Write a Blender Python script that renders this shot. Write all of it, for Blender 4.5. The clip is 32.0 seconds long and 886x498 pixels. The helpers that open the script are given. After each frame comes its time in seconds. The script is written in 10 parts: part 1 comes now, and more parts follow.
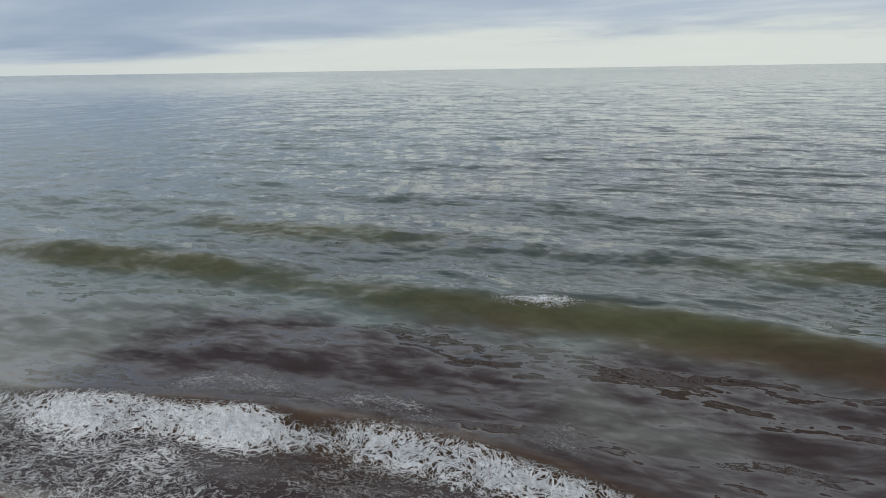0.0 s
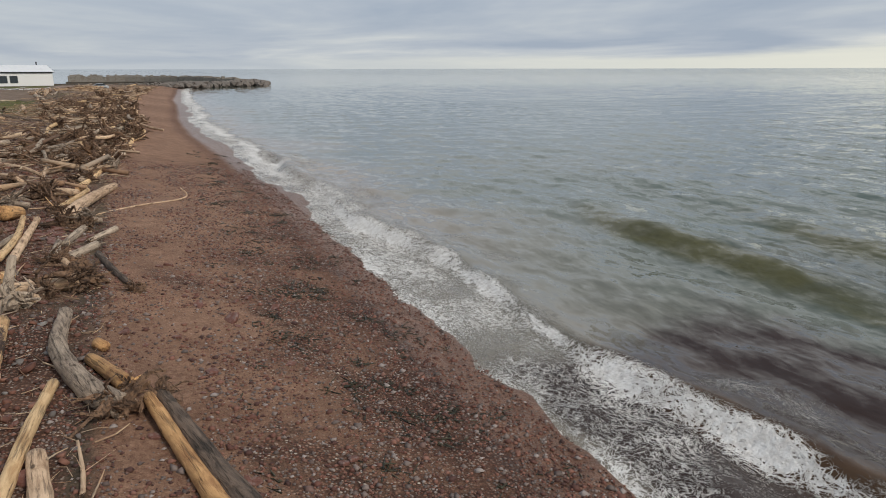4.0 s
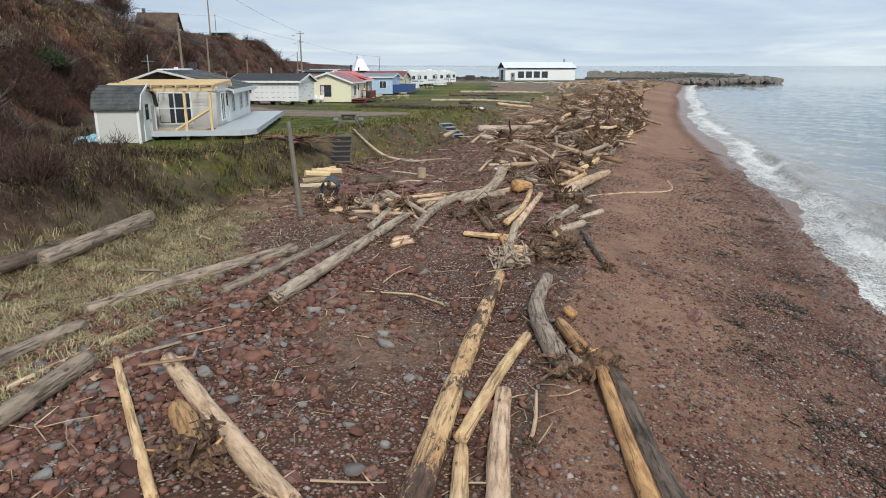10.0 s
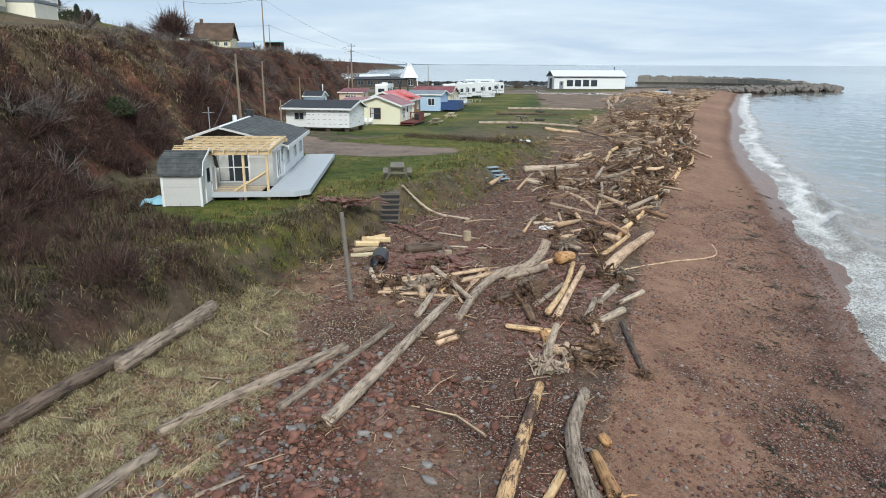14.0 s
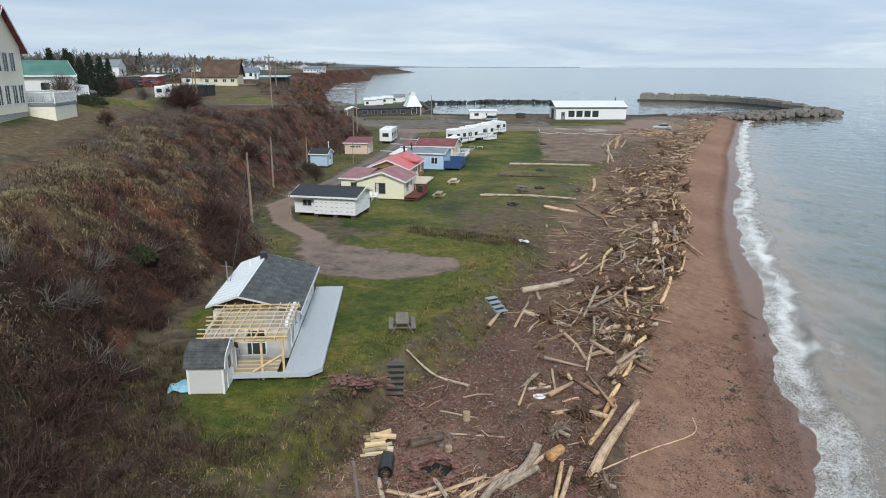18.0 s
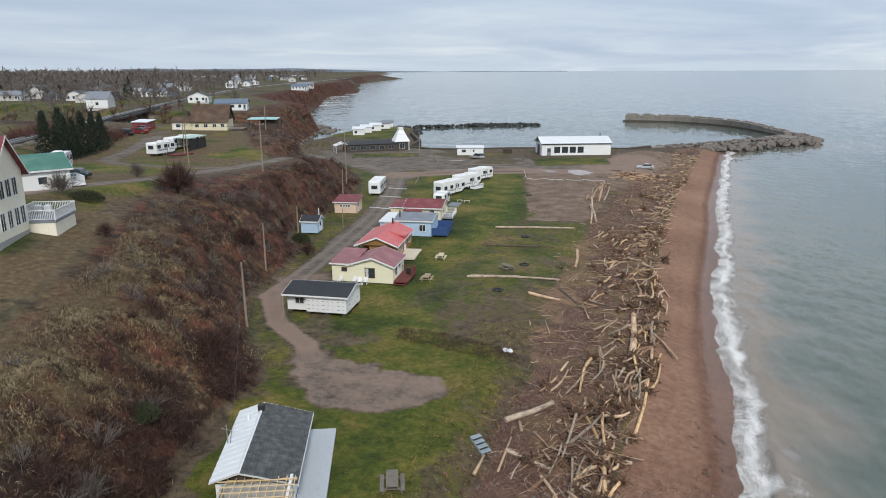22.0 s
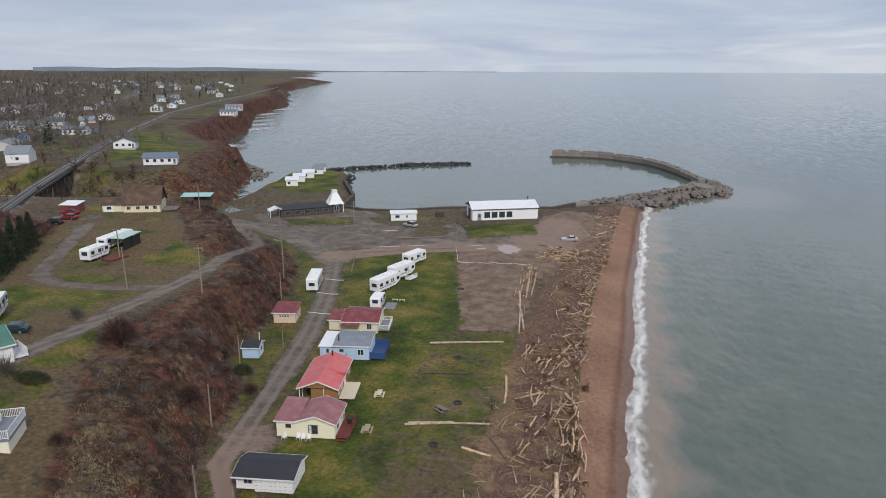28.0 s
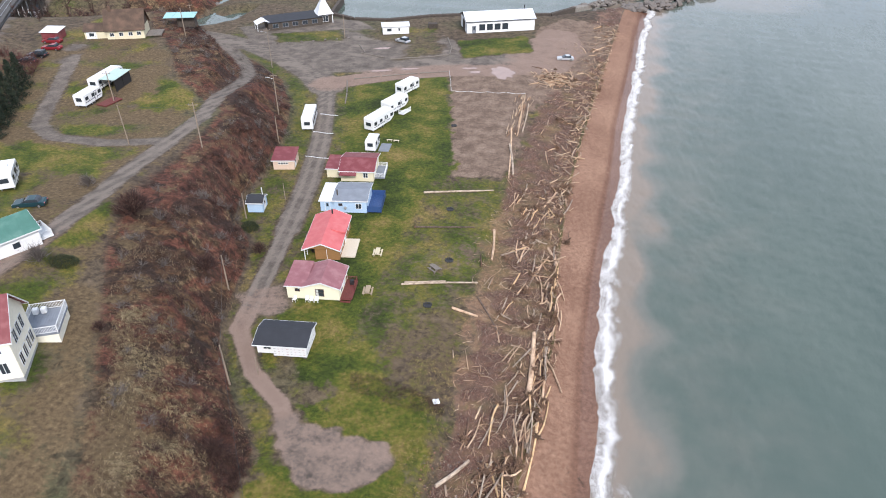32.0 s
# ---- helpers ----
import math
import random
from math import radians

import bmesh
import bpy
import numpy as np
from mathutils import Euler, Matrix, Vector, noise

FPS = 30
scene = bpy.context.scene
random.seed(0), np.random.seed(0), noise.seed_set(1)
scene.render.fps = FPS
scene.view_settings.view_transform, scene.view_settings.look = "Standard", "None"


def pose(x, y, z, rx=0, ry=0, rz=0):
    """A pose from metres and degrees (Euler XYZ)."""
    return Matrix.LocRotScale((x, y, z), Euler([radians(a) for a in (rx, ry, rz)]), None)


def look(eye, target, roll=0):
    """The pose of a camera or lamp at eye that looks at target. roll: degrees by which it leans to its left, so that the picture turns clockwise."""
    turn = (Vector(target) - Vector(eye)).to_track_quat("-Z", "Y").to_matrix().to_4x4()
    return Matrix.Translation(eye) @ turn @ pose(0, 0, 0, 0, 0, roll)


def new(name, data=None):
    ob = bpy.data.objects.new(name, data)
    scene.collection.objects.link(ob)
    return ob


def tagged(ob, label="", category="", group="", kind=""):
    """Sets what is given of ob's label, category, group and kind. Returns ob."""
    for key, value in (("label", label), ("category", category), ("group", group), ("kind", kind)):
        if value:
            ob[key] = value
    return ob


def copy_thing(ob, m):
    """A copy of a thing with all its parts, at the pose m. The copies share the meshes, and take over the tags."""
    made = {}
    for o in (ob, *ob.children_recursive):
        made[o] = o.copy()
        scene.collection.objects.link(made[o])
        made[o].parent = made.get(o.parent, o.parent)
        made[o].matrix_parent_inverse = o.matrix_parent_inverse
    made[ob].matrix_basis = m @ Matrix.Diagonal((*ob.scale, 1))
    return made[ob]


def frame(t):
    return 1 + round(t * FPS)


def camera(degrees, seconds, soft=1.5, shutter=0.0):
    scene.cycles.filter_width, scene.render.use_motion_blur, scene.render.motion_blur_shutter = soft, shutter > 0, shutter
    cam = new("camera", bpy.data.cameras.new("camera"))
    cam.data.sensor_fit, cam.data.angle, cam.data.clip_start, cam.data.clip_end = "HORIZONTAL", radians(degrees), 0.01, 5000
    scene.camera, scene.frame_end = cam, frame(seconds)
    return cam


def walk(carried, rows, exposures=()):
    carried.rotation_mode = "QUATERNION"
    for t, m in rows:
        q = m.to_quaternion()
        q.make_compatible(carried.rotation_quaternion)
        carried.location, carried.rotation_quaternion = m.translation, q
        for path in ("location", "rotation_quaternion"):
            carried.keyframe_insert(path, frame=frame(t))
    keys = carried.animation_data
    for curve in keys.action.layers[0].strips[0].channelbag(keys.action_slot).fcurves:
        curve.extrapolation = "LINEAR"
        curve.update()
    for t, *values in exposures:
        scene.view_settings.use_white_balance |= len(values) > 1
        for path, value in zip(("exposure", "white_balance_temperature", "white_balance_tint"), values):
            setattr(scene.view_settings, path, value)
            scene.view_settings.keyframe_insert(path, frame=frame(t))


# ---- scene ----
cam = camera(65.91, 32.0, soft=1.0)
# seconds, eye x y z, yaw, pitch, roll
PATH = [
    (0.0, 0.02, 0.01, 6.51, -69.70, -14.60, -0.85),
    (0.5, 0.07, 0.02, 6.48, -64.05, -14.62, -0.47),
    (1.0, 0.08, 0.03, 6.46, -58.33, -14.61, 0.02),
    (1.5, 0.05, 0.01, 6.45, -52.63, -14.55, -0.45),
    (2.0, 0.04, -0.01, 6.46, -46.51, -14.48, -0.47),
    (2.5, 0.04, -0.02, 6.48, -40.29, -14.45, -0.35),
    (3.0, 0.02, -0.03, 6.51, -34.32, -14.51, -0.20),
    (3.5, -0.01, -0.02, 6.54, -28.75, -14.59, -0.10),
    (4.0, -0.02, 0.00, 6.57, -23.31, -14.67, -0.10),
    (4.5, -0.04, 0.04, 6.60, -17.98, -14.73, 0.02),
    (6.5, 0.09, -0.08, 6.46, -2.65, -14.70, -0.27),
    (7.0, 0.07, -0.05, 6.48, -0.60, -14.76, -0.30),
    (7.5, 0.05, -0.02, 6.48, 2.21, -14.76, -0.29),
    (8.0, 0.04, 0.03, 6.48, 5.31, -14.78, -0.32),
    (8.5, 0.03, 0.07, 6.48, 8.50, -14.81, -0.17),
    (9.0, 0.02, 0.09, 6.47, 11.38, -14.84, -0.12),
    (9.5, 0.01, 0.08, 6.46, 13.99, -14.86, -0.11),
    (10.0, 0.01, 0.07, 6.47, 16.26, -14.88, -0.03),
    (10.5, 0.01, 0.05, 6.50, 18.80, -14.90, 0.04),
    (11.0, 0.01, 0.03, 6.54, 19.91, -14.92, 0.09),
    (11.5, 0.01, -0.00, 6.57, 19.98, -14.93, 0.03),
    (12.0, 0.03, -0.03, 6.68, 20.00, -14.96, 0.05),
    (12.5, 0.06, -0.04, 7.30, 20.06, -14.99, 0.08),
    (13.0, 0.06, -0.04, 8.00, 20.04, -14.98, 0.20),
    (13.5, 0.05, -0.03, 8.65, 20.09, -15.00, 0.19),
    (15.5, 0.11, -0.20, 11.54, 20.27, -15.01, 0.07),
    (16.0, 0.15, -0.22, 12.74, 20.31, -14.99, 0.05),
    (16.5, 0.20, -0.25, 14.01, 20.37, -14.97, -0.02),
    (17.0, 0.23, -0.28, 15.31, 20.38, -14.94, 0.04),
    (17.5, 0.25, -0.33, 16.61, 20.39, -14.93, 0.07),
    (18.0, 0.27, -0.40, 17.90, 20.45, -14.93, 0.07),
    (18.5, 0.25, -0.43, 19.12, 20.44, -14.91, 0.11),
    (19.0, 0.24, -0.47, 20.31, 20.48, -14.87, 0.02),
    (19.5, 0.30, -0.57, 21.58, 20.50, -14.87, 0.11),
    (20.0, 0.42, -0.69, 22.88, 20.55, -14.90, 0.14),
    (20.5, 0.53, -0.75, 24.10, 20.61, -14.86, 0.05),
    (21.0, 0.59, -0.72, 25.29, 20.63, -14.79, -0.07),
    (21.5, 0.60, -0.64, 26.61, 20.39, -14.73, -0.14),
    (22.0, 0.60, -0.51, 28.07, 19.56, -14.70, -0.27),
    (22.5, 0.59, -0.41, 29.59, 17.84, -14.68, -0.20),
    (23.0, 0.61, -0.41, 31.17, 16.06, -14.65, -0.23),
    (23.5, 0.66, -0.49, 32.86, 15.33, -14.64, -0.23),
    (24.0, 0.69, -0.55, 34.66, 15.31, -14.62, -0.28),
    (24.5, 0.67, -0.60, 36.54, 15.29, -14.62, -0.17),
    (25.0, 0.60, -0.67, 38.45, 15.10, -14.65, -0.08),
    (25.5, 0.54, -0.75, 40.37, 14.74, -14.67, 0.08),
    (27.5, 0.61, -1.17, 47.95, 13.82, -14.73, 0.28),
    (28.0, 0.66, -1.22, 49.66, 13.83, -14.96, 0.14),
    (28.5, 0.72, -1.18, 51.48, 13.75, -20.40, 0.37),
    (29.0, 0.85, -0.98, 53.43, 13.77, -27.31, 0.22),
    (29.5, 0.99, -0.71, 55.45, 13.81, -33.59, 0.02),
    (30.0, 1.09, -0.53, 57.45, 13.87, -33.85, -0.01),
    (30.5, 1.16, -0.47, 59.38, 13.89, -33.89, -0.06),
    (31.0, 1.21, -0.44, 61.27, 13.92, -33.93, -0.14),
    (31.5, 1.26, -0.40, 63.15, 13.94, -33.97, -0.18),
    (32.0, 1.33, -0.36, 65.01, 13.61, -34.03, -0.26),
]


def cam_pose(x, y, z, yaw, pitch, roll):
    a, b = radians(yaw), radians(pitch)
    ahead = Vector((-math.sin(a) * math.cos(b), math.cos(a) * math.cos(b), math.sin(b)))
    return look((x, y, z), Vector((x, y, z)) + ahead, roll)


walk(cam, [(row[0], cam_pose(*row[1:])) for row in PATH],
     [(0.0, -0.2, 6300, 8), (3.0, -0.12, 6900, 10), (5.5, 0.0, 6850, 9), (7.0, 0.07, 6650, 8), (9.0, 0.27, 6500, 7), (13.0, 0.5, 6200, 4), (16.0, 0.40, 6200, 5), (19.0, 0.30, 6220, 6), (25.0, 0.13, 6480, 11), (28.0, 0.05, 6450, 13), (29.0, 0.50, 6700, 15), (29.9, 0.83, 6600, 15), (32.0, 0.86, 6200, 15)])

# ---- world, sun ----
SEA = 0.6
SUN_EL, SUN_AZ = 42.0, 150.0  # degrees; azimuth from +y towards +x


def sock(t, node_input, v):
    if isinstance(v, bpy.types.NodeSocket):
        t.links.new(v, node_input)
    else:
        node_input.default_value = v


def n_math(t, op, a, b=0.0, c=0.0, clamp=False):
    n = t.nodes.new("ShaderNodeMath")
    n.operation, n.use_clamp = op, clamp
    for i, v in enumerate((a, b, c)):
        sock(t, n.inputs[i], v)
    return n.outputs[0]


def n_noise(t, vec, scale, detail=4.0, rough=0.55, distort=0.0, colour=False):
    n = t.nodes.new("ShaderNodeTexNoise")
    if vec is not None:
        t.links.new(vec, n.inputs["Vector"])
    n.inputs["Scale"].default_value, n.inputs["Detail"].default_value = scale, detail
    n.inputs["Roughness"].default_value, n.inputs["Distortion"].default_value = rough, distort
    return n.outputs["Color" if colour else "Fac"]


def n_voronoi(t, vec, scale, feature="F1", out="Distance"):
    n = t.nodes.new("ShaderNodeTexVoronoi")
    n.feature = feature
    if vec is not None:
        t.links.new(vec, n.inputs["Vector"])
    n.inputs["Scale"].default_value = scale
    return n.outputs[out]


def n_ramp(t, fac, stops, mode="LINEAR"):
    n = t.nodes.new("ShaderNodeValToRGB")
    n.color_ramp.interpolation = mode
    e = n.color_ramp.elements
    while len(e) < len(stops):
        e.new(0.5)
    for el, (p, c) in zip(e, stops):
        el.position = p
        el.color = (c, c, c, 1) if isinstance(c, float) else (*c, 1)
    sock(t, n.inputs[0], fac)
    return n.outputs[0]


def n_mix(t, fac, a, b, blend="MIX"):
    n = t.nodes.new("ShaderNodeMix")
    n.data_type, n.blend_type = "RGBA", blend
    sock(t, n.inputs["Factor"], fac)
    for k, v in (("A", a), ("B", b)):
        i = next(s for s in n.inputs if s.name == k and s.type == "RGBA")
        sock(t, i, (*v, 1) if isinstance(v, tuple) and len(v) == 3 else v)
    return next(s for s in n.outputs if s.type == "RGBA")


def n_step(t, v, lo, hi):
    n = t.nodes.new("ShaderNodeMapRange")
    n.interpolation_type = "SMOOTHSTEP"
    sock(t, n.inputs["Value"], v)
    n.inputs["From Min"].default_value, n.inputs["From Max"].default_value = lo, hi
    return n.outputs["Result"]


def n_scale(t, vec, s):
    n = t.nodes.new("ShaderNodeMapping")
    t.links.new(vec, n.inputs["Vector"])
    n.inputs["Scale"].default_value = s
    return n.outputs[0]


def n_bump(t, height, strength=0.5, distance=0.02, normal=None):
    n = t.nodes.new("ShaderNodeBump")
    n.inputs["Strength"].default_value, n.inputs["Distance"].default_value = strength, distance
    sock(t, n.inputs["Height"], height)
    if normal is not None:
        t.links.new(normal, n.inputs["Normal"])
    return n.outputs[0]


def n_attr(t, name):
    n = t.nodes.new("ShaderNodeAttribute")
    n.attribute_name = name
    s = t.nodes.new("ShaderNodeSeparateColor")
    t.links.new(n.outputs["Color"], s.inputs[0])
    return s.outputs[0], s.outputs[1], s.outputs[2]


world = bpy.data.worlds.new("sky")
scene.world = world
world.use_nodes = True
wt = world.node_tree
wt.nodes.clear()
sky = wt.nodes.new("ShaderNodeTexSky")
sky.sky_type, sky.sun_disc = "NISHITA", False
sky.sun_elevation, sky.sun_rotation = radians(SUN_EL), radians(SUN_AZ)
sky.air_density, sky.dust_density, sky.ozone_density = 1.0, 2.0, 2.0
tc = wt.nodes.new("ShaderNodeTexCoord")
sep = wt.nodes.new("ShaderNodeSeparateXYZ")
wt.links.new(tc.outputs["Generated"], sep.inputs[0])
dx, dy, dz = sep.outputs
up = n_math(wt, "ADD", n_math(wt, "MAXIMUM", dz, 0.0), 0.06)
flat = wt.nodes.new("ShaderNodeCombineXYZ")
wt.links.new(n_math(wt, "DIVIDE", dx, up), flat.inputs[0])
wt.links.new(n_math(wt, "DIVIDE", dy, up), flat.inputs[1])
flat.inputs[2].default_value = 1.7
cl1 = n_noise(wt, n_scale(wt, flat.outputs[0], (0.17, 0.13, 1)), 1.5, 5, 0.52, 0.6)
cl2 = n_noise(wt, n_scale(wt, flat.outputs[0], (0.5, 0.36, 1)), 2.2, 5, 0.6, 0.3)
cl = n_math(wt, "ADD", n_math(wt, "MULTIPLY", cl1, 0.82), n_math(wt, "MULTIPLY", cl2, 0.18))
clouds = n_ramp(wt, cl, [(0.36, (0.46, 0.56, 0.72)), (0.46, (0.56, 0.65, 0.79)), (0.55, (0.68, 0.76, 0.86)), (0.66, (0.90, 0.95, 0.98))])
# pale gap under the clouds just over the sea, taller and warmer out to sea
east = n_step(wt, dx, -0.15, 0.9)
gap = n_math(wt, "ADD", 0.020, n_math(wt, "MULTIPLY", n_step(wt, dx, 0.64, 1.05), 0.046))
rise = n_math(wt, "ADD", n_math(wt, "DIVIDE", dz, gap), n_math(wt, "MULTIPLY", n_math(wt, "SUBTRACT", n_noise(wt, n_scale(wt, tc.outputs["Generated"], (3.0, 3.0, 30.0)), 1.6, 5, 0.6), 0.5), 1.0))
low = n_math(wt, "SUBTRACT", 1.0, n_step(wt, rise, 0.55, 1.15), clamp=True)
band = n_mix(wt, east, (0.70, 0.78, 0.87), (1.06, 1.09, 1.00))
low = n_math(wt, "MULTIPLY", low, n_math(wt, "ADD", 0.40, n_math(wt, "MULTIPLY", east, 0.5)))
west = n_math(wt, "SUBTRACT", 1.0, n_step(wt, dx, -0.75, 0.25))
clouds = n_mix(wt, n_math(wt, "MULTIPLY", west, 0.45), clouds, (0.54, 0.62, 0.73))
clouds = n_mix(wt, low, clouds, band)
mid_sky = n_math(wt, "MULTIPLY", n_step(wt, dz, 0.12, 0.22), n_math(wt, "SUBTRACT", 1.0, n_step(wt, dz, 0.45, 0.7)))
clouds = n_mix(wt, n_math(wt, "MULTIPLY", mid_sky, 0.55), clouds, (1.05, 1.10, 1.15))
skyc = n_mix(wt, 1.0, sky.outputs[0], (0.10, 0.10, 0.10), "MULTIPLY")
cover = n_mix(wt, 0.9, skyc, clouds)
bg = wt.nodes.new("ShaderNodeBackground")
wt.links.new(cover, bg.inputs[0])
bg.inputs[1].default_value = 0.84
wo = wt.nodes.new("ShaderNodeOutputWorld")
wt.links.new(bg.outputs[0], wo.inputs[0])

sun_data = bpy.data.lights.new("sun", "SUN")
sun_data.energy, sun_data.angle, sun_data.color = 2.3, radians(12), (1.0, 0.95, 0.88)
sun = new("sun", sun_data)
sun.matrix_world = look((0, 0, 200), (-math.sin(radians(SUN_AZ)) * math.cos(radians(SUN_EL)), -math.cos(radians(SUN_AZ)) * math.cos(radians(SUN_EL)), 200 - math.sin(radians(SUN_EL))))
scene.view_settings.exposure = 0.0


# ---- materials ----
def material(name, colour=None, rough=0.8, metal=0.0, vary=0.12, scale=3.0, bump=0.0, bump_scale=40.0, per="OBJECT", alt=None, alt_amount=0.5):
    """A painted, wooden or stony surface: base colour with broad and fine variation and relief."""
    m = bpy.data.materials.new(name)
    m.use_nodes = True
    t = m.node_tree
    b = t.nodes["Principled BSDF"]
    b.inputs["Roughness"].default_value, b.inputs["Metallic"].default_value = rough, metal
    if colour is not None:
        g = t.nodes.new("ShaderNodeTexCoord").outputs["Object"] if per == "OBJECT" else t.nodes.new("ShaderNodeNewGeometry").outputs["Position"]
        big, small = n_noise(t, g, scale, 5), n_noise(t, g, bump_scale, 3)
        c = colour
        if alt is not None:
            c = n_mix(t, n_math(t, "MULTIPLY", n_step(t, big, 0.45, 0.65), alt_amount), colour, alt)
        f = n_math(t, "ADD", n_math(t, "MULTIPLY", big, 0.65), n_math(t, "MULTIPLY", small, 0.35))
        v = n_ramp(t, f, [(0.3, 1.0 - vary * 1.6), (0.7, 1.0 + vary * 0.6)])
        t.links.new(n_mix(t, 1.0, c, v, "MULTIPLY"), b.inputs["Base Color"])
        if bump:
            t.links.new(n_bump(t, small, bump, 0.02), b.inputs["Normal"])
    return m


def ground_material():
    m = bpy.data.materials.new("ground")
    m.use_nodes = True
    t = m.node_tree
    b = t.nodes["Principled BSDF"]
    p = t.nodes.new("ShaderNodeNewGeometry").outputs["Position"]
    grass, dry, gravel = n_attr(t, "cover_a")
    cliff, sand, wet = n_attr(t, "cover_b")
    pebble, brush, dirt = n_attr(t, "cover_c")
    track, red, pink = n_attr(t, "cover_d")
    huge, big, mid = n_noise(t, p, 0.05, 4), n_noise(t, p, 0.35, 5), n_noise(t, p, 1.8, 5)
    fine, grit = n_noise(t, p, 12, 5, 0.65), n_noise(t, p, 55, 4, 0.7)
    edge = n_math(t, "ADD", n_math(t, "MULTIPLY", n_math(t, "SUBTRACT", big, 0.5), 0.7), n_math(t, "ADD", n_math(t, "MULTIPLY", n_math(t, "SUBTRACT", mid, 0.5), 0.6), n_math(t, "MULTIPLY", n_math(t, "SUBTRACT", fine, 0.5), 0.5)))

    def soft(mask, k=1.0, lo=0.35, hi=0.65):
        m1 = n_step(t, n_math(t, "ADD", mask, n_math(t, "MULTIPLY", edge, k)), lo, hi)
        return n_math(t, "MULTIPLY", m1, n_step(t, mask, 0.0, 0.12))

    # far land: field and wood floor
    base = n_ramp(t, n_noise(t, p, 0.018, 5, 0.6), [(0.35, (0.065, 0.048, 0.038)), (0.5, (0.105, 0.082, 0.056)), (0.62, (0.07, 0.075, 0.036)), (0.72, (0.13, 0.098, 0.068))])
    sandc = n_ramp(t, n_math(t, "ADD", n_math(t, "MULTIPLY", huge, 0.2), n_math(t, "ADD", n_math(t, "MULTIPLY", mid, 0.15), n_math(t, "ADD", n_math(t, "MULTIPLY", fine, 0.25), n_math(t, "MULTIPLY", grit, 0.4)))), [(0.39, (0.095, 0.048, 0.033)), (0.5, (0.235, 0.137, 0.096)), (0.61, (0.44, 0.295, 0.22))])
    peb = n_voronoi(t, p, 19, out="Color")
    hs = t.nodes.new("ShaderNodeSeparateColor")
    t.links.new(peb, hs.inputs[0])
    pebc = n_ramp(t, hs.outputs[0], [(0.0, (0.065, 0.028, 0.020)), (0.4, (0.195, 0.092, 0.062)), (0.65, (0.29, 0.18, 0.14)), (0.85, (0.37, 0.33, 0.30)), (1.0, (0.58, 0.54, 0.50))])
    pebc = n_mix(t, n_step(t, n_voronoi(t, p, 19), 0.25, 0.6), pebc, (0.050, 0.025, 0.018))
    pebc = n_mix(t, n_math(t, "MULTIPLY", n_step(t, big, 0.4, 0.6), 0.25), pebc, (0.215, 0.12, 0.086))
    dirtc = n_ramp(t, n_math(t, "ADD", n_math(t, "MULTIPLY", big, 0.5), n_math(t, "MULTIPLY", fine, 0.5)), [(0.38, (0.105, 0.075, 0.058)), (0.5, (0.175, 0.128, 0.10)), (0.62, (0.265, 0.205, 0.168))])
    gravc = n_ramp(t, n_math(t, "ADD", n_math(t, "MULTIPLY", big, 0.45), n_math(t, "ADD", n_math(t, "MULTIPLY", mid, 0.2), n_math(t, "MULTIPLY", grit, 0.35))), [(0.38, (0.072, 0.063, 0.057)), (0.5, (0.136, 0.120, 0.108)), (0.62, (0.22, 0.192, 0.173))])
    gravc = n_mix(t, n_math(t, "MULTIPLY", n_step(t, n_math(t, "ADD", track, n_math(t, "MULTIPLY", edge, 0.4)), 0.25, 0.8), 0.75), gravc, n_ramp(t, fine, [(0.3, (0.15, 0.132, 0.118)), (0.7, (0.27, 0.24, 0.216))]))
    gravc = n_mix(t, n_math(t, "MULTIPLY", n_step(t, n_math(t, "ADD", pink, edge), 0.3, 0.75), 0.7), gravc, n_ramp(t, fine, [(0.3, (0.18, 0.12, 0.098)), (0.7, (0.38, 0.28, 0.235))]))
    drc = n_ramp(t, n_math(t, "ADD", n_math(t, "MULTIPLY", mid, 0.5), n_math(t, "MULTIPLY", fine, 0.5)), [(0.32, (0.048, 0.034, 0.020)), (0.5, (0.113, 0.082, 0.046)), (0.68, (0.215, 0.166, 0.098))])
    patchy = n_noise(t, p, 0.13, 4, 0.6)
    grc = n_ramp(t, n_math(t, "ADD", n_math(t, "MULTIPLY", patchy, 0.5), n_math(t, "ADD", n_math(t, "MULTIPLY", mid, 0.2), n_math(t, "MULTIPLY", fine, 0.3))), [(0.40, (0.016, 0.026, 0.003)), (0.46, (0.040, 0.064, 0.006)), (0.51, (0.078, 0.096, 0.011)), (0.55, (0.130, 0.118, 0.024)), (0.61, (0.20, 0.150, 0.058))])
    clc = n_ramp(t, n_math(t, "ADD", n_math(t, "MULTIPLY", big, 0.4), n_math(t, "ADD", n_math(t, "MULTIPLY", mid, 0.2), n_math(t, "MULTIPLY", fine, 0.4))), [(0.38, (0.012, 0.008, 0.006)), (0.45, (0.042, 0.023, 0.015)), (0.51, (0.096, 0.052, 0.029)), (0.57, (0.145, 0.094, 0.049)), (0.66, (0.26, 0.185, 0.10))])
    combed = n_noise(t, n_scale(t, p, (1.0, 1.0, 0.25)), 2.2, 6, 0.7, 0.8)
    strawc = n_ramp(t, combed, [(0.36, (0.028, 0.018, 0.011)), (0.5, (0.112, 0.079, 0.046)), (0.64, (0.26, 0.197, 0.118))])
    clc = n_mix(t, n_step(t, n_math(t, "ADD", n_noise(t, p, 0.11, 5, 0.65, 0.8), n_math(t, "MULTIPLY", edge, 0.12)), 0.52, 0.60), clc, strawc)
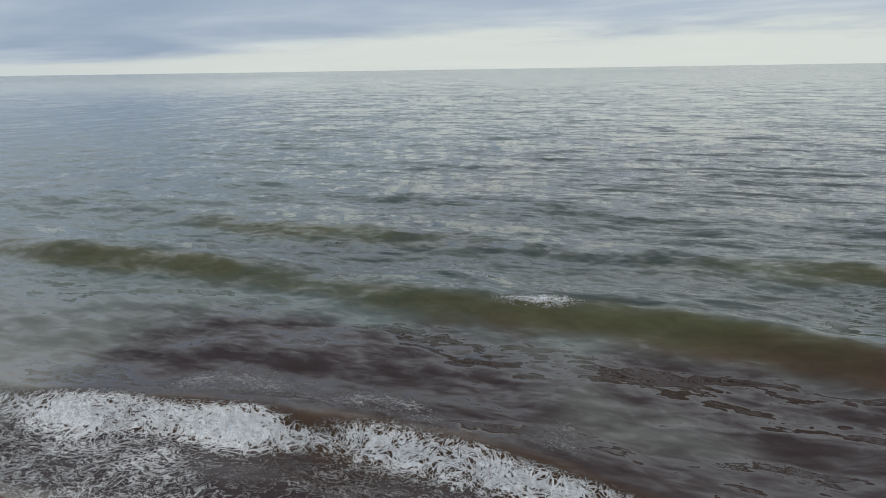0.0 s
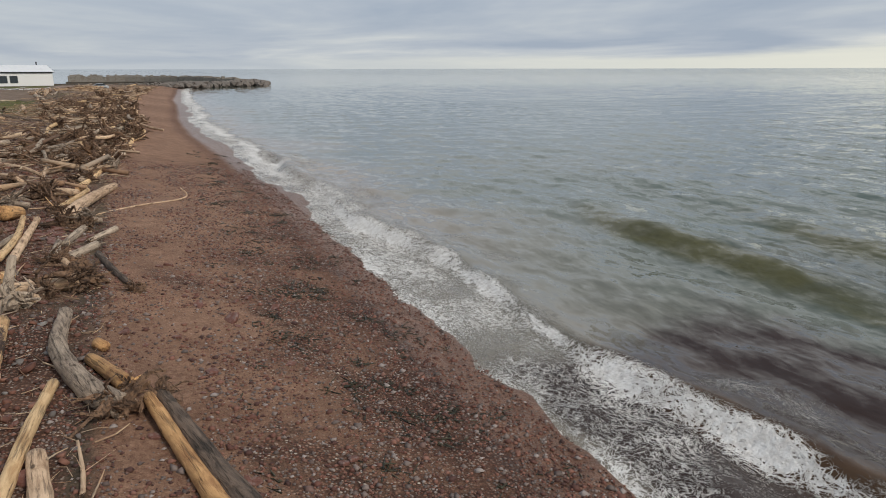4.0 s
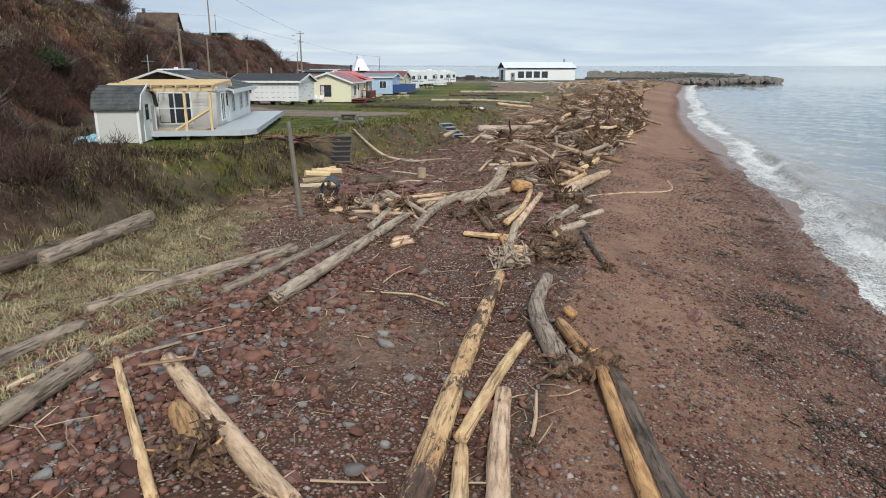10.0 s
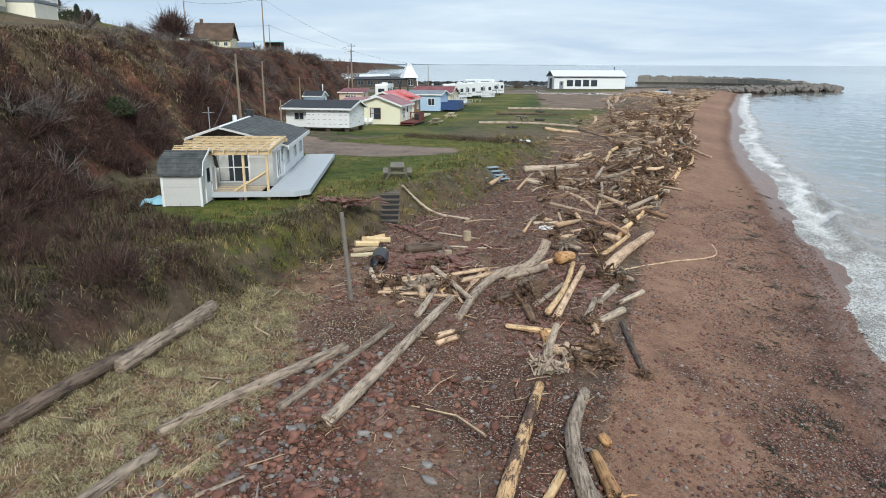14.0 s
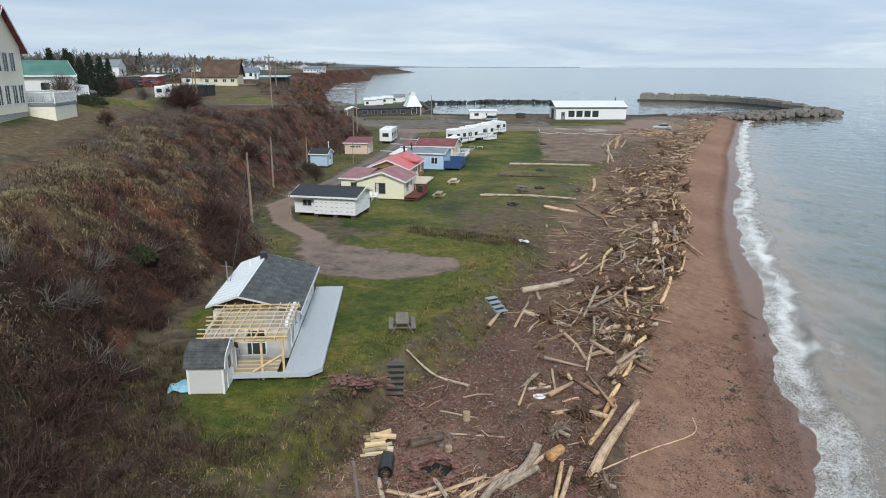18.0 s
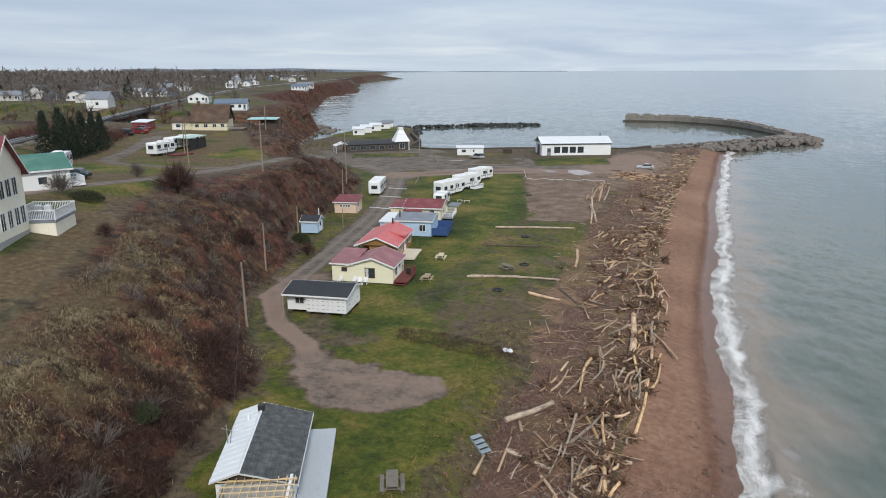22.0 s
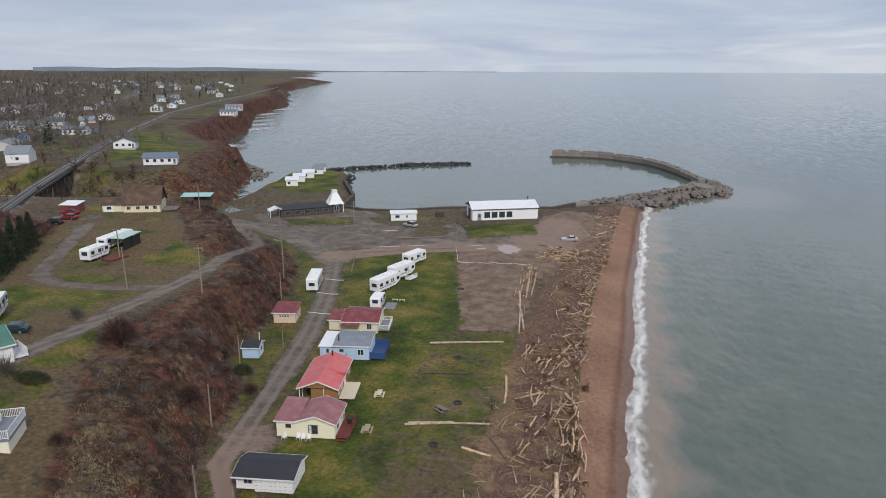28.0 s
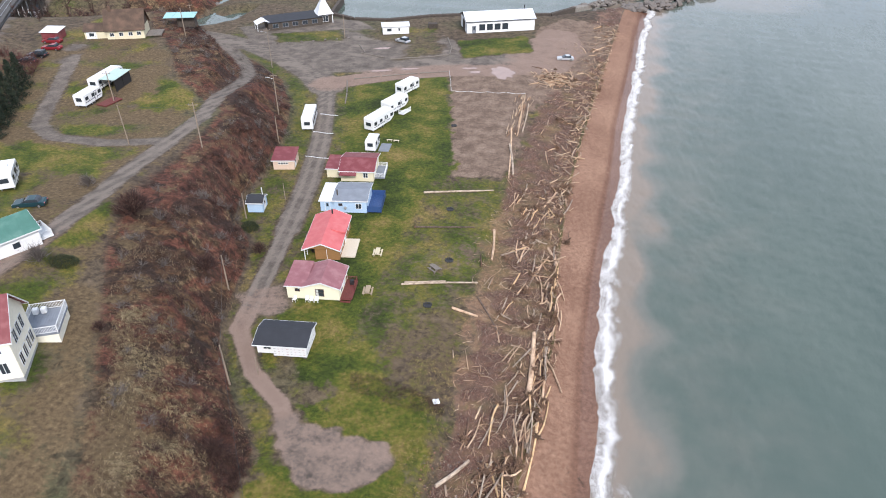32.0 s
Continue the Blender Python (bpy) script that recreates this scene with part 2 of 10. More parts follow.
    redc = n_ramp(t, n_math(t, "ADD", n_math(t, "MULTIPLY", fine, 0.5), n_math(t, "MULTIPLY", combed, 0.5)), [(0.38, (0.030, 0.012, 0.009)), (0.5, (0.105, 0.040, 0.028)), (0.62, (0.20, 0.085, 0.058))])
    clc = n_mix(t, n_math(t, "MULTIPLY", n_step(t, n_math(t, "ADD", n_noise(t, p, 0.14, 5, 0.65, 0.5), n_math(t, "MULTIPLY", edge, 0.10)), 0.48, 0.55), 0.85), clc, redc)
    duskc = n_ramp(t, fine, [(0.35, (0.010, 0.007, 0.006)), (0.65, (0.050, 0.030, 0.022))])
    clc = n_mix(t, n_math(t, "MULTIPLY", n_step(t, n_math(t, "ADD", n_noise(t, p, 0.22, 5, 0.65, 0.6), n_math(t, "MULTIPLY", edge, 0.15)), 0.53, 0.60), 0.85), clc, duskc)
    streaks = n_noise(t, n_scale(t, p, (1.0, 1.0, 0.12)), 0.5, 5, 0.65)
    rockc = n_ramp(t, streaks, [(0.36, (0.02, 0.01, 0.008)), (0.47, (0.062, 0.027, 0.02)), (0.56, (0.115, 0.047, 0.034)), (0.66, (0.10, 0.07, 0.045))])
    clc = n_mix(t, n_math(t, "MULTIPLY", n_step(t, n_math(t, "ADD", red, n_math(t, "MULTIPLY", edge, 0.8)), 0.35, 0.8), 0.8), clc, rockc)
    brc = n_ramp(t, fine, [(0.3, (0.015, 0.010, 0.008)), (0.55, (0.050, 0.028, 0.021)), (0.75, (0.088, 0.055, 0.037))])

    # clump mottling, plus shade painted into the colour: relief hollows darker, tops lighter
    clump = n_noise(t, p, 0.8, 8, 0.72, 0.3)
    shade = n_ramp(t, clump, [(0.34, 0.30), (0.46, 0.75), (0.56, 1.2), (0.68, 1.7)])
    speck = n_ramp(t, n_noise(t, p, 1.6, 8, 0.75), [(0.36, 0.62), (0.5, 1.0), (0.64, 1.4)])
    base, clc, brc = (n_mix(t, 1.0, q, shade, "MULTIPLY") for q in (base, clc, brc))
    drc = n_mix(t, 0.6, drc, n_mix(t, 1.0, drc, speck, "MULTIPLY"))
    grc, dirtc, pebc, sandc = (n_mix(t, w, q, n_mix(t, 1.0, q, speck, "MULTIPLY")) for q, w in ((grc, 0.8), (dirtc, 0.6), (pebc, 0.7), (sandc, 0.35)))
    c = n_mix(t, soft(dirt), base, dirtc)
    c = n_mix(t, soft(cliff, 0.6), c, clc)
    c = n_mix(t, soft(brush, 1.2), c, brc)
    c = n_mix(t, soft(dry), c, drc)
    c = n_mix(t, soft(grass), c, grc)
    c = n_mix(t, soft(sand, 0.5), c, sandc)
    c = n_mix(t, soft(pebble, 1.1), c, pebc)
    c = n_mix(t, soft(gravel, 0.85, 0.3, 0.75), c, gravc)
    damp = n_step(t, n_math(t, "ADD", wet, n_math(t, "MULTIPLY", edge, 0.4)), 0.0, 0.5)
    wetm = n_step(t, n_math(t, "ADD", wet, n_math(t, "MULTIPLY", edge, 0.3)), 0.50, 0.92)
    c = n_mix(t, damp, c, n_mix(t, 1.0, c, (0.70, 0.655, 0.655), "MULTIPLY"))
    c = n_mix(t, 1.0, c, (0.91, 0.86, 0.79), "MULTIPLY")
    t.links.new(c, b.inputs["Base Color"])
    t.links.new(n_math(t, "SUBTRACT", 0.92, n_math(t, "MULTIPLY", wetm, 0.62)), b.inputs["Roughness"])
    b.inputs["Specular IOR Level"].default_value = 0.3
    h = n_math(t, "ADD", n_math(t, "MULTIPLY", mid, 0.06), n_math(t, "ADD", n_math(t, "MULTIPLY", fine, 0.32), n_math(t, "MULTIPLY", grit, 0.14)))
    h = n_math(t, "SUBTRACT", h, n_math(t, "MULTIPLY", n_math(t, "MULTIPLY", n_voronoi(t, p, 19), pebble), 0.45))
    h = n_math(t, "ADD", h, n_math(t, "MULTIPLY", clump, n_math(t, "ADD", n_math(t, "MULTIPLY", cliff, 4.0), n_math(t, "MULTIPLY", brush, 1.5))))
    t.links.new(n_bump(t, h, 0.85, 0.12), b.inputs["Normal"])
    return m


def sea_material():
    m = bpy.data.materials.new("sea_water")
    m.use_nodes = True
    t = m.node_tree
    b = t.nodes["Principled BSDF"]
    g = t.nodes.new("ShaderNodeNewGeometry")
    p = g.outputs["Position"]
    foam, silt, calm = n_attr(t, "cover_a")
    brown_water, olive, face = n_attr(t, "cover_b")
    warp = n_noise(t, p, 0.9, 3, 0.5, 0, True)
    pv = t.nodes.new("ShaderNodeVectorMath")
    pv.operation = "MULTIPLY_ADD"
    t.links.new(warp, pv.inputs[0])
    pv.inputs[1].default_value = (0.8, 0.8, 0.8)
    t.links.new(p, pv.inputs[2])
    siltn = n_math(t, "ADD", silt, n_math(t, "MULTIPLY", n_math(t, "SUBTRACT", n_noise(t, p, 0.12, 4, 0.55), 0.5), 0.5))
    deep = n_ramp(t, n_noise(t, n_scale(t, p, (1.0, 0.3, 1.0)), 0.03, 4), [(0.35, (0.070, 0.097, 0.083)), (0.65, (0.092, 0.119, 0.101))])
    c = n_mix(t, n_step(t, siltn, 0.05, 0.55), deep, (0.150, 0.152, 0.130))
    c = n_mix(t, n_step(t, siltn, 0.5, 1.0), c, (0.215, 0.178, 0.142))
    cloud = n_noise(t, n_scale(t, p, (1.0, 0.5, 1.0)), 0.9, 5, 0.6, 0.6)
    c = n_mix(t, n_step(t, olive, 0.2, 0.8), c, n_ramp(t, cloud, [(0.35, (0.035, 0.048, 0.040)), (0.65, (0.058, 0.066, 0.046))]))
    # very dark brown water off the nearest stretch of beach
    c = n_mix(t, n_step(t, n_math(t, "ADD", brown_water, n_math(t, "MULTIPLY", n_math(t, "SUBTRACT", cloud, 0.5), 0.6)), 0.25, 0.75), c, (0.034, 0.020, 0.016))
    c = n_mix(t, n_step(t, n_math(t, "ADD", face, n_math(t, "MULTIPLY", n_math(t, "SUBTRACT", cloud, 0.5), 0.7)), 0.3, 1.0), c, n_mix(t, n_step(t, brown_water, 0.1, 0.6), (0.082, 0.078, 0.030), (0.075, 0.043, 0.022)))
    lace2 = n_voronoi(t, pv.outputs[0], 12.0, "DISTANCE_TO_EDGE")
    lace = n_voronoi(t, pv.outputs[0], 5.0, "DISTANCE_TO_EDGE")
    ridge = n_math(t, "ABSOLUTE", n_math(t, "SUBTRACT", n_noise(t, n_scale(t, pv.outputs[0], (1.0, 0.55, 1.0)), 4.5, 7, 0.7, 1.2), 0.5))
    web = n_math(t, "SUBTRACT", 1.0, n_math(t, "MULTIPLY", ridge, 9.0))
    web = n_math(t, "MAXIMUM", web, n_math(t, "SUBTRACT", 0.9, n_math(t, "MULTIPLY", lace2, 7.0)))
    web = n_math(t, "MAXIMUM", web, n_math(t, "SUBTRACT", 0.9, n_math(t, "MULTIPLY", lace, 8.0)))
    patch = n_noise(t, p, 0.7, 5, 0.6)
    open_lace = n_math(t, "SUBTRACT", 1.15, n_math(t, "MULTIPLY", n_step(t, foam, 0.48, 0.85), 0.75))
    f = n_math(t, "ADD", foam, n_math(t, "ADD", n_math(t, "MULTIPLY", n_math(t, "SUBTRACT", n_math(t, "MAXIMUM", web, 0.0), 0.5), open_lace), n_math(t, "MULTIPLY", n_math(t, "SUBTRACT", patch, 0.5), 0.55)))
    fm = n_step(t, f, 0.52, 0.80)
    fm = n_math(t, "MULTIPLY", fm, n_step(t, foam, 0.04, 0.14))
    froth = n_ramp(t, n_noise(t, p, 6, 4, 0.6), [(0.3, (0.58, 0.55, 0.52)), (0.6, (0.82, 0.81, 0.79))])
    t.links.new(n_mix(t, fm, c, froth), b.inputs["Base Color"])
    t.links.new(n_math(t, "ADD", 0.06, n_math(t, "MULTIPLY", fm, 0.6)), b.inputs["Roughness"])
    b.inputs["IOR"].default_value = 1.33
    # wavelets as facets that hold at any distance, their crests along the shore
    tilt = None
    for size, amount, squash in ((0.28, 0.70, 0.3), (1.1, 1.05, 0.34), (4.2, 0.70, 0.45)):
        rot = t.nodes.new("ShaderNodeMapping")
        t.links.new(p, rot.inputs["Vector"])
        rot.inputs["Rotation"].default_value = (0, 0, radians(14))
        rot.inputs["Scale"].default_value = (1.0, squash, 1.0)
        v = t.nodes.new("ShaderNodeVectorMath")
        v.operation = "SUBTRACT"
        t.links.new(n_noise(t, rot.outputs[0], size, 3, 0.55, 0.4, True), v.inputs[0])
        v.inputs[1].default_value = (0.5, 0.5, 0.5)
        k = t.nodes.new("ShaderNodeVectorMath")
        k.operation = "MULTIPLY_ADD"
        t.links.new(v.outputs[0], k.inputs[0])
        k.inputs[1].default_value = (amount, amount * 0.5, 0.0)
        if tilt is None:
            k.inputs[2].default_value = (0, 0, 0)
        else:
            t.links.new(tilt, k.inputs[2])
        tilt = k.outputs[0]
    amp = t.nodes.new("ShaderNodeVectorMath")
    amp.operation = "SCALE"
    t.links.new(tilt, amp.inputs[0])
    t.links.new(n_math(t, "SUBTRACT", 0.95, n_math(t, "MULTIPLY", calm, 0.90)), amp.inputs["Scale"])
    add = t.nodes.new("ShaderNodeVectorMath")
    t.links.new(g.outputs["Normal"], add.inputs[0])
    t.links.new(amp.outputs[0], add.inputs[1])
    norm = t.nodes.new("ShaderNodeVectorMath")
    norm.operation = "NORMALIZE"
    t.links.new(add.outputs[0], norm.inputs[0])
    t.links.new(n_bump(t, n_math(t, "MULTIPLY", fm, n_noise(t, p, 9, 5, 0.65)), 0.8, 0.10, norm.outputs[0]), b.inputs["Normal"])
    return m


M_GROUND, M_SEA = ground_material(), sea_material()


# ---- terrain ----
def along(rows):
    """A line of the plan: x (or height) as a function of y."""
    ys, vs = [r[0] for r in rows], [r[1] for r in rows]
    return lambda y: np.interp(y, ys, vs)


WATERLINE = along([(-60, 6.4), (0, 5.7), (14, 5.7), (22, 6.1), (36, 5.9), (50, 5.7), (68, 4.8), (90, 4.9), (110, 5.8), (130, 6.6), (150, 6.8), (180, 8.6), (230, 11.3), (250, 13), (262, 16)])
SAND_EDGE = along([(-60, -1.0), (10, -1.0), (46, -1.9), (62, -0.9), (73, -0.4), (86, -1.5), (113, -2.1), (138, -1.2), (173, 0.7), (219, 3.7), (250, 6)])
BANK = along([(-60, -9), (8, -11.5), (14, -12), (20, -12.3), (27, -12.6), (32, -10.8), (38, -10.5), (44, -11.4), (54, -10.8), (63, -13.6), (86, -15.4), (170, -14), (200, -12), (230, -5), (250, 0)])
FOOT = along([(-60, -12), (5, -15), (12, -17.5), (18, -22), (25, -26), (32, -29), (44, -31), (51, -37.2), (60, -43.8), (65, -46.2), (77, -49), (84, -51.5), (90, -57.5), (97, -59.5), (105, -59.8), (125, -63.5), (140, -69), (155, -78),
              (165, -92), (178, -108), (188, -122), (200, -131), (221, -134), (250, -146), (280, -158), (294, -166), (317, -186), (323, -203), (368, -232), (485, -274), (640, -353), (807, -401), (1198, -610), (1675, -775), (2003, -894), (2100, -1020), (2400, -1180), (3500, -1560), (5000, -2100)])
CREST = along([(-60, -24), (5, -27), (12, -30), (24, -35), (34, -39.5), (50, -49), (55, -52.5), (67, -60), (82, -65), (91, -65), (107, -67.5), (116, -69), (128, -86), (140, -95), (150, -103), (160, -113),
               (175, -124), (188, -138), (200, -150), (221, -156), (248, -168), (294, -184), (317, -206), (368, -254), (485, -296), (640, -376), (807, -424), (1198, -634), (1675, -801), (2003, -925), (2100, -1055), (2400, -1220), (3500, -1600), (5000, -2150)])
LAWN_Z = along([(-60, 4.3), (10, 3.95), (22, 3.6), (35, 3.5), (57, 3.1), (72, 2.6), (110, 2.6), (150, 2.7), (5000, 2.7)])
TOP_Z = along([(-60, 10), (12, 10.6), (30, 11.0), (50, 11.9), (65, 12.0), (82, 11.6), (100, 11.2), (116, 10.9), (130, 12.0), (150, 12.9), (300, 13), (640, 14), (5000, 16)])
RISE = along([(20, 0.1), (44, 0.17), (62, 0.17), (74, 0.11), (90, 0.03), (100, 0.0)])
SHORE_LAND = [(-131, 150), (-131, 196), (-131, 212), (-135, 232), (-138.5, 252), (-143, 284), (-136, 301), (-123, 297), (-114.5, 290), (-109.5, 270), (-94, 240), (-90.5, 219), (-80.5, 214), (-69, 215), (-56, 223), (-45, 227), (-18, 233), (2, 250), (11, 254), (16, 246), (60, 150)]
RAVINE = [(-120, 214), (-133, 200), (-146, 189), (-165, 181), (-190, 176), (-230, 185), (-300, 190), (-420, 180)]
ROAD = [(-28, 46), (-31.5, 51.5), (-37.5, 55.8), (-43.2, 63.5), (-45.2, 75), (-47.6, 89), (-50.6, 105), (-55.2, 123), (-60.8, 140), (-65.5, 153), (-73, 162), (-85, 172), (-98, 179), (-112, 184), (-124, 187)]
CROSS_ROAD = [(-66, 156), (-52, 166), (-38, 172), (-24, 175), (-12, 181), (-10, 190)]
LOOP_ROAD = [(-70.5, 52), (-70, 63), (-71.5, 74), (-73.4, 86), (-74.2, 99), (-75, 112), (-78.2, 124), (-80, 137), (-84, 148.5), (-91, 160), (-101, 172), (-109, 180)]
LOOP_Z = [14.9, 14.4, 13.4, 12.4, 11.6, 11.1, 10.4, 8.6, 6.2, 4.4, 3.2, 2.8]
SPUR_ROAD = [(-74.2, 100), (-85, 95.6), (-95, 95), (-102.4, 99.8), (-108, 109), (-117, 127), (-124, 140)]
TURNING = [(-31.5, 51.5), (-29.5, 45.5), (-25, 40.8), (-19, 41), (-15.8, 45.5), (-16.6, 48.6), (-23, 49), (-27.5, 49.6)]
HALL_LAWN = [(-42, 198), (-22.5, 207), (-18, 192.5), (-37.6, 182)]
PARK_GRASS = [(-78, 202), (-50.8, 210), (-42.3, 186), (-55, 175.5), (-55, 190), (-66, 192)]
STRIP_GRASS = [(-98.8, 192.2), (-79, 201.3), (-74.5, 190.5), (-93.5, 184)]
MIXED = [(-24.5, 58), (-13, 56.5), (-10.8, 68), (-11, 80), (-12.5, 96), (-14.8, 115), (-25, 113.5), (-24.5, 92), (-22.5, 68)]
DRY_PATCH = [(-22.5, 58), (-23.5, 68), (-16, 79), (-10.5, 80), (-11, 57.5), (-13.5, 56)]
BARE_PATCH = [(-25.5, 85), (-20, 92), (-14, 93.5), (-13, 84), (-21.6, 80)]
LAWN = [(-27, 32), (-24.5, 27), (-21.6, 23), (-19.0, 20.3), (-16.5, 19.2), (-14.8, 20), (-14.5, 24), (-13.6, 29), (-12.6, 34), (-12.4, 40), (-13.2, 48), (-13.4, 55), (-19, 57.5), (-21.8, 60), (-22.6, 67), (-21, 77), (-24.2, 82), (-23.8, 95), (-23.7, 111), (-30.0, 137), (-38.6, 169), (-60, 158), (-56, 141), (-50, 121), (-46, 104),
        (-42, 87), (-40, 76), (-38.5, 70), (-40, 64), (-35, 55), (-28, 50), (-30, 40)]
CAR_PARK = [(-100, 182), (-72, 163), (-38, 171), (-12, 178), (-4, 196), (-8, 214), (-18, 216), (-20, 205), (-41, 196), (-50, 204), (-66, 201), (-78, 212), (-90, 212), (-112, 196)]
BEACH_LOT = [(-38, 170), (-30.5, 137), (-24.6, 113.5), (-15.4, 117), (-14, 120), (-14, 150), (-6, 175), (0, 190), (4, 225), (-14, 228), (-20, 214), (-18, 186), (-36, 178)]
RAIL = [(-118, 88), (-145.7, 133.8), (-165.3, 164.6), (-204.0, 230.3), (-253.6, 316.9), (-328.6, 463.3), (-390.5, 625.6), (-432.8, 755.1), (-560, 1100)]
HIGHWAY = [(-360, 250), (-376.6, 357), (-399, 423), (-454, 541), (-578, 762), (-663, 955), (-900, 1500)]


def line_dist(line, x, y, want_t=False):
    """Distance to a polyline, and the place along it in vertices."""
    best, where = np.full(np.shape(x), 1e9), np.zeros(np.shape(x))
    for k in range(len(line) - 1):
        (ax, ay), (bx, by) = line[k], line[k + 1]
        ux, uy = bx - ax, by - ay
        s = np.clip(((x - ax) * ux + (y - ay) * uy) / (ux * ux + uy * uy), 0, 1)
        d = np.hypot(x - ax - s * ux, y - ay - s * uy)
        where = np.where(d < best, k + s, where)
        best = np.minimum(best, d)
    return (best, where) if want_t else best


def inside(poly, x, y):
    """Distance to the rim of a polygon, positive inside."""
    odd = np.zeros(np.shape(x), bool)
    for (ax, ay), (bx, by) in zip(poly, poly[1:] + poly[:1]):
        if ay != by:
            odd ^= ((ay > y) != (by > y)) & (x < ax + (y - ay) / (by - ay) * (bx - ax))
    return np.where(odd, 1, -1) * line_dist(poly + poly[:1], x, y)


def smooth(v, lo, hi):
    s = np.clip((v - lo) / (hi - lo), 0, 1)
    return s * s * (3 - 2 * s)


def waves2(x, y, size, seed):
    """Cheap smooth noise from crossed sines, about -1 to 1."""
    rng = np.random.RandomState(seed)
    out = 0
    for k in range(7):
        a, f, ph = rng.uniform(0, 6.3), rng.uniform(0.6, 1.8) / size * 6.28, rng.uniform(0, 6.3)
        out = out + np.sin((x * np.cos(a) + y * np.sin(a)) * f + ph + 0.8 * np.sin((x * np.sin(a) - y * np.cos(a)) * f * 0.6 + ph))
    return out / 3.5


def height(x, y):
    """The ground's height over the plan."""
    x, y = np.asarray(x, float), np.asarray(y, float)
    xw, xs, xb, xf, xc = WATERLINE(y), SAND_EDGE(y), BANK(y), FOOT(y), CREST(y)
    zl, zt = LAWN_Z(y), TOP_Z(y)
    near = 1 - smooth(y, 55, 78)
    zbf = 2.35 * near + (zl - 0.25) * (1 - near)
    wob = 0.5 * waves2(x, y, 9, 3)
    z = np.where(x > xw, SEA - 0.11 * (x - xw), SEA + (x - xw) / (xs - xw) * (1.75 - SEA))
    z = np.where(x < xs, 1.75 + (xs - x) / np.maximum(xs - xb, 0.1) * (zbf - 1.75) + 0.05 * waves2(x, y, 3.5, 5) * smooth(xs - x, 0, 2), z)
    bank = smooth(xb + wob - x, 0, 2.0)
    z = np.where(x < xb + 0.6, zbf + (zl - zbf) * bank, z)
    s = np.clip((xf - x) / np.maximum(xf - xc, 1), 0, 1)
    far = smooth(y, 225, 260)
    s = s + far * (0.28 * waves2(0 * x, y - 0.5 * x, 34, 17) + 0.16 * waves2(x, y, 12, 18)) * np.sin(np.clip(s, 0, 1) * np.pi)
    s = np.clip(s, 0, 1)
    rise = np.sin(s * np.pi / 2) ** 1.15 * (1 - far) + (0.25 * s + 0.75 * smooth(s, 0.12, 0.72)) * far
    rough = np.sin(np.clip(s, 0, 1) * np.pi) * (0.55 * waves2(x, y, 7, 11) + 0.3 * waves2(x, y, 2.6, 12))
    inland = np.clip(xc - x, 0, 13) * RISE(y) + np.clip((xc - x) * 0.02, 0, 2.0)
    z = np.where(x < xf, zl + (zt - zl) * rise + rough + inland + 0.25 * smooth(xf - x, 0, 60) * waves2(x, y, 40, 14), z)
    # the harbour and the bay north of the low ground
    shore = inside(SHORE_LAND, x, y)
    wet = (y > 190) & (x > xf) & (shore < 3)
    z = np.where(wet, np.clip(SEA + shore * 0.9, -2.5, z), z)
    z = np.where((y > 190) & (x <= xf) & (y > 215), SEA + (z - SEA) * smooth(xf - x, -1, 8), z)
    d = line_dist(RAVINE, x, y)
    z = np.where(x < -118, np.minimum(z, 0.2 + np.maximum(d - 5, 0) * 0.62), z)
    d, w = line_dist(LOOP_ROAD, x, y, True)
    z = z + (np.interp(w, range(len(LOOP_Z)), LOOP_Z) - z) * (1 - smooth(d, 2.4, 6.5))
    d = line_dist(RAIL, x, y)
    bridge = line_dist(RAVINE, x, y) < 42
    z = np.where(bridge, z, z + (14.6 - z) * (1 - smooth(d, 2.5, 9)))
    return z


def ground_z(x, y):
    return float(height(x, y))


def spaced(*runs):
    """Grid lines from runs of (start, end, step)."""
    out = []
    for a, b, s in runs:
        n = max(1, round((b - a) / s))
        out += [a + (b - a) * k / n for k in range(n)]
    return np.array(out + [runs[-1][1]])


def grid_mesh(name, xs, ys, zfun, mat, covers, keep=None):
    gx, gy = np.meshgrid(xs, ys)
    gz = zfun(gx, gy)
    nx, ny = len(xs), len(ys)
    me = bpy.data.meshes.new(name)
    co = np.stack([gx.ravel(), gy.ravel(), gz.ravel()], 1)
    i = np.arange(nx * ny).reshape(ny, nx)
    q = np.stack([i[:-1, :-1], i[:-1, 1:], i[1:, 1:], i[1:, :-1]], -1)
    if keep is not None:
        q = q[keep((gx[:-1, :-1] + gx[1:, 1:]) / 2, (gy[:-1, :-1] + gy[1:, 1:]) / 2)]
    q = q.reshape(-1, 4)
    me.vertices.add(len(co))
    me.vertices.foreach_set("co", co.ravel())
    me.loops.add(q.size)
    me.loops.foreach_set("vertex_index", q.ravel())
    me.polygons.add(len(q))
    me.polygons.foreach_set("loop_start", np.arange(0, q.size, 4))
    me.polygons.foreach_set("use_smooth", np.ones(len(q), bool))
    me.update(calc_edges=True)
    for key, cols in covers(gx.ravel(), gy.ravel(), gz.ravel()).items():
        a = me.attributes.new(key, "FLOAT_COLOR", "POINT")
        a.data.foreach_set("color", np.stack([*np.clip(cols, 0, 1), np.ones(len(co))], 1).ravel())
    me.materials.append(mat)
    return new(name, me)


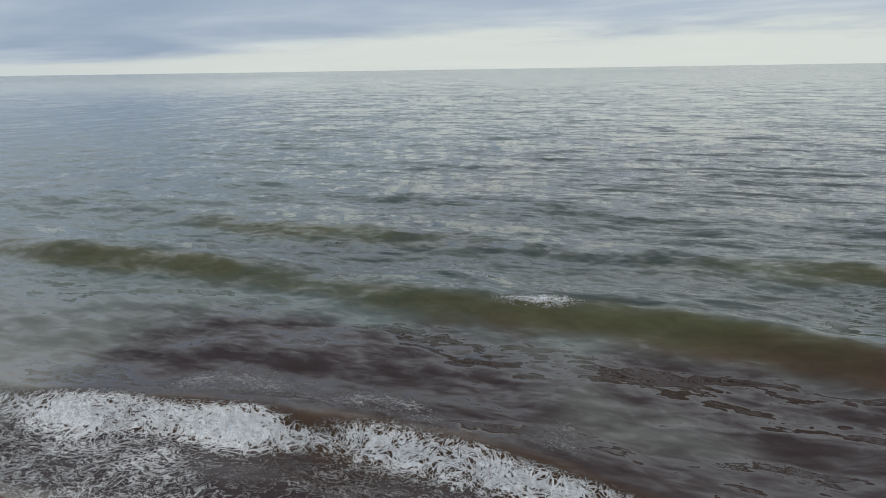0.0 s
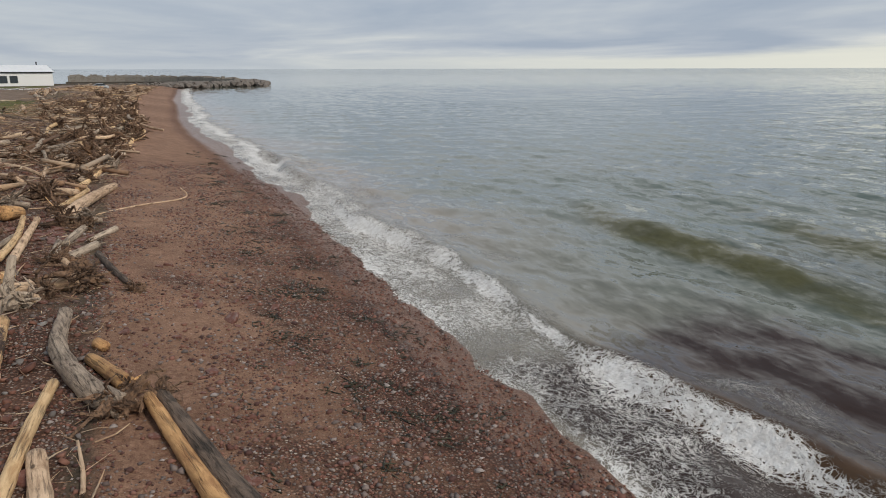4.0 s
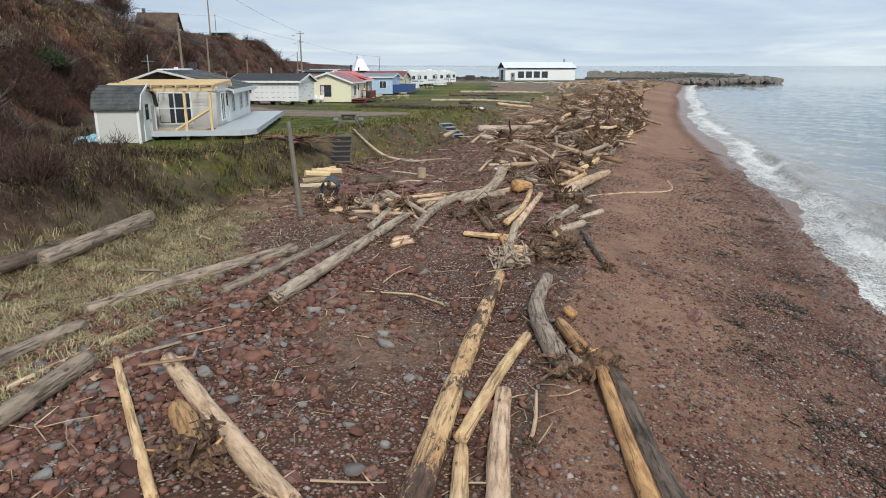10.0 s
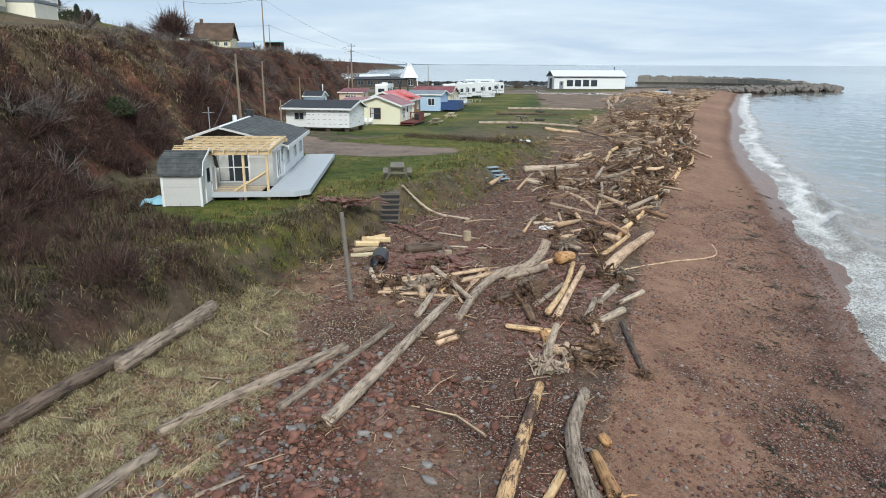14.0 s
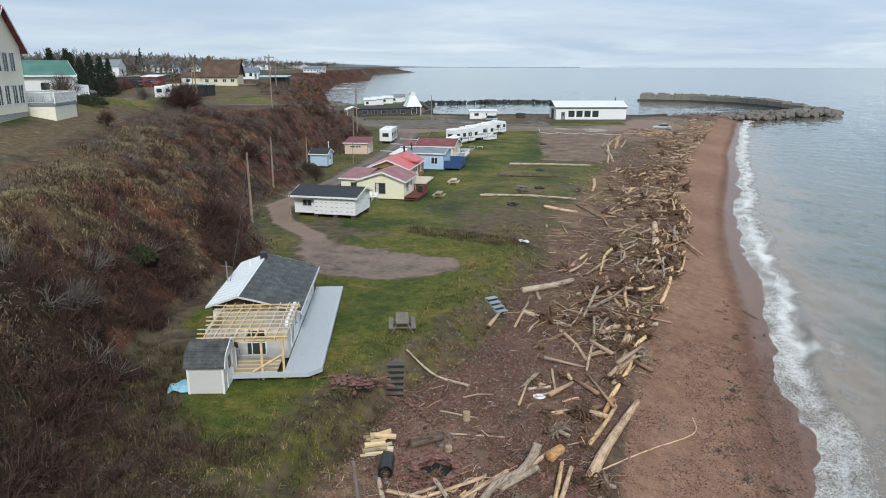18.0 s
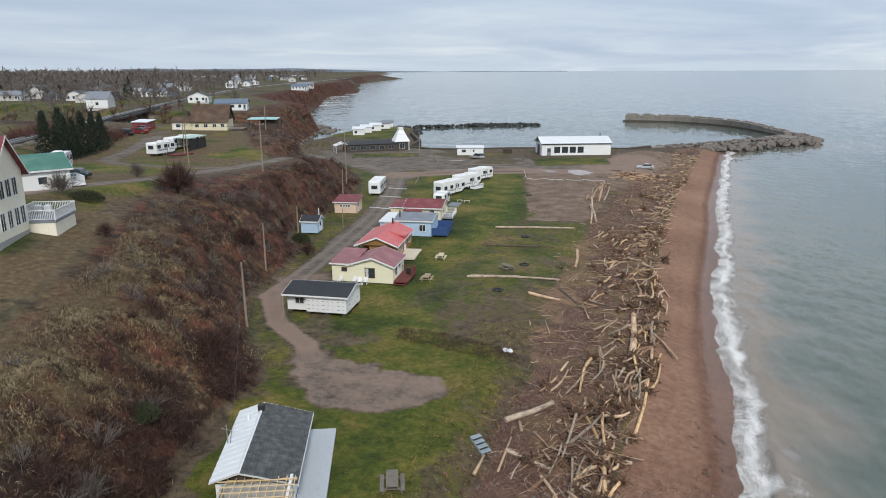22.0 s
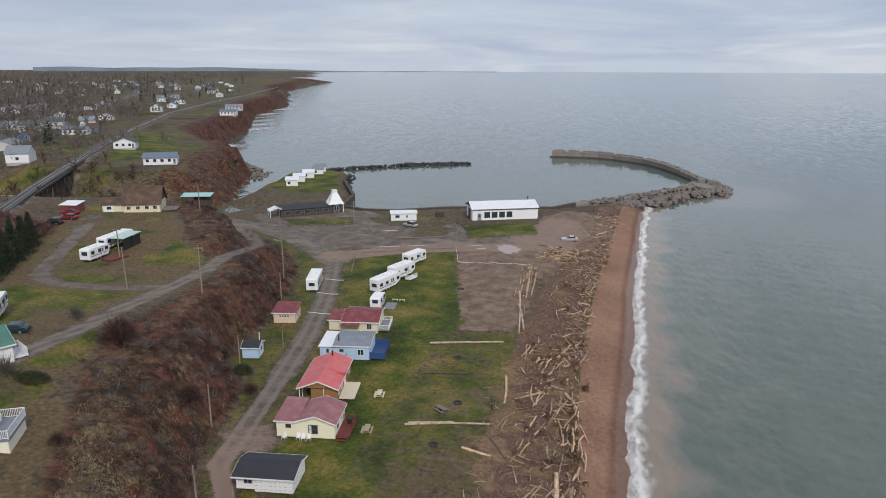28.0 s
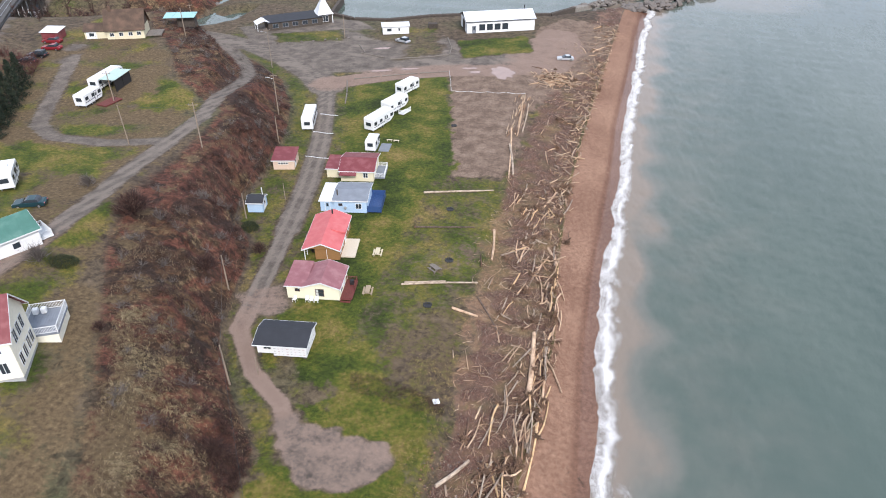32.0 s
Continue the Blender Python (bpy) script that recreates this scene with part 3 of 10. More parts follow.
def cover_masks(x, y):
    """How far each kind of cover reaches, 0 to 1."""
    xw, xs, xb, xf, xc = WATERLINE(y), SAND_EDGE(y), BANK(y), FOOT(y), CREST(y)
    low = x > xf - 0.5
    rise = (xf - x) / np.maximum(xf - xc, 1)
    fray = 1.1 * waves2(x, y, 7, 91) + 0.6 * waves2(x, y, 2.8, 93)
    lawn = smooth(inside(LAWN, x, y) + fray, -2.2, 1.8)
    plot = np.maximum.reduce([smooth(inside(HALL_LAWN, x, y) + 0.5 * fray, -1.2, 1.2), 0.72 * smooth(inside(PARK_GRASS, x, y) + fray, -2.5, 2.5), 0.85 * smooth(inside(STRIP_GRASS, x, y) + 0.6 * fray, -1.2, 1.2)])
    road = np.maximum.reduce([1 - smooth(line_dist(ROAD[:5], x, y), 0.5, 1.7), 1 - smooth(line_dist(ROAD[3:], x, y), 0.9, 2.1), 1 - smooth(line_dist(ROAD[5:], x, y), 1.5, 2.8), 1 - smooth(line_dist(ROAD[9:], x, y), 3.2, 5.5), 1 - smooth(line_dist(CROSS_ROAD, x, y), 3.0, 5.0),
                              1 - smooth(line_dist(LOOP_ROAD, x, y), 1.2, 2.4), 1 - smooth(line_dist(SPUR_ROAD, x, y), 1.0, 2.2), smooth(inside(TURNING, x, y) + 0.5 * waves2(x, y, 4, 92), -1.0, 1.2), smooth(inside(CAR_PARK, x, y), -1, 1),
                              1 - smooth(line_dist(HIGHWAY, x, y), 5, 7), 1 - smooth(line_dist(RAIL, x, y), 2.5, 4)])
    point = inside([(-143, 246), (-143, 280), (-135, 299), (-124, 295), (-116, 288), (-111, 268), (-99, 245), (-112, 235)], x, y)
    lot = smooth(inside(BEACH_LOT, x, y) + fray, -2.5, 2.5)
    mixed = smooth(inside(MIXED, x, y) + 1.5 * fray, -3, 2.5)
    parched = smooth(inside(DRY_PATCH, x, y) + 1.3 * fray, -2.5, 2.5)
    bare = smooth(inside(BARE_PATCH, x, y) + 1.6 * fray, -3, 2.5)
    sand = smooth(x - xs, -0.9, 0.7) * (y < 262)
    drift = smooth(x - xb + 1.2 * fray * smooth(y, 50, 70), -0.6 - 2 * smooth(y, 50, 70), 0.8 + 2 * smooth(y, 50, 70)) * (1 - sand)
    wet = smooth(x - xw, -3.0, -0.2) * (y < 262)
    slope = smooth(xf - x, -0.5, 1.5) * (1 - smooth(xc - x, -1, 8))
    top = smooth(xc - x, -1, 8)
    n1, n2 = waves2(x, y, 16, 21), waves2(x, y, 45, 22)
    grass = np.maximum.reduce([lawn * 0.92, plot * 0.8, mixed * (0.34 + 0.2 * fray) * (1 - 0.3 * parched) * (1 - 0.8 * bare)])
    grass = grass * (1 - 0.5 * smooth(x, -30.5, -26.5) * smooth(y, 60, 68) * (1 - smooth(y, 108, 122)))
    grass = np.maximum(grass, 0.75 * smooth(point, -1, 3))
    grass = np.maximum(grass, 0.62 * smooth(x - xb, -6.0, -3.5) * (1 - smooth(x - xb, -0.6, 0.9)) * smooth(y, 14, 18) * (1 - smooth(y, 56, 64)))
    near_top = (x > -135) & (y < 180)
    grass = np.maximum(grass, top * np.where(near_top, 0.36 + 0.34 * n1, 0.34 + 0.4 * n2))
    grass = np.maximum(grass, 0.55 * smooth(xf - x, 5, -2) * low * (y < 190) * (y > 40) * (1 - lot))
    grass = np.maximum(grass, 0.95 * smooth(inside([(-192, 228), (-172, 244), (-240, 337), (-261, 331)], x, y), -4, 4))
    edge_dry = np.maximum(parched, 0.62 * mixed * (1 - 0.8 * bare))
    worn = smooth(inside([(-36.5, 55), (-34, 60), (-26, 55.5), (-25.5, 52.5), (-32.5, 52)], x, y) + fray, -1.5, 1.5)
    edge_dry = np.maximum(edge_dry, 0.8 * worn)
    bank_dry = smooth(x - xb, -5.0, -1.5) * (1 - smooth(x - xb, 0.2, 2.2)) * (1 - smooth(y, 58, 70))
    meadow = smooth(inside([(-13, 3), (-7.2, 4), (-7.6, 9), (-8.5, 13), (-10.6, 16.5), (-12.2, 15.5), (-13.2, 10)], x, y), -1.0, 1.2)
    meadow = np.maximum(meadow, 0.8 * smooth(inside([(-13, 14), (-10.2, 15.5), (-10.5, 21), (-12.8, 21)], x, y), -1, 0.8))
    dry = np.maximum.reduce([0.52 * edge_dry, 0.40 * bank_dry, meadow * 0.9, slope * (0.02 + 0.26 * waves2(x, y, 7, 26) + 0.4 * smooth(rise, 0.8, 1.0) + 0.35 * (1 - smooth(rise, 0.02, 0.14)) + 0.50 * smooth(rise, 0.3, 0.65) * (1 - smooth(y, 34, 52))), top * np.where(near_top, 0.6 - 0.3 * n1, 0.2)])
    green = np.maximum(smooth(inside([(-76.5, 97), (-85, 93.5), (-100, 92.5), (-100, 79), (-77, 82)], x, y) + 1.5 * fray, -3, 3), smooth(inside([(-79, 131), (-80.5, 113), (-91, 110), (-93, 130)], x, y) + 1.5 * fray, -3, 3))
    green = np.maximum(green, smooth(inside([(-72, 56), (-66, 58), (-63, 70), (-70, 76), (-73, 70)], x, y) + fray, -2, 2))
    grass = np.maximum(grass, 0.72 * green)
    grass = grass * (1 - 0.75 * np.maximum(bank_dry * 0.35, meadow * 0.9)) * (1 - 0.25 * parched) * (1 - 0.6 * worn)
    brush = np.maximum(slope * (0.30 - 0.45 * n1 - 0.25 * smooth(rise, 0.7, 0.95)) * (y < 200), 0.7 * smooth(fray + inside([(-24, 56), (-13, 53.5), (-12.5, 56), (-20, 58.5), (-25, 59)], x, y), -0.6, 0.6))
    thicket = smooth(inside([(-26, 5), (-13.4, 7), (-13.2, 12), (-12.6, 16.5), (-15.5, 17.5), (-19, 20), (-24, 24), (-31, 20)], x, y) + 0.8 * fray, -1.2, 1.2)
    brush = np.maximum(brush, 0.75 * thicket)
    grass = np.maximum(grass, thicket * (0.18 + 0.3 * waves2(x, y, 5, 29)))
    dry = dry * (1 - 0.7 * thicket)
    brush = np.maximum(brush, top * (~near_top) * (0.25 + 0.4 * waves2(x, y, 60, 25)))
    yard = smooth(inside([(-48, 70), (-41.7, 76), (-38, 69.5), (-42, 66)], x, y) + 0.5 * fray, -1.2, 1.2)
    road = np.maximum(road, 0.7 * yard) * (1 - plot)
    cut = 1 - road
    tracks = np.zeros(np.shape(x))
    for way, gauge in ((ROAD[1:], 0.95), (LOOP_ROAD, 0.85)):
        tracks = np.maximum(tracks, np.exp(-((line_dist(way, x, y) - gauge) / 0.5) ** 2))
    tracks = np.maximum(tracks, 0.8 * smooth(waves2(x * 0.35 + y * 0.2, y, 9, 95), 0.35, 0.9) * (y > 158))
    pink = np.maximum.reduce([0.56 * (1 - smooth(y, 60, 76)) + 0.3 * (1 - smooth(line_dist(ROAD[1:5], x, y), 1, 3)), 0.75 * (1 - smooth(line_dist(CROSS_ROAD, x, y), 3, 8)), 0.8 * smooth(x, -34, -18) * (y > 140), 0.6 * yard])
    redrock = smooth(y, 262, 300) * slope + 0.75 * slope * smooth(y, 74, 84) * (1 - smooth(y, 112, 122)) * smooth(rise, 0.15, 0.4) * (1 - smooth(rise, 0.8, 1.0)) + 0.4 * slope * smooth(waves2(x, y, 11, 96), -0.3, 0.6) * smooth(y, 30, 55)
    a = (grass * cut * (1 - slope), dry * cut, road)
    peb = drift * (0.60 + 0.25 * waves2(x, y, 6, 31)) * (1 - lot * 0.5) * (1 - meadow) * (1 - 0.6 * mixed)
    peb = np.maximum(peb, sand * (1 - smooth(wet, 0.8, 1.0)) * (0.20 + (0.12 + 0.16 * waves2(x, y, 4, 32) + 0.24 * smooth(x - xw, -5.2, -2.6)) * (1 - smooth(y, 18, 45))))
    b = (slope, np.maximum(sand, drift * 0.5) * (1 - lot * 0.6), wet)
    c = (peb, brush * cut, np.maximum.reduce([lot, drift * 0.55, 0.4 * edge_dry, 0.85 * bare, low * 0.3 * (y < 300)]))
    return {"cover_a": a, "cover_b": b, "cover_c": c, "cover_d": (tracks, redrock, pink)}


LAND_X = spaced((-4800, -1200, 180), (-1200, -700, 30), (-700, -440, 8), (-440, -120, 4), (-120, -62, 0.95), (-62, -16, 0.55), (-16, 8, 0.28), (8, 20, 1.5), (20, 60, 10))
LAND_Y = spaced((-300, -60, 30), (-60, 0, 5), (0, 5, 0.6), (5, 32, 0.3), (32, 80, 0.55), (80, 240, 1.1), (240, 400, 3), (400, 760, 7), (760, 1700, 30), (1700, 4800, 200))
ground = tagged(grid_mesh("ground", LAND_X, LAND_Y, height, M_GROUND, lambda x, y, z: cover_masks(x, y)), "red sand beach, pebble bank, lawns and grassy bluff", "ground", kind="structure")


def shore_off(x, y):
    """Metres seaward of the swash's uneven edge."""
    return x - WATERLINE(y) + 0.6 * waves2(0 * x, y, 13, 51) + 0.22 * waves2(0.3 * x, y, 4.5, 52) + 0.15 * waves2(x, y, 1.6, 53)


# swells rolling in: plan x at y = 5, slant, height, steepness of the face
SWELLS = ((8.75, -0.02, 0.34, 0.30), (15.9, 0.13, 0.42, 0.75), (22.6, 0.10, 0.26, 1.1), (30.5, 0.08, 0.14, 1.5))


def swell_at(x, y, k):
    """Distance seaward of a swell's crest, and how tall it is along the shore."""
    x0, slant, tall, face = SWELLS[k]
    d = x - (x0 + slant * (y - 5) + 0.35 * np.sin(y * 0.42 + k * 2.1) + 0.5 * np.sin(y * 0.17 + k))
    d = d - (WATERLINE(y) - 6.0 if k == 0 else 0)
    live = (1 - smooth(y, 60, 110)) if k == 0 else (1 - 0.9 * smooth(y, 13 + 3 * k, 30 + 4 * k))
    return d, tall * live * smooth(y, -60, -25) * (0.75 + 0.25 * np.sin(y * 0.31 + 1.7 * k))


def sea_height(x, y):
    r = np.hypot(x, y)
    off = shore_off(x, y)
    z = np.zeros(np.shape(x))
    for k in range(4):
        d, tall = swell_at(x, y, k)
        face = SWELLS[k][3]
        z = z + tall * (np.where(d < 0, np.exp(-(d / face) ** 2), np.exp(-(d / (2.6 * face + 0.4)) ** 2)) - 0.3 * np.exp(-((d + 2.6 * face) / (1.6 * face)) ** 2))
    chop = (0.035 * waves2(x, y, 1.7, 42) + 0.04 * waves2(x, y * 0.6, 4, 43)) * smooth(off, 0.5, 5) * (y < 400) * (1 - smooth(r, 120, 400))
    z = z * (y < 262) * (x > 0) * smooth(off, 0.3, 2.2)
    return SEA + z + chop * np.where((x < 0) & (y > 190), 0.25, 1.0) - 0.04 * (1 - smooth(off, 0, 3)) + (y < 262) * (shore_off(x, y) - x + WATERLINE(y)) * 0.12 * (1 - smooth(off, 1, 4.5)) + 14 * smooth(r, 1800, 4900)


def sea_cover(x, y, z):
    off = shore_off(x, y)
    beach = (y < 264) & (x > -5)
    d, tall = swell_at(x, y, 0)
    near = 1 - smooth(y, 26, 46)
    foam = (0.42 + 0.14 * waves2(x, y, 5, 60) - 0.10 * (1 - smooth(y, 9, 16))) * smooth(off, -0.5, 0.1) * (1 - smooth(off, 1.8, 3.4)) + 0.16 * np.exp(-(off / 0.28) ** 2)
    foam = np.maximum(foam, (0.74 + 0.28 * waves2(x, y, 3.5, 56)) * (0.55 + 0.45 * smooth(y, -1, 5)) * np.exp(-((d + 0.25) / (np.where(d < -0.25, 0.42, 0.22) + 0.2 * waves2(0 * x, y, 5, 57))) ** 2) * near)
    foam = np.maximum(foam, (1 - near) * ((0.72 + 0.15 * waves2(x, y, 6, 62)) * np.exp(-((off - 1.7 + 0.45 * waves2(0 * x, y, 5, 63)) / (0.75 + 0.35 * waves2(0 * x, y, 9, 57))) ** 2) + 0.3 * np.exp(-((off - 0.2) / 0.3) ** 2)))
    foam = np.maximum(foam, 0.30 * np.exp(-((d - 1.3) / 0.9) ** 2) * smooth(waves2(x, y, 6, 54), -0.2, 0.6))
    d1, _ = swell_at(x, y, 1)
    foam = np.maximum(foam, 0.7 * np.exp(-((d1 - 0.1) / 0.3) ** 2) * np.exp(-((y - 3.5) / 0.9) ** 2))
    foam = np.where(beach, foam, 0)
    foam = np.maximum(foam, 0.5 * np.exp(-((x - FOOT(y)) / 3.0) ** 2) * (y > 320))
    silt = np.where(beach, (0.55 + 0.45 * smooth(y, 15, 50)) * (1 - smooth(off + 2 * waves2(x, y, 18, 58), 1.5, 10.5)) + 0.22 * (1 - smooth(off, 9, 45)), 0.12)
    silt = np.maximum(silt, 0.55 * (1 - smooth(np.hypot(x - 45, y - 285), 10, 45)))
    calm = np.where((x < 25) & (y > 200), 0.6, 0) * smooth(y, 200, 260)
    calm = np.maximum(calm, 0.80 * smooth(y - 0.55 * x, 2, 40))
    calm = calm * (1 - 0.75 * smooth(np.hypot(x, y), 300, 1500))
    calm = np.maximum(calm, 0.5 * (1 - smooth(off, 1.0, 3.5)))
    # dark brown from the swash outwards, fading out along the shore by y = 18
    brown_water = smooth(off, -0.3, 1.2) * (1 - smooth(off, 7.0, 11.5)) * (1 - smooth(y, 8, 18)) * (0.80 + 0.25 * waves2(x, y, 7, 55))
    olive = smooth(off, 7, 12) * (1 - smooth(off, 30, 110)) * (1 - smooth(y, 6, 30)) * (0.8 + 0.2 * waves2(x, y, 9, 59))
    face = np.zeros(np.shape(x))
    for k in range(3):
        dk, tk = swell_at(x, y, k)
        w = SWELLS[k][3]
        tk = tk * (1 - smooth(y, 10, 22)) if k == 0 else tk
        face = np.maximum(face, np.clip(tk * 3.2, 0, 1) * np.exp(-((dk + 0.7 * w) / (1.1 * w + 0.25)) ** 2))
    return {"cover_a": (foam, silt, calm), "cover_b": (brown_water, olive, face)}


SEA_X = spaced((-4850, -600, 350), (-600, -160, 20), (-160, 0, 5), (0, 4, 1), (4, 12, 0.16), (12, 26, 0.28), (26, 60, 0.9), (60, 200, 5), (200, 900, 40), (900, 4850, 250))
SEA_Y = spaced((-4850, -600, 350), (-600, -80, 25), (-80, -20, 3), (-20, 45, 0.3), (45, 120, 0.6), (120, 270, 1.2), (270, 420, 4), (420, 1500, 40), (1500, 4850, 250))
tagged(grid_mesh("water", SEA_X, SEA_Y, sea_height, M_SEA, sea_cover, keep=lambda x, y: ~((y < 185) & (x < 2)) | (y < -310)), "grey-green sea with silty brown shallows and white surf", "sea", kind="structure")


# ---- builders ----
def bm_box(bm, x0, x1, y0, y1, z0, z1):
    v = [bm.verts.new((x, y, z)) for z in (z0, z1) for x, y in ((x0, y0), (x1, y0), (x1, y1), (x0, y1))]
    for f in ((3, 2, 1, 0), (4, 5, 6, 7), (0, 1, 5, 4), (1, 2, 6, 5), (2, 3, 7, 6), (3, 0, 4, 7)):
        bm.faces.new([v[i] for i in f])


def box(x0, x1, y0, y1, z0, z1):
    bm = bmesh.new()
    bm_box(bm, x0, x1, y0, y1, z0, z1)
    return bm


def soft_box(x0, x1, y0, y1, z0, z1, r=0.02, seg=1):
    bm = box(x0, x1, y0, y1, z0, z1)
    bmesh.ops.bevel(bm, geom=bm.edges[:], offset=r, segments=seg, affect="EDGES", profile=0.6)
    return bm


def bm_prism(bm, pts, axis, a, b):
    """A polygon swept along an axis. axis 'y': pts are (x, z); 'x': (y, z); 'z': (x, y)."""
    def place(p, s):
        return {"y": (p[0], s, p[1]), "x": (s, p[0], p[1]), "z": (p[0], p[1], s)}[axis]
    lo, hi = [bm.verts.new(place(p, a)) for p in pts], [bm.verts.new(place(p, b)) for p in pts]
    n = len(pts)
    bm.faces.new(lo[::-1])
    bm.faces.new(hi)
    for i in range(n):
        bm.faces.new((lo[i], lo[(i + 1) % n], hi[(i + 1) % n], hi[i]))


def prism(pts, axis, a, b):
    bm = bmesh.new()
    bm_prism(bm, pts, axis, a, b)
    bmesh.ops.recalc_face_normals(bm, faces=bm.faces[:])
    return bm


def bm_rod(bm, a, b, r, seg=6, r2=None):
    a, b = Vector(a), Vector(b)
    q = (b - a).to_track_quat("Z", "Y")
    rings = []
    for p, rr in ((a, r), (b, r if r2 is None else r2)):
        rings.append([bm.verts.new(p + q @ Vector((rr * math.cos(k * 6.2832 / seg), rr * math.sin(k * 6.2832 / seg), 0))) for k in range(seg)])
    for k in range(seg):
        bm.faces.new((rings[0][k], rings[0][(k + 1) % seg], rings[1][(k + 1) % seg], rings[1][k]))
    bm.faces.new(rings[0][::-1])
    bm.faces.new(rings[1])


def rod(a, b, r, seg=6, r2=None):
    bm = bmesh.new()
    bm_rod(bm, a, b, r, seg, r2)
    return bm


def part(name, bm, mat, parent=None, label="", smooth_it=False):
    me = bpy.data.meshes.new(name)
    bm.to_mesh(me)
    bm.free()
    me.materials.append(mat)
    if smooth_it:
        me.polygons.foreach_set("use_smooth", np.ones(len(me.polygons), bool))
    ob = new(name, me)
    ob.parent = parent
    return tagged(ob, label)


def thing(name, label, category, m, group=""):
    ob = new(name)
    ob.empty_display_size = 0.3
    ob.matrix_basis = m
    return tagged(ob, label, category, group)


M_WHITE = material("white_paint", (0.74, 0.75, 0.75), 0.55, vary=0.08, bump=0.05, alt=(0.6, 0.6, 0.58), alt_amount=0.4)
M_CREAM = material("cream_siding", (0.66, 0.60, 0.42), 0.6, vary=0.08, alt=(0.6, 0.55, 0.4))
M_YELLOW = material("pale_yellow_siding", (0.74, 0.71, 0.53), 0.6, vary=0.08, alt=(0.66, 0.63, 0.47))
M_BLUE = material("pale_blue_siding", (0.38, 0.52, 0.68), 0.6, vary=0.08, alt=(0.42, 0.53, 0.64))
M_PINK = material("pale_peach_siding", (0.62, 0.47, 0.36), 0.65, vary=0.08)
M_GREYSIDE = material("grey_vinyl_siding", (0.52, 0.51, 0.49), 0.6, vary=0.07, alt=(0.45, 0.44, 0.42))
M_BROWN = material("ochre_brown_siding", (0.27, 0.14, 0.05), 0.7, vary=0.12)
M_NAVY = material("navy_blue_paint", (0.03, 0.07, 0.19), 0.5, vary=0.15)
M_SHINGLE = material("dark_grey_shingle", (0.085, 0.092, 0.094), 0.9, vary=0.45, scale=2.2, bump=0.5, bump_scale=18, alt=(0.11, 0.115, 0.11))
M_BLACKROOF = material("black_roofing", (0.028, 0.03, 0.036), 0.75, vary=0.2, scale=0.7, bump=0.2)
M_GREYROOF = material("weathered_grey_roofing", (0.20, 0.22, 0.25), 0.7, vary=0.15, scale=0.8)
M_REDROOF = material("coral_red_metal_roof", (0.55, 0.12, 0.12), 0.5, vary=0.12, scale=0.8, alt=(0.5, 0.17, 0.16))
M_MAROON = material("maroon_roofing", (0.18, 0.035, 0.04), 0.6, vary=0.15, scale=0.8, alt=(0.24, 0.09, 0.09))
M_OLDMAROON = material("faded_maroon_metal", (0.27, 0.105, 0.115), 0.55, vary=0.15, scale=0.8, alt=(0.32, 0.17, 0.17))
M_GREENROOF = material("green_metal_roof", (0.07, 0.19, 0.15), 0.6, vary=0.25, scale=0.4, alt=(0.16, 0.25, 0.21))
M_BROWNROOF = material("mossy_brown_shingle", (0.10, 0.065, 0.045), 0.95, vary=0.3, scale=0.5, bump=0.4, alt=(0.15, 0.09, 0.06))
M_WHITEROOF = material("white_metal_roof", (0.72, 0.74, 0.76), 0.4, vary=0.1, scale=0.5, alt=(0.6, 0.62, 0.63))
M_DECKGREY = material("grey_deck_paint", (0.45, 0.48, 0.51), 0.65, vary=0.12, scale=2.0, alt=(0.36, 0.38, 0.40))
M_NEWWOOD = material("fresh_spruce_lumber", (0.66, 0.49, 0.28), 0.7, vary=0.15, scale=2.5, bump=0.1)
M_OLDWOOD = material("weathered_grey_wood", (0.19, 0.165, 0.14), 0.9, vary=0.25, scale=2.5, bump=0.3)
M_DARKWOOD = material("dark_weathered_wood", (0.075, 0.06, 0.048), 0.9, vary=0.3, scale=2.0, bump=0.3)
M_REDWOOD = material("red_stained_deck", (0.14, 0.035, 0.028), 0.7, vary=0.15)
M_CREAMDECK = material("cream_deck", (0.62, 0.54, 0.42), 0.7, vary=0.1)
M_BROWNTRIM = material("brown_window_trim", (0.10, 0.045, 0.03), 0.6, vary=0.1)
M_BLACK = material("black_trim", (0.02, 0.02, 0.022), 0.5, vary=0.1)
M_GLASS = material("window_glass", (0.035, 0.045, 0.055), 0.06, vary=0.1)
M_GLASS.node_tree.nodes["Principled BSDF"].inputs["IOR"].default_value = 1.5
M_CURTAIN = material("pale_curtain", (0.55, 0.55, 0.53), 0.9, vary=0.2)
M_CONC = material("weathered_concrete", (0.27, 0.245, 0.215), 0.95, vary=0.3, scale=0.4, bump=0.3, bump_scale=6, alt=(0.15, 0.125, 0.105), alt_amount=0.8)
M_METAL = material("galvanised_metal", (0.45, 0.46, 0.47), 0.4, 0.8, vary=0.1)
M_TYRE = material("tyre_rubber", (0.02, 0.02, 0.02), 0.85, vary=0.1)
M_PLASTIC = material("white_plastic", (0.78, 0.78, 0.77), 0.4, vary=0.05)
M_PINKISH = material("wrap_print", (0.42, 0.20, 0.22), 0.7, vary=0.2)


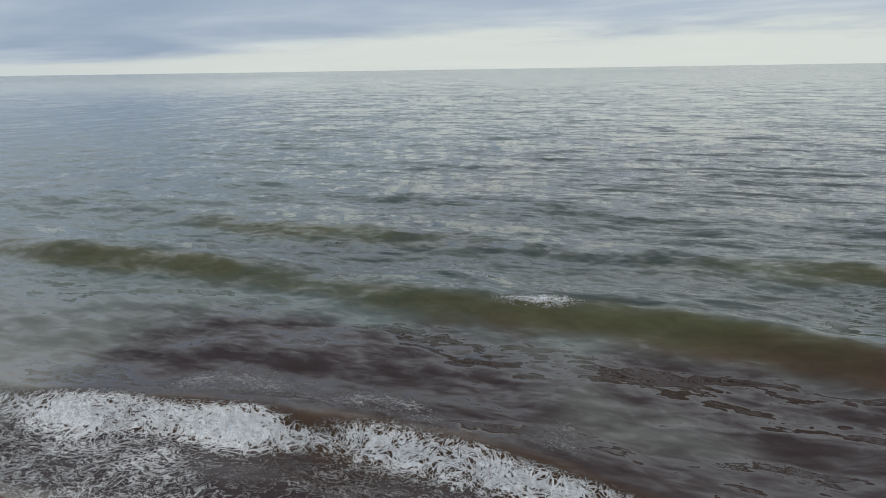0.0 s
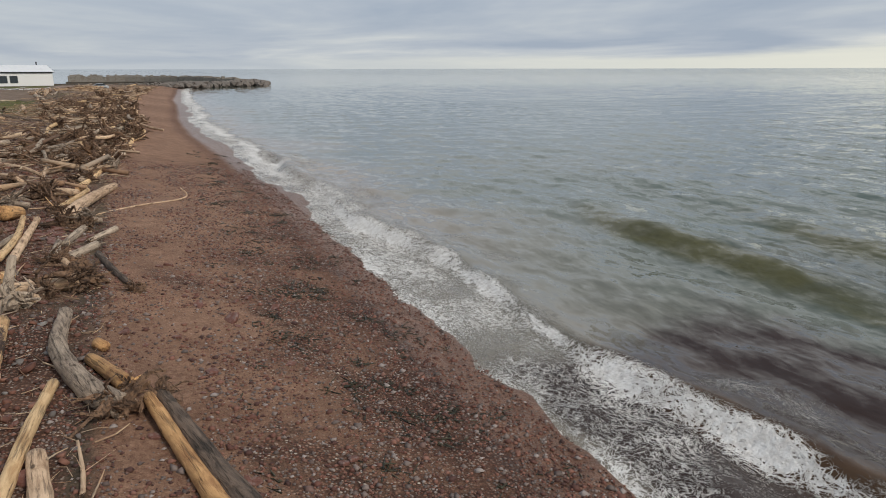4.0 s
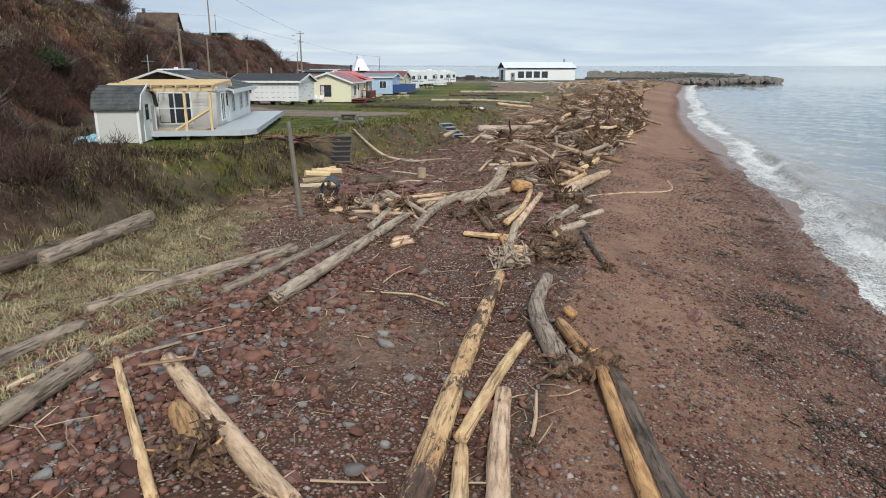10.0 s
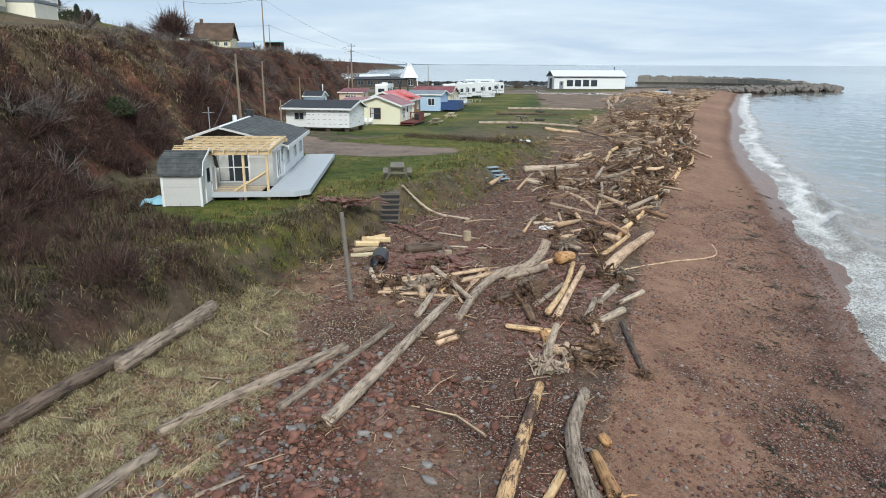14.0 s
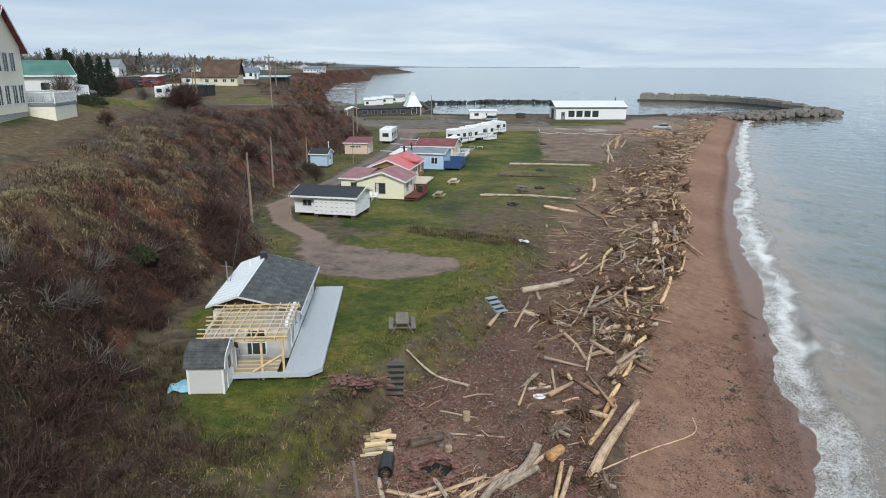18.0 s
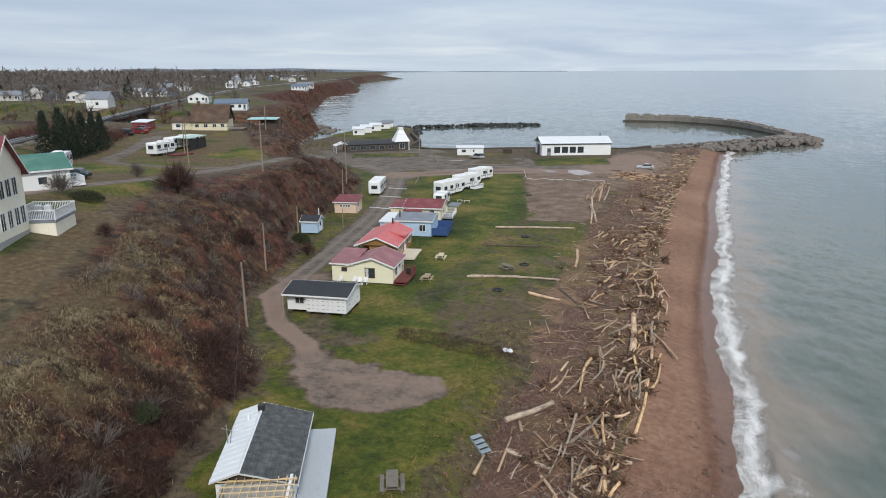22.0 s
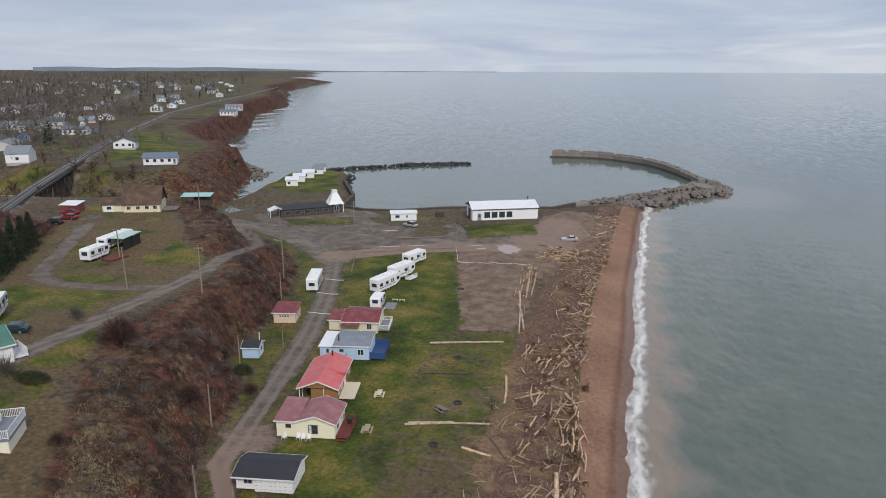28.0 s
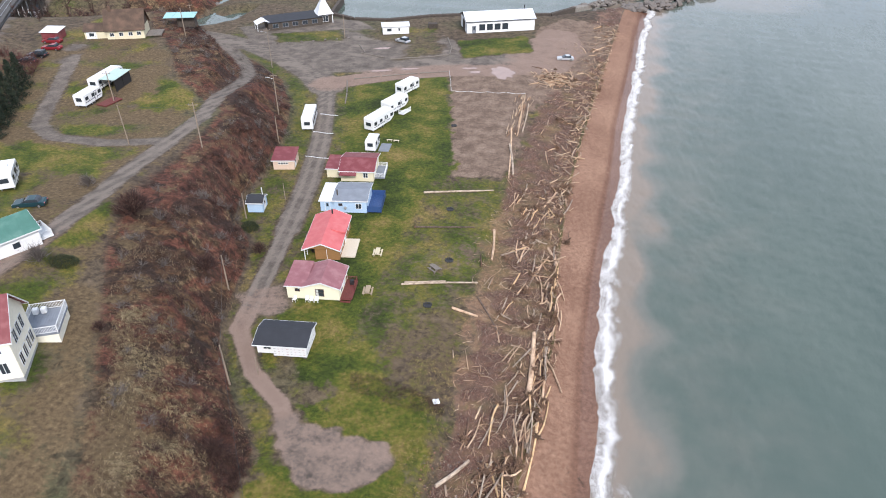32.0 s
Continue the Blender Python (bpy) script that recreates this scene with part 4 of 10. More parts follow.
def wall_side(axis, at, a, b, z0, z1, out, board=0.16, thick=0.12, lap=0.018):
    """A clad wall: axis 'x' runs along x at y = at; out is the outward sign."""
    n = max(1, round((z1 - z0) / board))
    pts = [(at - out * thick, z0)]
    for k in range(n):
        pts += [(at + out * lap, z0 + (z1 - z0) * k / n), (at, z0 + (z1 - z0) * (k + 1) / n - 0.001)]
    pts.append((at - out * thick, z1))
    bm = bmesh.new()
    bm_prism(bm, pts, "x" if axis == "x" else "y", a, b)
    bmesh.ops.recalc_face_normals(bm, faces=bm.faces[:])
    return bm


def walls(th, x0, x1, y0, y1, z0, z1, mat, board=0.16):
    part("wall", wall_side("x", y0, x0, x1, z0, z1, -1, board), mat, th)
    part("wall", wall_side("x", y1, x0, x1, z0, z1, 1, board), mat, th)
    part("wall", wall_side("y", x0, y0 + 0.121, y1 - 0.121, z0, z1, -1, board), mat, th)
    part("wall", wall_side("y", x1, y0 + 0.121, y1 - 0.121, z0, z1, 1, board), mat, th)


def gable_roof(th, x0, x1, y0, y1, ze, zr, mat, wall_mat, axis="y", over=0.3, ridge=None, ze2=None, trim=None, thick=0.09):
    """Two roof slabs and two gable walls. axis: the way the ridge runs. ridge: its place across. ze2: the eave of the far slope."""
    lo, hi, a, b = (x0, x1, y0, y1) if axis == "y" else (y0, y1, x0, x1)
    mid = (lo + hi) / 2 if ridge is None else ridge
    e2 = ze if ze2 is None else ze2
    for eave, e, s in ((lo, ze, -1), (hi, e2, 1)):
        k = (zr - e) / abs(mid - eave)
        edge = eave + s * over
        ez = e - k * over
        roof = part("roof", prism([(mid, zr), (edge, ez), (edge, ez + thick), (mid, zr + thick)], axis, a - over, b + over), mat, th)
        if trim:
            part("fascia", prism([(edge, ez - 0.08), (edge + s * 0.03, ez - 0.08), (edge + s * 0.03, ez + thick + 0.01), (edge, ez + thick + 0.01)], axis, a - over, b + over), trim, roof)
            for q, o in ((a - over, -0.03), (b + over, 0.03)):
                part("fascia", prism([(mid, zr - 0.1), (edge, ez - 0.1), (edge, ez + thick + 0.01), (mid, zr + thick + 0.01)], axis, min(q, q + o), max(q, q + o)), trim, roof)
    for q in (a, b - 0.1):
        part("gable", prism([(lo, ze - 0.002), (hi, e2 - 0.002), (mid, zr - 0.01)], axis, q, q + 0.1), wall_mat, th)


def shed_roof(th, x0, x1, y0, y1, zf, zb, mat, over=0.25, thick=0.1, trim=None):
    """One slope, from zf at y0 to zb at y1."""
    k = (zb - zf) / (y1 - y0)
    roof = part("roof", prism([(y0 - over, zf - k * over), (y1 + over, zb + k * over), (y1 + over, zb + k * over + thick), (y0 - over, zf - k * over + thick)], "x", x0 - over, x1 + over), mat, th)
    if trim:
        part("fascia", box(x0 - over, x1 + over, y0 - over - 0.03, y0 - over, zf - k * over - 0.06, zf - k * over + thick), trim, roof)


def window(th, side, at, u, z, w, h, trim=None, bars=(1, 1), glass=None, curtain=False):
    """A framed window on a wall. side: f -y, b +y, l -x, r +x. at: the wall's plane; u: its middle along the wall."""
    trim = trim or M_WHITE
    s = {"f": -1, "l": -1, "b": 1, "r": 1}[side]

    def slab(u0, u1, z0, z1, d0, d1):
        a, b = sorted((at + s * d0, at + s * d1))
        return (u0, u1, a, b, z0, z1) if side in "fb" else (a, b, u0, u1, z0, z1)
    bm = bmesh.new()
    t = 0.07
    for q in ((u - w / 2 - t, u + w / 2 + t, z - t, z), (u - w / 2 - t, u + w / 2 + t, z + h, z + h + t), (u - w / 2 - t, u - w / 2, z, z + h), (u + w / 2, u + w / 2 + t, z, z + h)):
        bm_box(bm, *slab(*q, -0.02, 0.06))
    win = part("window", bm, trim, th)
    for k in range(1, bars[0]):
        x = u - w / 2 + w * k / bars[0]
        part("mullion", box(*slab(x - 0.025, x + 0.025, z, z + h, 0.0, 0.045)), trim, win)
    for k in range(1, bars[1]):
        y = z + h * k / bars[1]
        part("mullion", box(*slab(u - w / 2, u + w / 2, y - 0.025, y + 0.025, 0.0, 0.05)), trim, win)
    part("pane", box(*slab(u - w / 2, u + w / 2, z, z + h, 0.019, 0.03)), glass or M_GLASS, win)
    if curtain:
        part("curtain", box(*slab(u - w / 2 + 0.02, u - w / 6, z + 0.03, z + h - 0.02, 0.031, 0.036)), M_CURTAIN, win)
    return win


def door(th, side, at, u, z, w, h, mat=None, trim=None, light=True):
    s = {"f": -1, "l": -1, "b": 1, "r": 1}[side]

    def slab(u0, u1, z0, z1, d0, d1):
        a, b = sorted((at + s * d0, at + s * d1))
        return (u0, u1, a, b, z0, z1) if side in "fb" else (a, b, u0, u1, z0, z1)
    d = part("door", box(*slab(u - w / 2, u + w / 2, z, z + h, -0.01, 0.035)), mat or M_WHITE, th)
    bm = bmesh.new()
    for q in ((u - w / 2 - 0.08, u - w / 2, z, z + h), (u + w / 2, u + w / 2 + 0.08, z, z + h), (u - w / 2 - 0.08, u + w / 2 + 0.08, z + h, z + h + 0.08)):
        bm_box(bm, *slab(*q, -0.01, 0.055))
    part("door_frame", bm, trim or M_WHITE, d)
    if light:
        part("door_pane", box(*slab(u - w * 0.25, u + w * 0.25, z + h * 0.5, z + h * 0.88, 0.036, 0.042)), M_GLASS, d)
    part("door_handle", box(*slab(u + w * 0.36, u + w * 0.42, z + h * 0.44, z + h * 0.5, 0.036, 0.08)), M_METAL, d)


def deck(th, x0, x1, y0, y1, z, mat, legs=True, along="y", name="deck_board", board=0.3, drop=0.6):
    n = max(1, round(((x1 - x0) if along == "y" else (y1 - y0)) / board))
    for k in range(n):
        if along == "y":
            w = (x1 - x0) / n
            part(name, box(x0 + w * k + 0.006, x0 + w * (k + 1) - 0.006, y0, y1, z - 0.04, z), mat, th)
        else:
            w = (y1 - y0) / n
            part(name, box(x0, x1, y0 + w * k + 0.006, y0 + w * (k + 1) - 0.006, z - 0.04, z), mat, th)
    bm = bmesh.new()
    for a, b, c, d in ((x0, x1, y0, y0 + 0.05), (x0, x1, y1 - 0.05, y1), (x0, x0 + 0.05, y0 + 0.051, y1 - 0.051), (x1 - 0.05, x1, y0 + 0.051, y1 - 0.051)):
        bm_box(bm, a, b, c, d, z - 0.22, z - 0.041)
    part("deck_frame", bm, mat, th)
    if legs:
        for px in np.linspace(x0 + 0.15, x1 - 0.15, max(2, round((x1 - x0) / 2) + 1)):
            for py in (y0 + 0.15, y1 - 0.15):
                part("post", box(px - 0.06, px + 0.06, py - 0.06, py + 0.06, z - drop, z - 0.221), M_DARKWOOD, th)


def railing(th, pts, z, mat, h=0.95, gap=0.16):
    """A railing along corner points, with top and bottom rail and each baluster."""
    for (ax, ay), (bx, by) in zip(pts, pts[1:]):
        part("rail", rod((ax, ay, z + h), (bx, by, z + h), 0.045, 4), mat, th)
        part("rail", rod((ax, ay, z + 0.12), (bx, by, z + 0.12), 0.035, 4), mat, th)
        n = max(2, round(math.hypot(bx - ax, by - ay) / gap))
        bm = bmesh.new()
        for k in range(1, n):
            x, y = ax + (bx - ax) * k / n, ay + (by - ay) * k / n
            bm_box(bm, x - 0.02, x + 0.02, y - 0.02, y + 0.02, z + 0.12, z + h)
        tagged(part("baluster", bm, mat, th), kind="stuff")
    for x, y in pts:
        part("post", box(x - 0.05, x + 0.05, y - 0.05, y + 0.05, z, z + h + 0.06), mat, th)


def steps(th, x0, x1, y0, y1, z0, z1, n, mat, closed=True):
    """A flight that climbs from y0 to y1."""
    for k in range(n):
        a, z = y0 + (y1 - y0) * k / n, z0 + (z1 - z0) * (k + 1) / n
        part("tread", box(x0, x1, a, a + (y1 - y0) / n + 0.03, z - 0.045, z), mat, th)
        if closed:
            part("riser", box(x0 + 0.04, x1 - 0.04, a + 0.03, a + 0.05, z - (z1 - z0) / n, z - 0.046), M_BLACK, th)
    for x in (x0, x1 - 0.045):
        part("stringer", prism([(y0, z0 - 0.02), (y1, z1 - 0.3), (y1, z1 - 0.05), (y0, z0 + (z1 - z0) / n - 0.05)], "x", x, x + 0.045), mat, th)


def at_ground(x, y, yaw, sink=0.05):
    return pose(x, y, ground_z(x, y) - sink, 0, 0, yaw)


def course_roof(th, a, za, b, zb, y0, y1, mat, axis="y", course=0.22, thick=0.08, lap=0.022):
    """A roof slope from its ridge (a, za) to its eave (b, zb), with each shingle course stepped over the next."""
    n = max(2, round(math.hypot(b - a, zb - za) / course))
    top = []
    for k in range(n):
        for f, lift in ((k / n, 0.0), ((k + 1) / n, lap)):
            top.append((a + (b - a) * f, za + (zb - za) * f + thick + lift))
    return part("roof", prism([(a, za), (b, zb)] + top[::-1], axis, y0, y1), mat, th)


# ---- the cabin being extended, its shed and the steps to the beach ----
M_TANBOARD = material("greyed_porch_boards", (0.36, 0.31, 0.25), 0.8, vary=0.2, scale=2.5)
cab = thing("cabin", "white cabin with grey shingle roof and unfinished timber porch frame", "cabin", pose(-17.9, 26.4, 3.55, 0, 0, 24))
walls(cab, -4.3, 0, 2.75, 10.4, 0.35, 1.95, M_WHITE, 0.18)
walls(cab, -3.95, 0, 0, 2.749, 0.35, 1.9, M_GREYSIDE, 0.14)
part("roof", prism([(-2.9, 2.75), (-4.55, 2.2), (-4.55, 2.28), (-2.9, 2.83)], "y", 2.35, 10.75), M_WHITEROOF, cab)
for k in range(14):
    part("roof_seam", prism([(-2.95, 2.815), (-4.56, 2.278), (-4.56, 2.31), (-2.95, 2.847)], "y", 2.6 + 0.6 * k, 2.64 + 0.6 * k), M_WHITEROOF, cab)
course_roof(cab, -2.9, 2.75, -1.9, 2.5, 2.35, 10.75, M_SHINGLE)
course_roof(cab, -1.9, 2.5, 0.35, 1.85, 2.35, 10.75, M_SHINGLE)
part("wall", box(-4.3, -4.18, 2.88, 10.28, 1.951, 2.22), M_WHITE, cab)
part("ridge_cap", prism([(-3.05, 2.78), (-2.75, 2.78), (-2.9, 2.87)], "y", 2.35, 10.75), M_WHITEROOF, cab)
part("seam", prism([(-2.02, 2.60), (-1.78, 2.55), (-1.9, 2.62)], "y", 2.35, 10.75), M_SHINGLE, cab)
for y in (2.74, 10.3):
    part("gable", prism([(-4.3, 1.95), (0, 1.95), (-1.9, 2.47), (-2.9, 2.72), (-4.3, 2.25)], "y", y, y + 0.1), M_DARKWOOD, cab)
for y in (2.32, 10.75):
    part("fascia", prism([(-4.55, 2.19), (-2.9, 2.74), (-1.9, 2.49), (0.35, 1.84), (0.35, 1.94), (-1.9, 2.59), (-2.9, 2.84), (-4.55, 2.29)], "y", y, y + 0.03), M_GREYSIDE, cab)
part("fascia", box(0.35, 0.38, 2.35, 10.75, 1.74, 1.94), M_WHITE, cab)
part("chimney", soft_box(-3.1, -2.7, 9.6, 10.0, 2.5, 3.2, 0.03), M_BLACK, cab)
part("vent_cap", rod((-3.6, 8.9, 2.45), (-3.6, 8.9, 2.95), 0.12, 8), M_WHITE, cab)
part("parapet", prism([(2.9, 1.9), (0, 1.9), (-0.15, 2.0), (0.2, 2.25), (2.9, 2.28)], "x", -0.1, 0.06), M_WHITE, cab)
window(cab, "f", 0, -1.75, 0.6, 1.3, 1.25, bars=(2, 2), curtain=True)
window(cab, "r", 0, 1.35, 0.65, 0.9, 1.15, bars=(2, 1))
door(cab, "r", 0, 2.45, 0.45, 0.8, 1.5)
for v in (4.2, 6.8, 9.0):
    window(cab, "r", 0, v, 0.85, 0.75, 0.85, bars=(2, 1))
# porch frame with bare joists and battens
for u in (-3.5, -2.9, -0.95, 0.05):
    part("porch_post", box(u - 0.05, u + 0.05, -1.75, -1.65, -0.1, 2.0), M_NEWWOOD, cab)
part("beam", box(-3.6, 0.3, -1.8, -1.62, 2.0, 2.16), M_NEWWOOD, cab)
part("beam", box(-3.6, 0.3, 2.5, 2.6, 2.1, 2.24), M_NEWWOOD, cab)
for k in range(9):
    u = -3.55 + k * 0.47
    part("joist", prism([(-2.05, 2.12), (2.62, 2.25), (2.62, 2.37), (-2.05, 2.24)], "x", u, u + 0.04), M_NEWWOOD, cab)
for k in range(9):
    v = -1.95 + k * 0.52
    part("batten", box(-3.8 - 0.12 * (k % 3), 0.3, v, v + 0.055, 2.245 + 0.028 * (v + 2.05), 2.285 + 0.028 * (v + 2.05)), M_NEWWOOD, cab)
part("brace", rod((0.0, -1.7, 1.25), (-1.4, -1.7, 0.42), 0.06, 4), M_NEWWOOD, cab)
part("brace", rod((-3.5, -1.7, 1.3), (-2.4, -1.7, 0.45), 0.045, 4), M_NEWWOOD, cab)
for k in range(12):
    part("floor_board", box(-3.6, -0.3, -1.75 + 0.144 * k, -1.62 + 0.144 * k, 0.33, 0.4), M_TANBOARD if k % 3 else M_NEWWOOD, cab)
n = 14
for k in range(n):
    x0, x1 = 0.06 + 1.72 * k / n, 0.06 + 1.72 * (k + 1) / n
    part("deck_board", prism([(x0 + 0.003, -1.9 + max(0, x0 - 1.2) * 0.9), (x1 - 0.003, -1.9 + max(0, x1 - 1.2) * 0.9), (x1 - 0.003, 11.2), (x0 + 0.003, 11.2)], "z", 0.37, 0.42), M_DECKGREY, cab)
part("deck_board", box(-2.6, 0.05, -1.9, -1.76, 0.37, 0.42), M_DECKGREY, cab)
part("deck_skirt", prism([(-2.6, -1.93), (1.2, -1.93), (1.8, -1.38), (1.8, 11.2), (1.77, 11.2), (1.77, -1.36), (1.19, -1.9), (-2.6, -1.9)], "z", 0.2, 0.425), M_DECKGREY, cab)
for v in (-1.2, 1.0, 3.4, 5.8, 8.2, 10.6):
    part("post", box(1.5, 1.65, v, v + 0.15, -0.4, 0.36), M_DARKWOOD, cab)
    part("post", box(0.1, 0.25, v, v + 0.15, -0.4, 0.36), M_DARKWOOD, cab)
for u in (-2.4, -1.2):
    part("post", box(u, u + 0.14, -1.85, -1.7, -0.3, 0.36), M_DARKWOOD, cab)
part("foundation", box(-4.2, -0.1, 0.1, 10.3, -0.3, 0.349), M_DARKWOOD, cab)

shed = thing("garden_shed", "small grey vinyl shed with dark gambrel shingle roof beside the cabin", "shed", pose(-20.28, 21.95, 3.55, 0, 0, 22))
walls(shed, 0, 1.58, 0, 2.1, 0.08, 1.42, M_GREYSIDE, 0.11)
prof = [(-0.14, 1.34), (0.10, 1.90), (1.05, 2.2), (2.0, 1.90), (2.24, 1.34)]
for (a, za), (b, zb) in zip(prof, prof[1:]):
    if za > zb:
        course_roof(shed, a, za, b, zb, -0.1, 1.72, M_SHINGLE, "x", 0.16, 0.05, 0.03)
    else:
        course_roof(shed, b, zb, a, za, -0.1, 1.72, M_SHINGLE, "x", 0.16, 0.05, 0.03)
for x in (0, 1.48):
    part("gable", prism([(0, 1.42), (2.1, 1.42), (1.98, 1.84), (1.05, 2.22), (0.12, 1.84)], "x", x, x + 0.1), M_WHITE, shed)
part("fascia", prism([(-0.14, 1.3), (0.1, 1.84), (1.05, 2.24), (2.0, 1.84), (2.24, 1.3), (2.3, 1.36), (2.04, 1.92), (1.05, 2.34), (0.06, 1.92), (-0.2, 1.36)], "x", 1.72, 1.75), M_WHITE, shed)
for x, y in ((-0.03, -0.03), (1.53, -0.03), (1.53, 2.05)):
    part("corner_board", box(x, x + 0.09, y, y + 0.09, 0.05, 1.42), M_WHITE, shed)
door(shed, "r", 1.58, 1.0, 0.1, 0.8, 1.6)
part("floor_frame", box(0.02, 1.56, 0.02, 2.08, -0.15, 0.079), M_DARKWOOD, shed)

tarp = bmesh.new()
bmesh.ops.create_grid(tarp, x_segments=8, y_segments=8, size=0.55)
for v in tarp.verts:
    v.co.z = 0.28 * max(0, 1 - (v.co.x ** 2 + v.co.y ** 2) * 1.9) + 0.06 * math.sin(v.co.x * 9 + v.co.y * 5)
M_TARP = material("pale_blue_tarp", (0.28, 0.52, 0.62), 0.5, vary=0.25, scale=5)
tp = part("tarpaulin", tarp, M_TARP)
tp.modifiers.new("thick", "SOLIDIFY").thickness = 0.02
tp.matrix_basis = pose(-20.95, 22.3, ground_z(-20.95, 22.3) + 0.03, 0, 0, 20)
tagged(tp, "crumpled pale blue tarpaulin heaped on the grass by the shed", "tarpaulin")

M_STEPWOOD = material("dark_brown_step_wood", (0.115, 0.092, 0.072), 0.9, vary=0.3, scale=2.5, bump=0.3)
st = thing("wooden_steps", "dark weathered wooden steps down the grass bank to the beach", "steps", pose(-12.95, 26.95, 2.35, 0, 0, 22))
steps(st, 0, 0.95, 0, 1.5, 0.0, 1.15, 6, M_STEPWOOD)
part("landing", box(0, 0.95, 1.5, 2.2, 1.1, 1.16), M_STEPWOOD, st)
part("side_panel", box(0.01, 0.05, 1.3, 2.2, 0.4, 1.09), M_DARKWOOD, st)
st2 = thing("concrete_steps", "small grey-blue steps set in the grass bank", "steps", pose(-10.9, 39.7, 2.42, 0, 0, 52))
M_STEPBLUE = material("grey_blue_steps", (0.27, 0.32, 0.35), 0.8, vary=0.15)
steps(st2, 0, 0.8, 0, 1.5, 0, 0.75, 4, M_STEPBLUE)


def picnic_table(m, mat, label):
    th = thing("picnic_table", label, "picnic table", m, "picnic tables on the lawn")
    for k in range(5):
        part("tabletop_board", box(-0.36 + 0.146 * k, -0.225 + 0.146 * k, -0.9, 0.9, 0.7, 0.74), mat, th)
    for s in (-1, 1):
        for k in range(2):
            x = s * (0.56 + 0.13 * k)
            part("bench_board", box(x - 0.06, x + 0.06, -0.9, 0.9, 0.41, 0.45), mat, th)
        for y in (-0.6, 0.6):
            part("leg", rod((s * 0.2, y, 0.7), (s * 0.62, y, 0.0), 0.05, 4), mat, th)
    for y in (-0.6, 0.6):
        part("crossbar", box(-0.68, 0.68, y - 0.02, y + 0.02, 0.33, 0.41), mat, th)
        part("crossbar", box(-0.36, 0.36, y - 0.02, y + 0.02, 0.61, 0.69), mat, th)
    return th


picnic_table(at_ground(-14.55, 32.75, 24, 0.02), M_OLDWOOD, "dark weathered wooden picnic table on the cabin lawn")
M_PALEWOOD = material("pale_yellow_wood", (0.60, 0.52, 0.36), 0.75, vary=0.12)
M_TANWOOD = material("tan_wood", (0.36, 0.28, 0.19), 0.8, vary=0.15)
picnic_table(at_ground(-30.3, 85.6, 10, 0.02), M_PALEWOOD, "pale painted picnic table on the green lawn")
picnic_table(at_ground(-28.6, 75.6, 10, 0.02), M_TANWOOD, "tan wooden picnic table on the green lawn")
picnic_table(at_ground(-20.3, 83.4, 55, 0.02), M_OLDWOOD, "old grey picnic table on the bare ground near the driftwood")

# ---- cottages along the gravel road ----
w1 = thing("workshop", "white-wrapped workshop with a black roof, raised on blocks", "workshop", pose(-38.2, 58.75, 3.08, 0, 0, 8))
walls(w1, 0, 2.3, 0.4, 4.6, 0.3, 2.15, M_WHITE)
walls(w1, 2.301, 6.7, 0, 4.6, 0.3, 2.15, M_WHITE, 3.0)
for k in range(8):
    u = 2.32 + k * 0.55
    p1 = part("wrap_panel", box(u, u + 0.52, -0.035, -0.019, 0.32, 2.1), M_WHITE, w1)
    for z in (0.62, 1.05, 1.5, 1.86):
        part("printed_bar", box(u + 0.1, u + 0.4 - 0.08 * (k % 3), -0.041, -0.0355, z, z + 0.05), M_PINKISH if k % 2 else M_GREYROOF, p1)
for k in range(7):
    p1 = part("wrap_panel", box(6.719, 6.735, 0.05 + k * 0.64, 0.65 + k * 0.64, 0.32, 2.1), M_WHITE, w1)
    part("printed_bar", box(6.7355, 6.741, 0.15 + k * 0.64, 0.5 + k * 0.64, 0.7 + 0.3 * (k % 4), 0.76 + 0.3 * (k % 4)), M_GREYROOF, p1)
gable_roof(w1, 0, 6.7, 0, 4.6, 2.15, 2.75, M_BLACKROOF, M_WHITE, "x", 0.3, ridge=2.6, trim=M_WHITE)
window(w1, "f", 0.4, 1.4, 1.05, 0.9, 0.6, M_GREYSIDE, (2, 1))
for u in (0.3, 2.4, 4.5, 6.4):
    for v in (0.3, 4.3):
        part("block", box(u - 0.2, u + 0.2, v - 0.2, v + 0.2, -0.2, 0.3), M_DARKWOOD, w1)

w2 = thing("yellow_cottage", "pale yellow cottage with a faded maroon roof and a red deck", "cottage", pose(-39.7, 71.7, 2.6, 0, 0, 8))
walls(w2, 0, 7.8, 0, 5.4, 0.1, 2.3, M_YELLOW)
gable_roof(w2, 2.2, 7.8, 0, 5.4, 2.3, 3.25, M_OLDMAROON, M_YELLOW, "y", 0.3, ridge=5.2, trim=M_WHITE)
shed_roof(w2, -0.05, 2.6, 0, 5.4, 2.35, 2.8, M_OLDMAROON, 0.25, trim=M_WHITE)
window(w2, "f", 0, 4.9, 0.75, 1.15, 1.15, M_BROWNTRIM, (1, 2), curtain=True)
window(w2, "f", 0, 1.6, 1.45, 0.6, 0.4, M_BROWNTRIM, (2, 1))
window(w2, "r", 7.8, 1.5, 0.8, 1.0, 1.1, M_WHITE, (2, 1))
door(w2, "r", 7.8, 3.2, 0.45, 0.85, 1.75)
deck(w2, 7.83, 9.6, 0.2, 4.6, 0.42, M_REDWOOD, drop=0.5)
steps(w2, 7.9, 9.4, -0.5, 0.2, -0.02, 0.38, 2, M_REDWOOD, False)
railing(w2, [(9.5, 2.4), (9.5, 4.5), (7.9, 4.5)], 0.42, M_REDWOOD, 0.8)
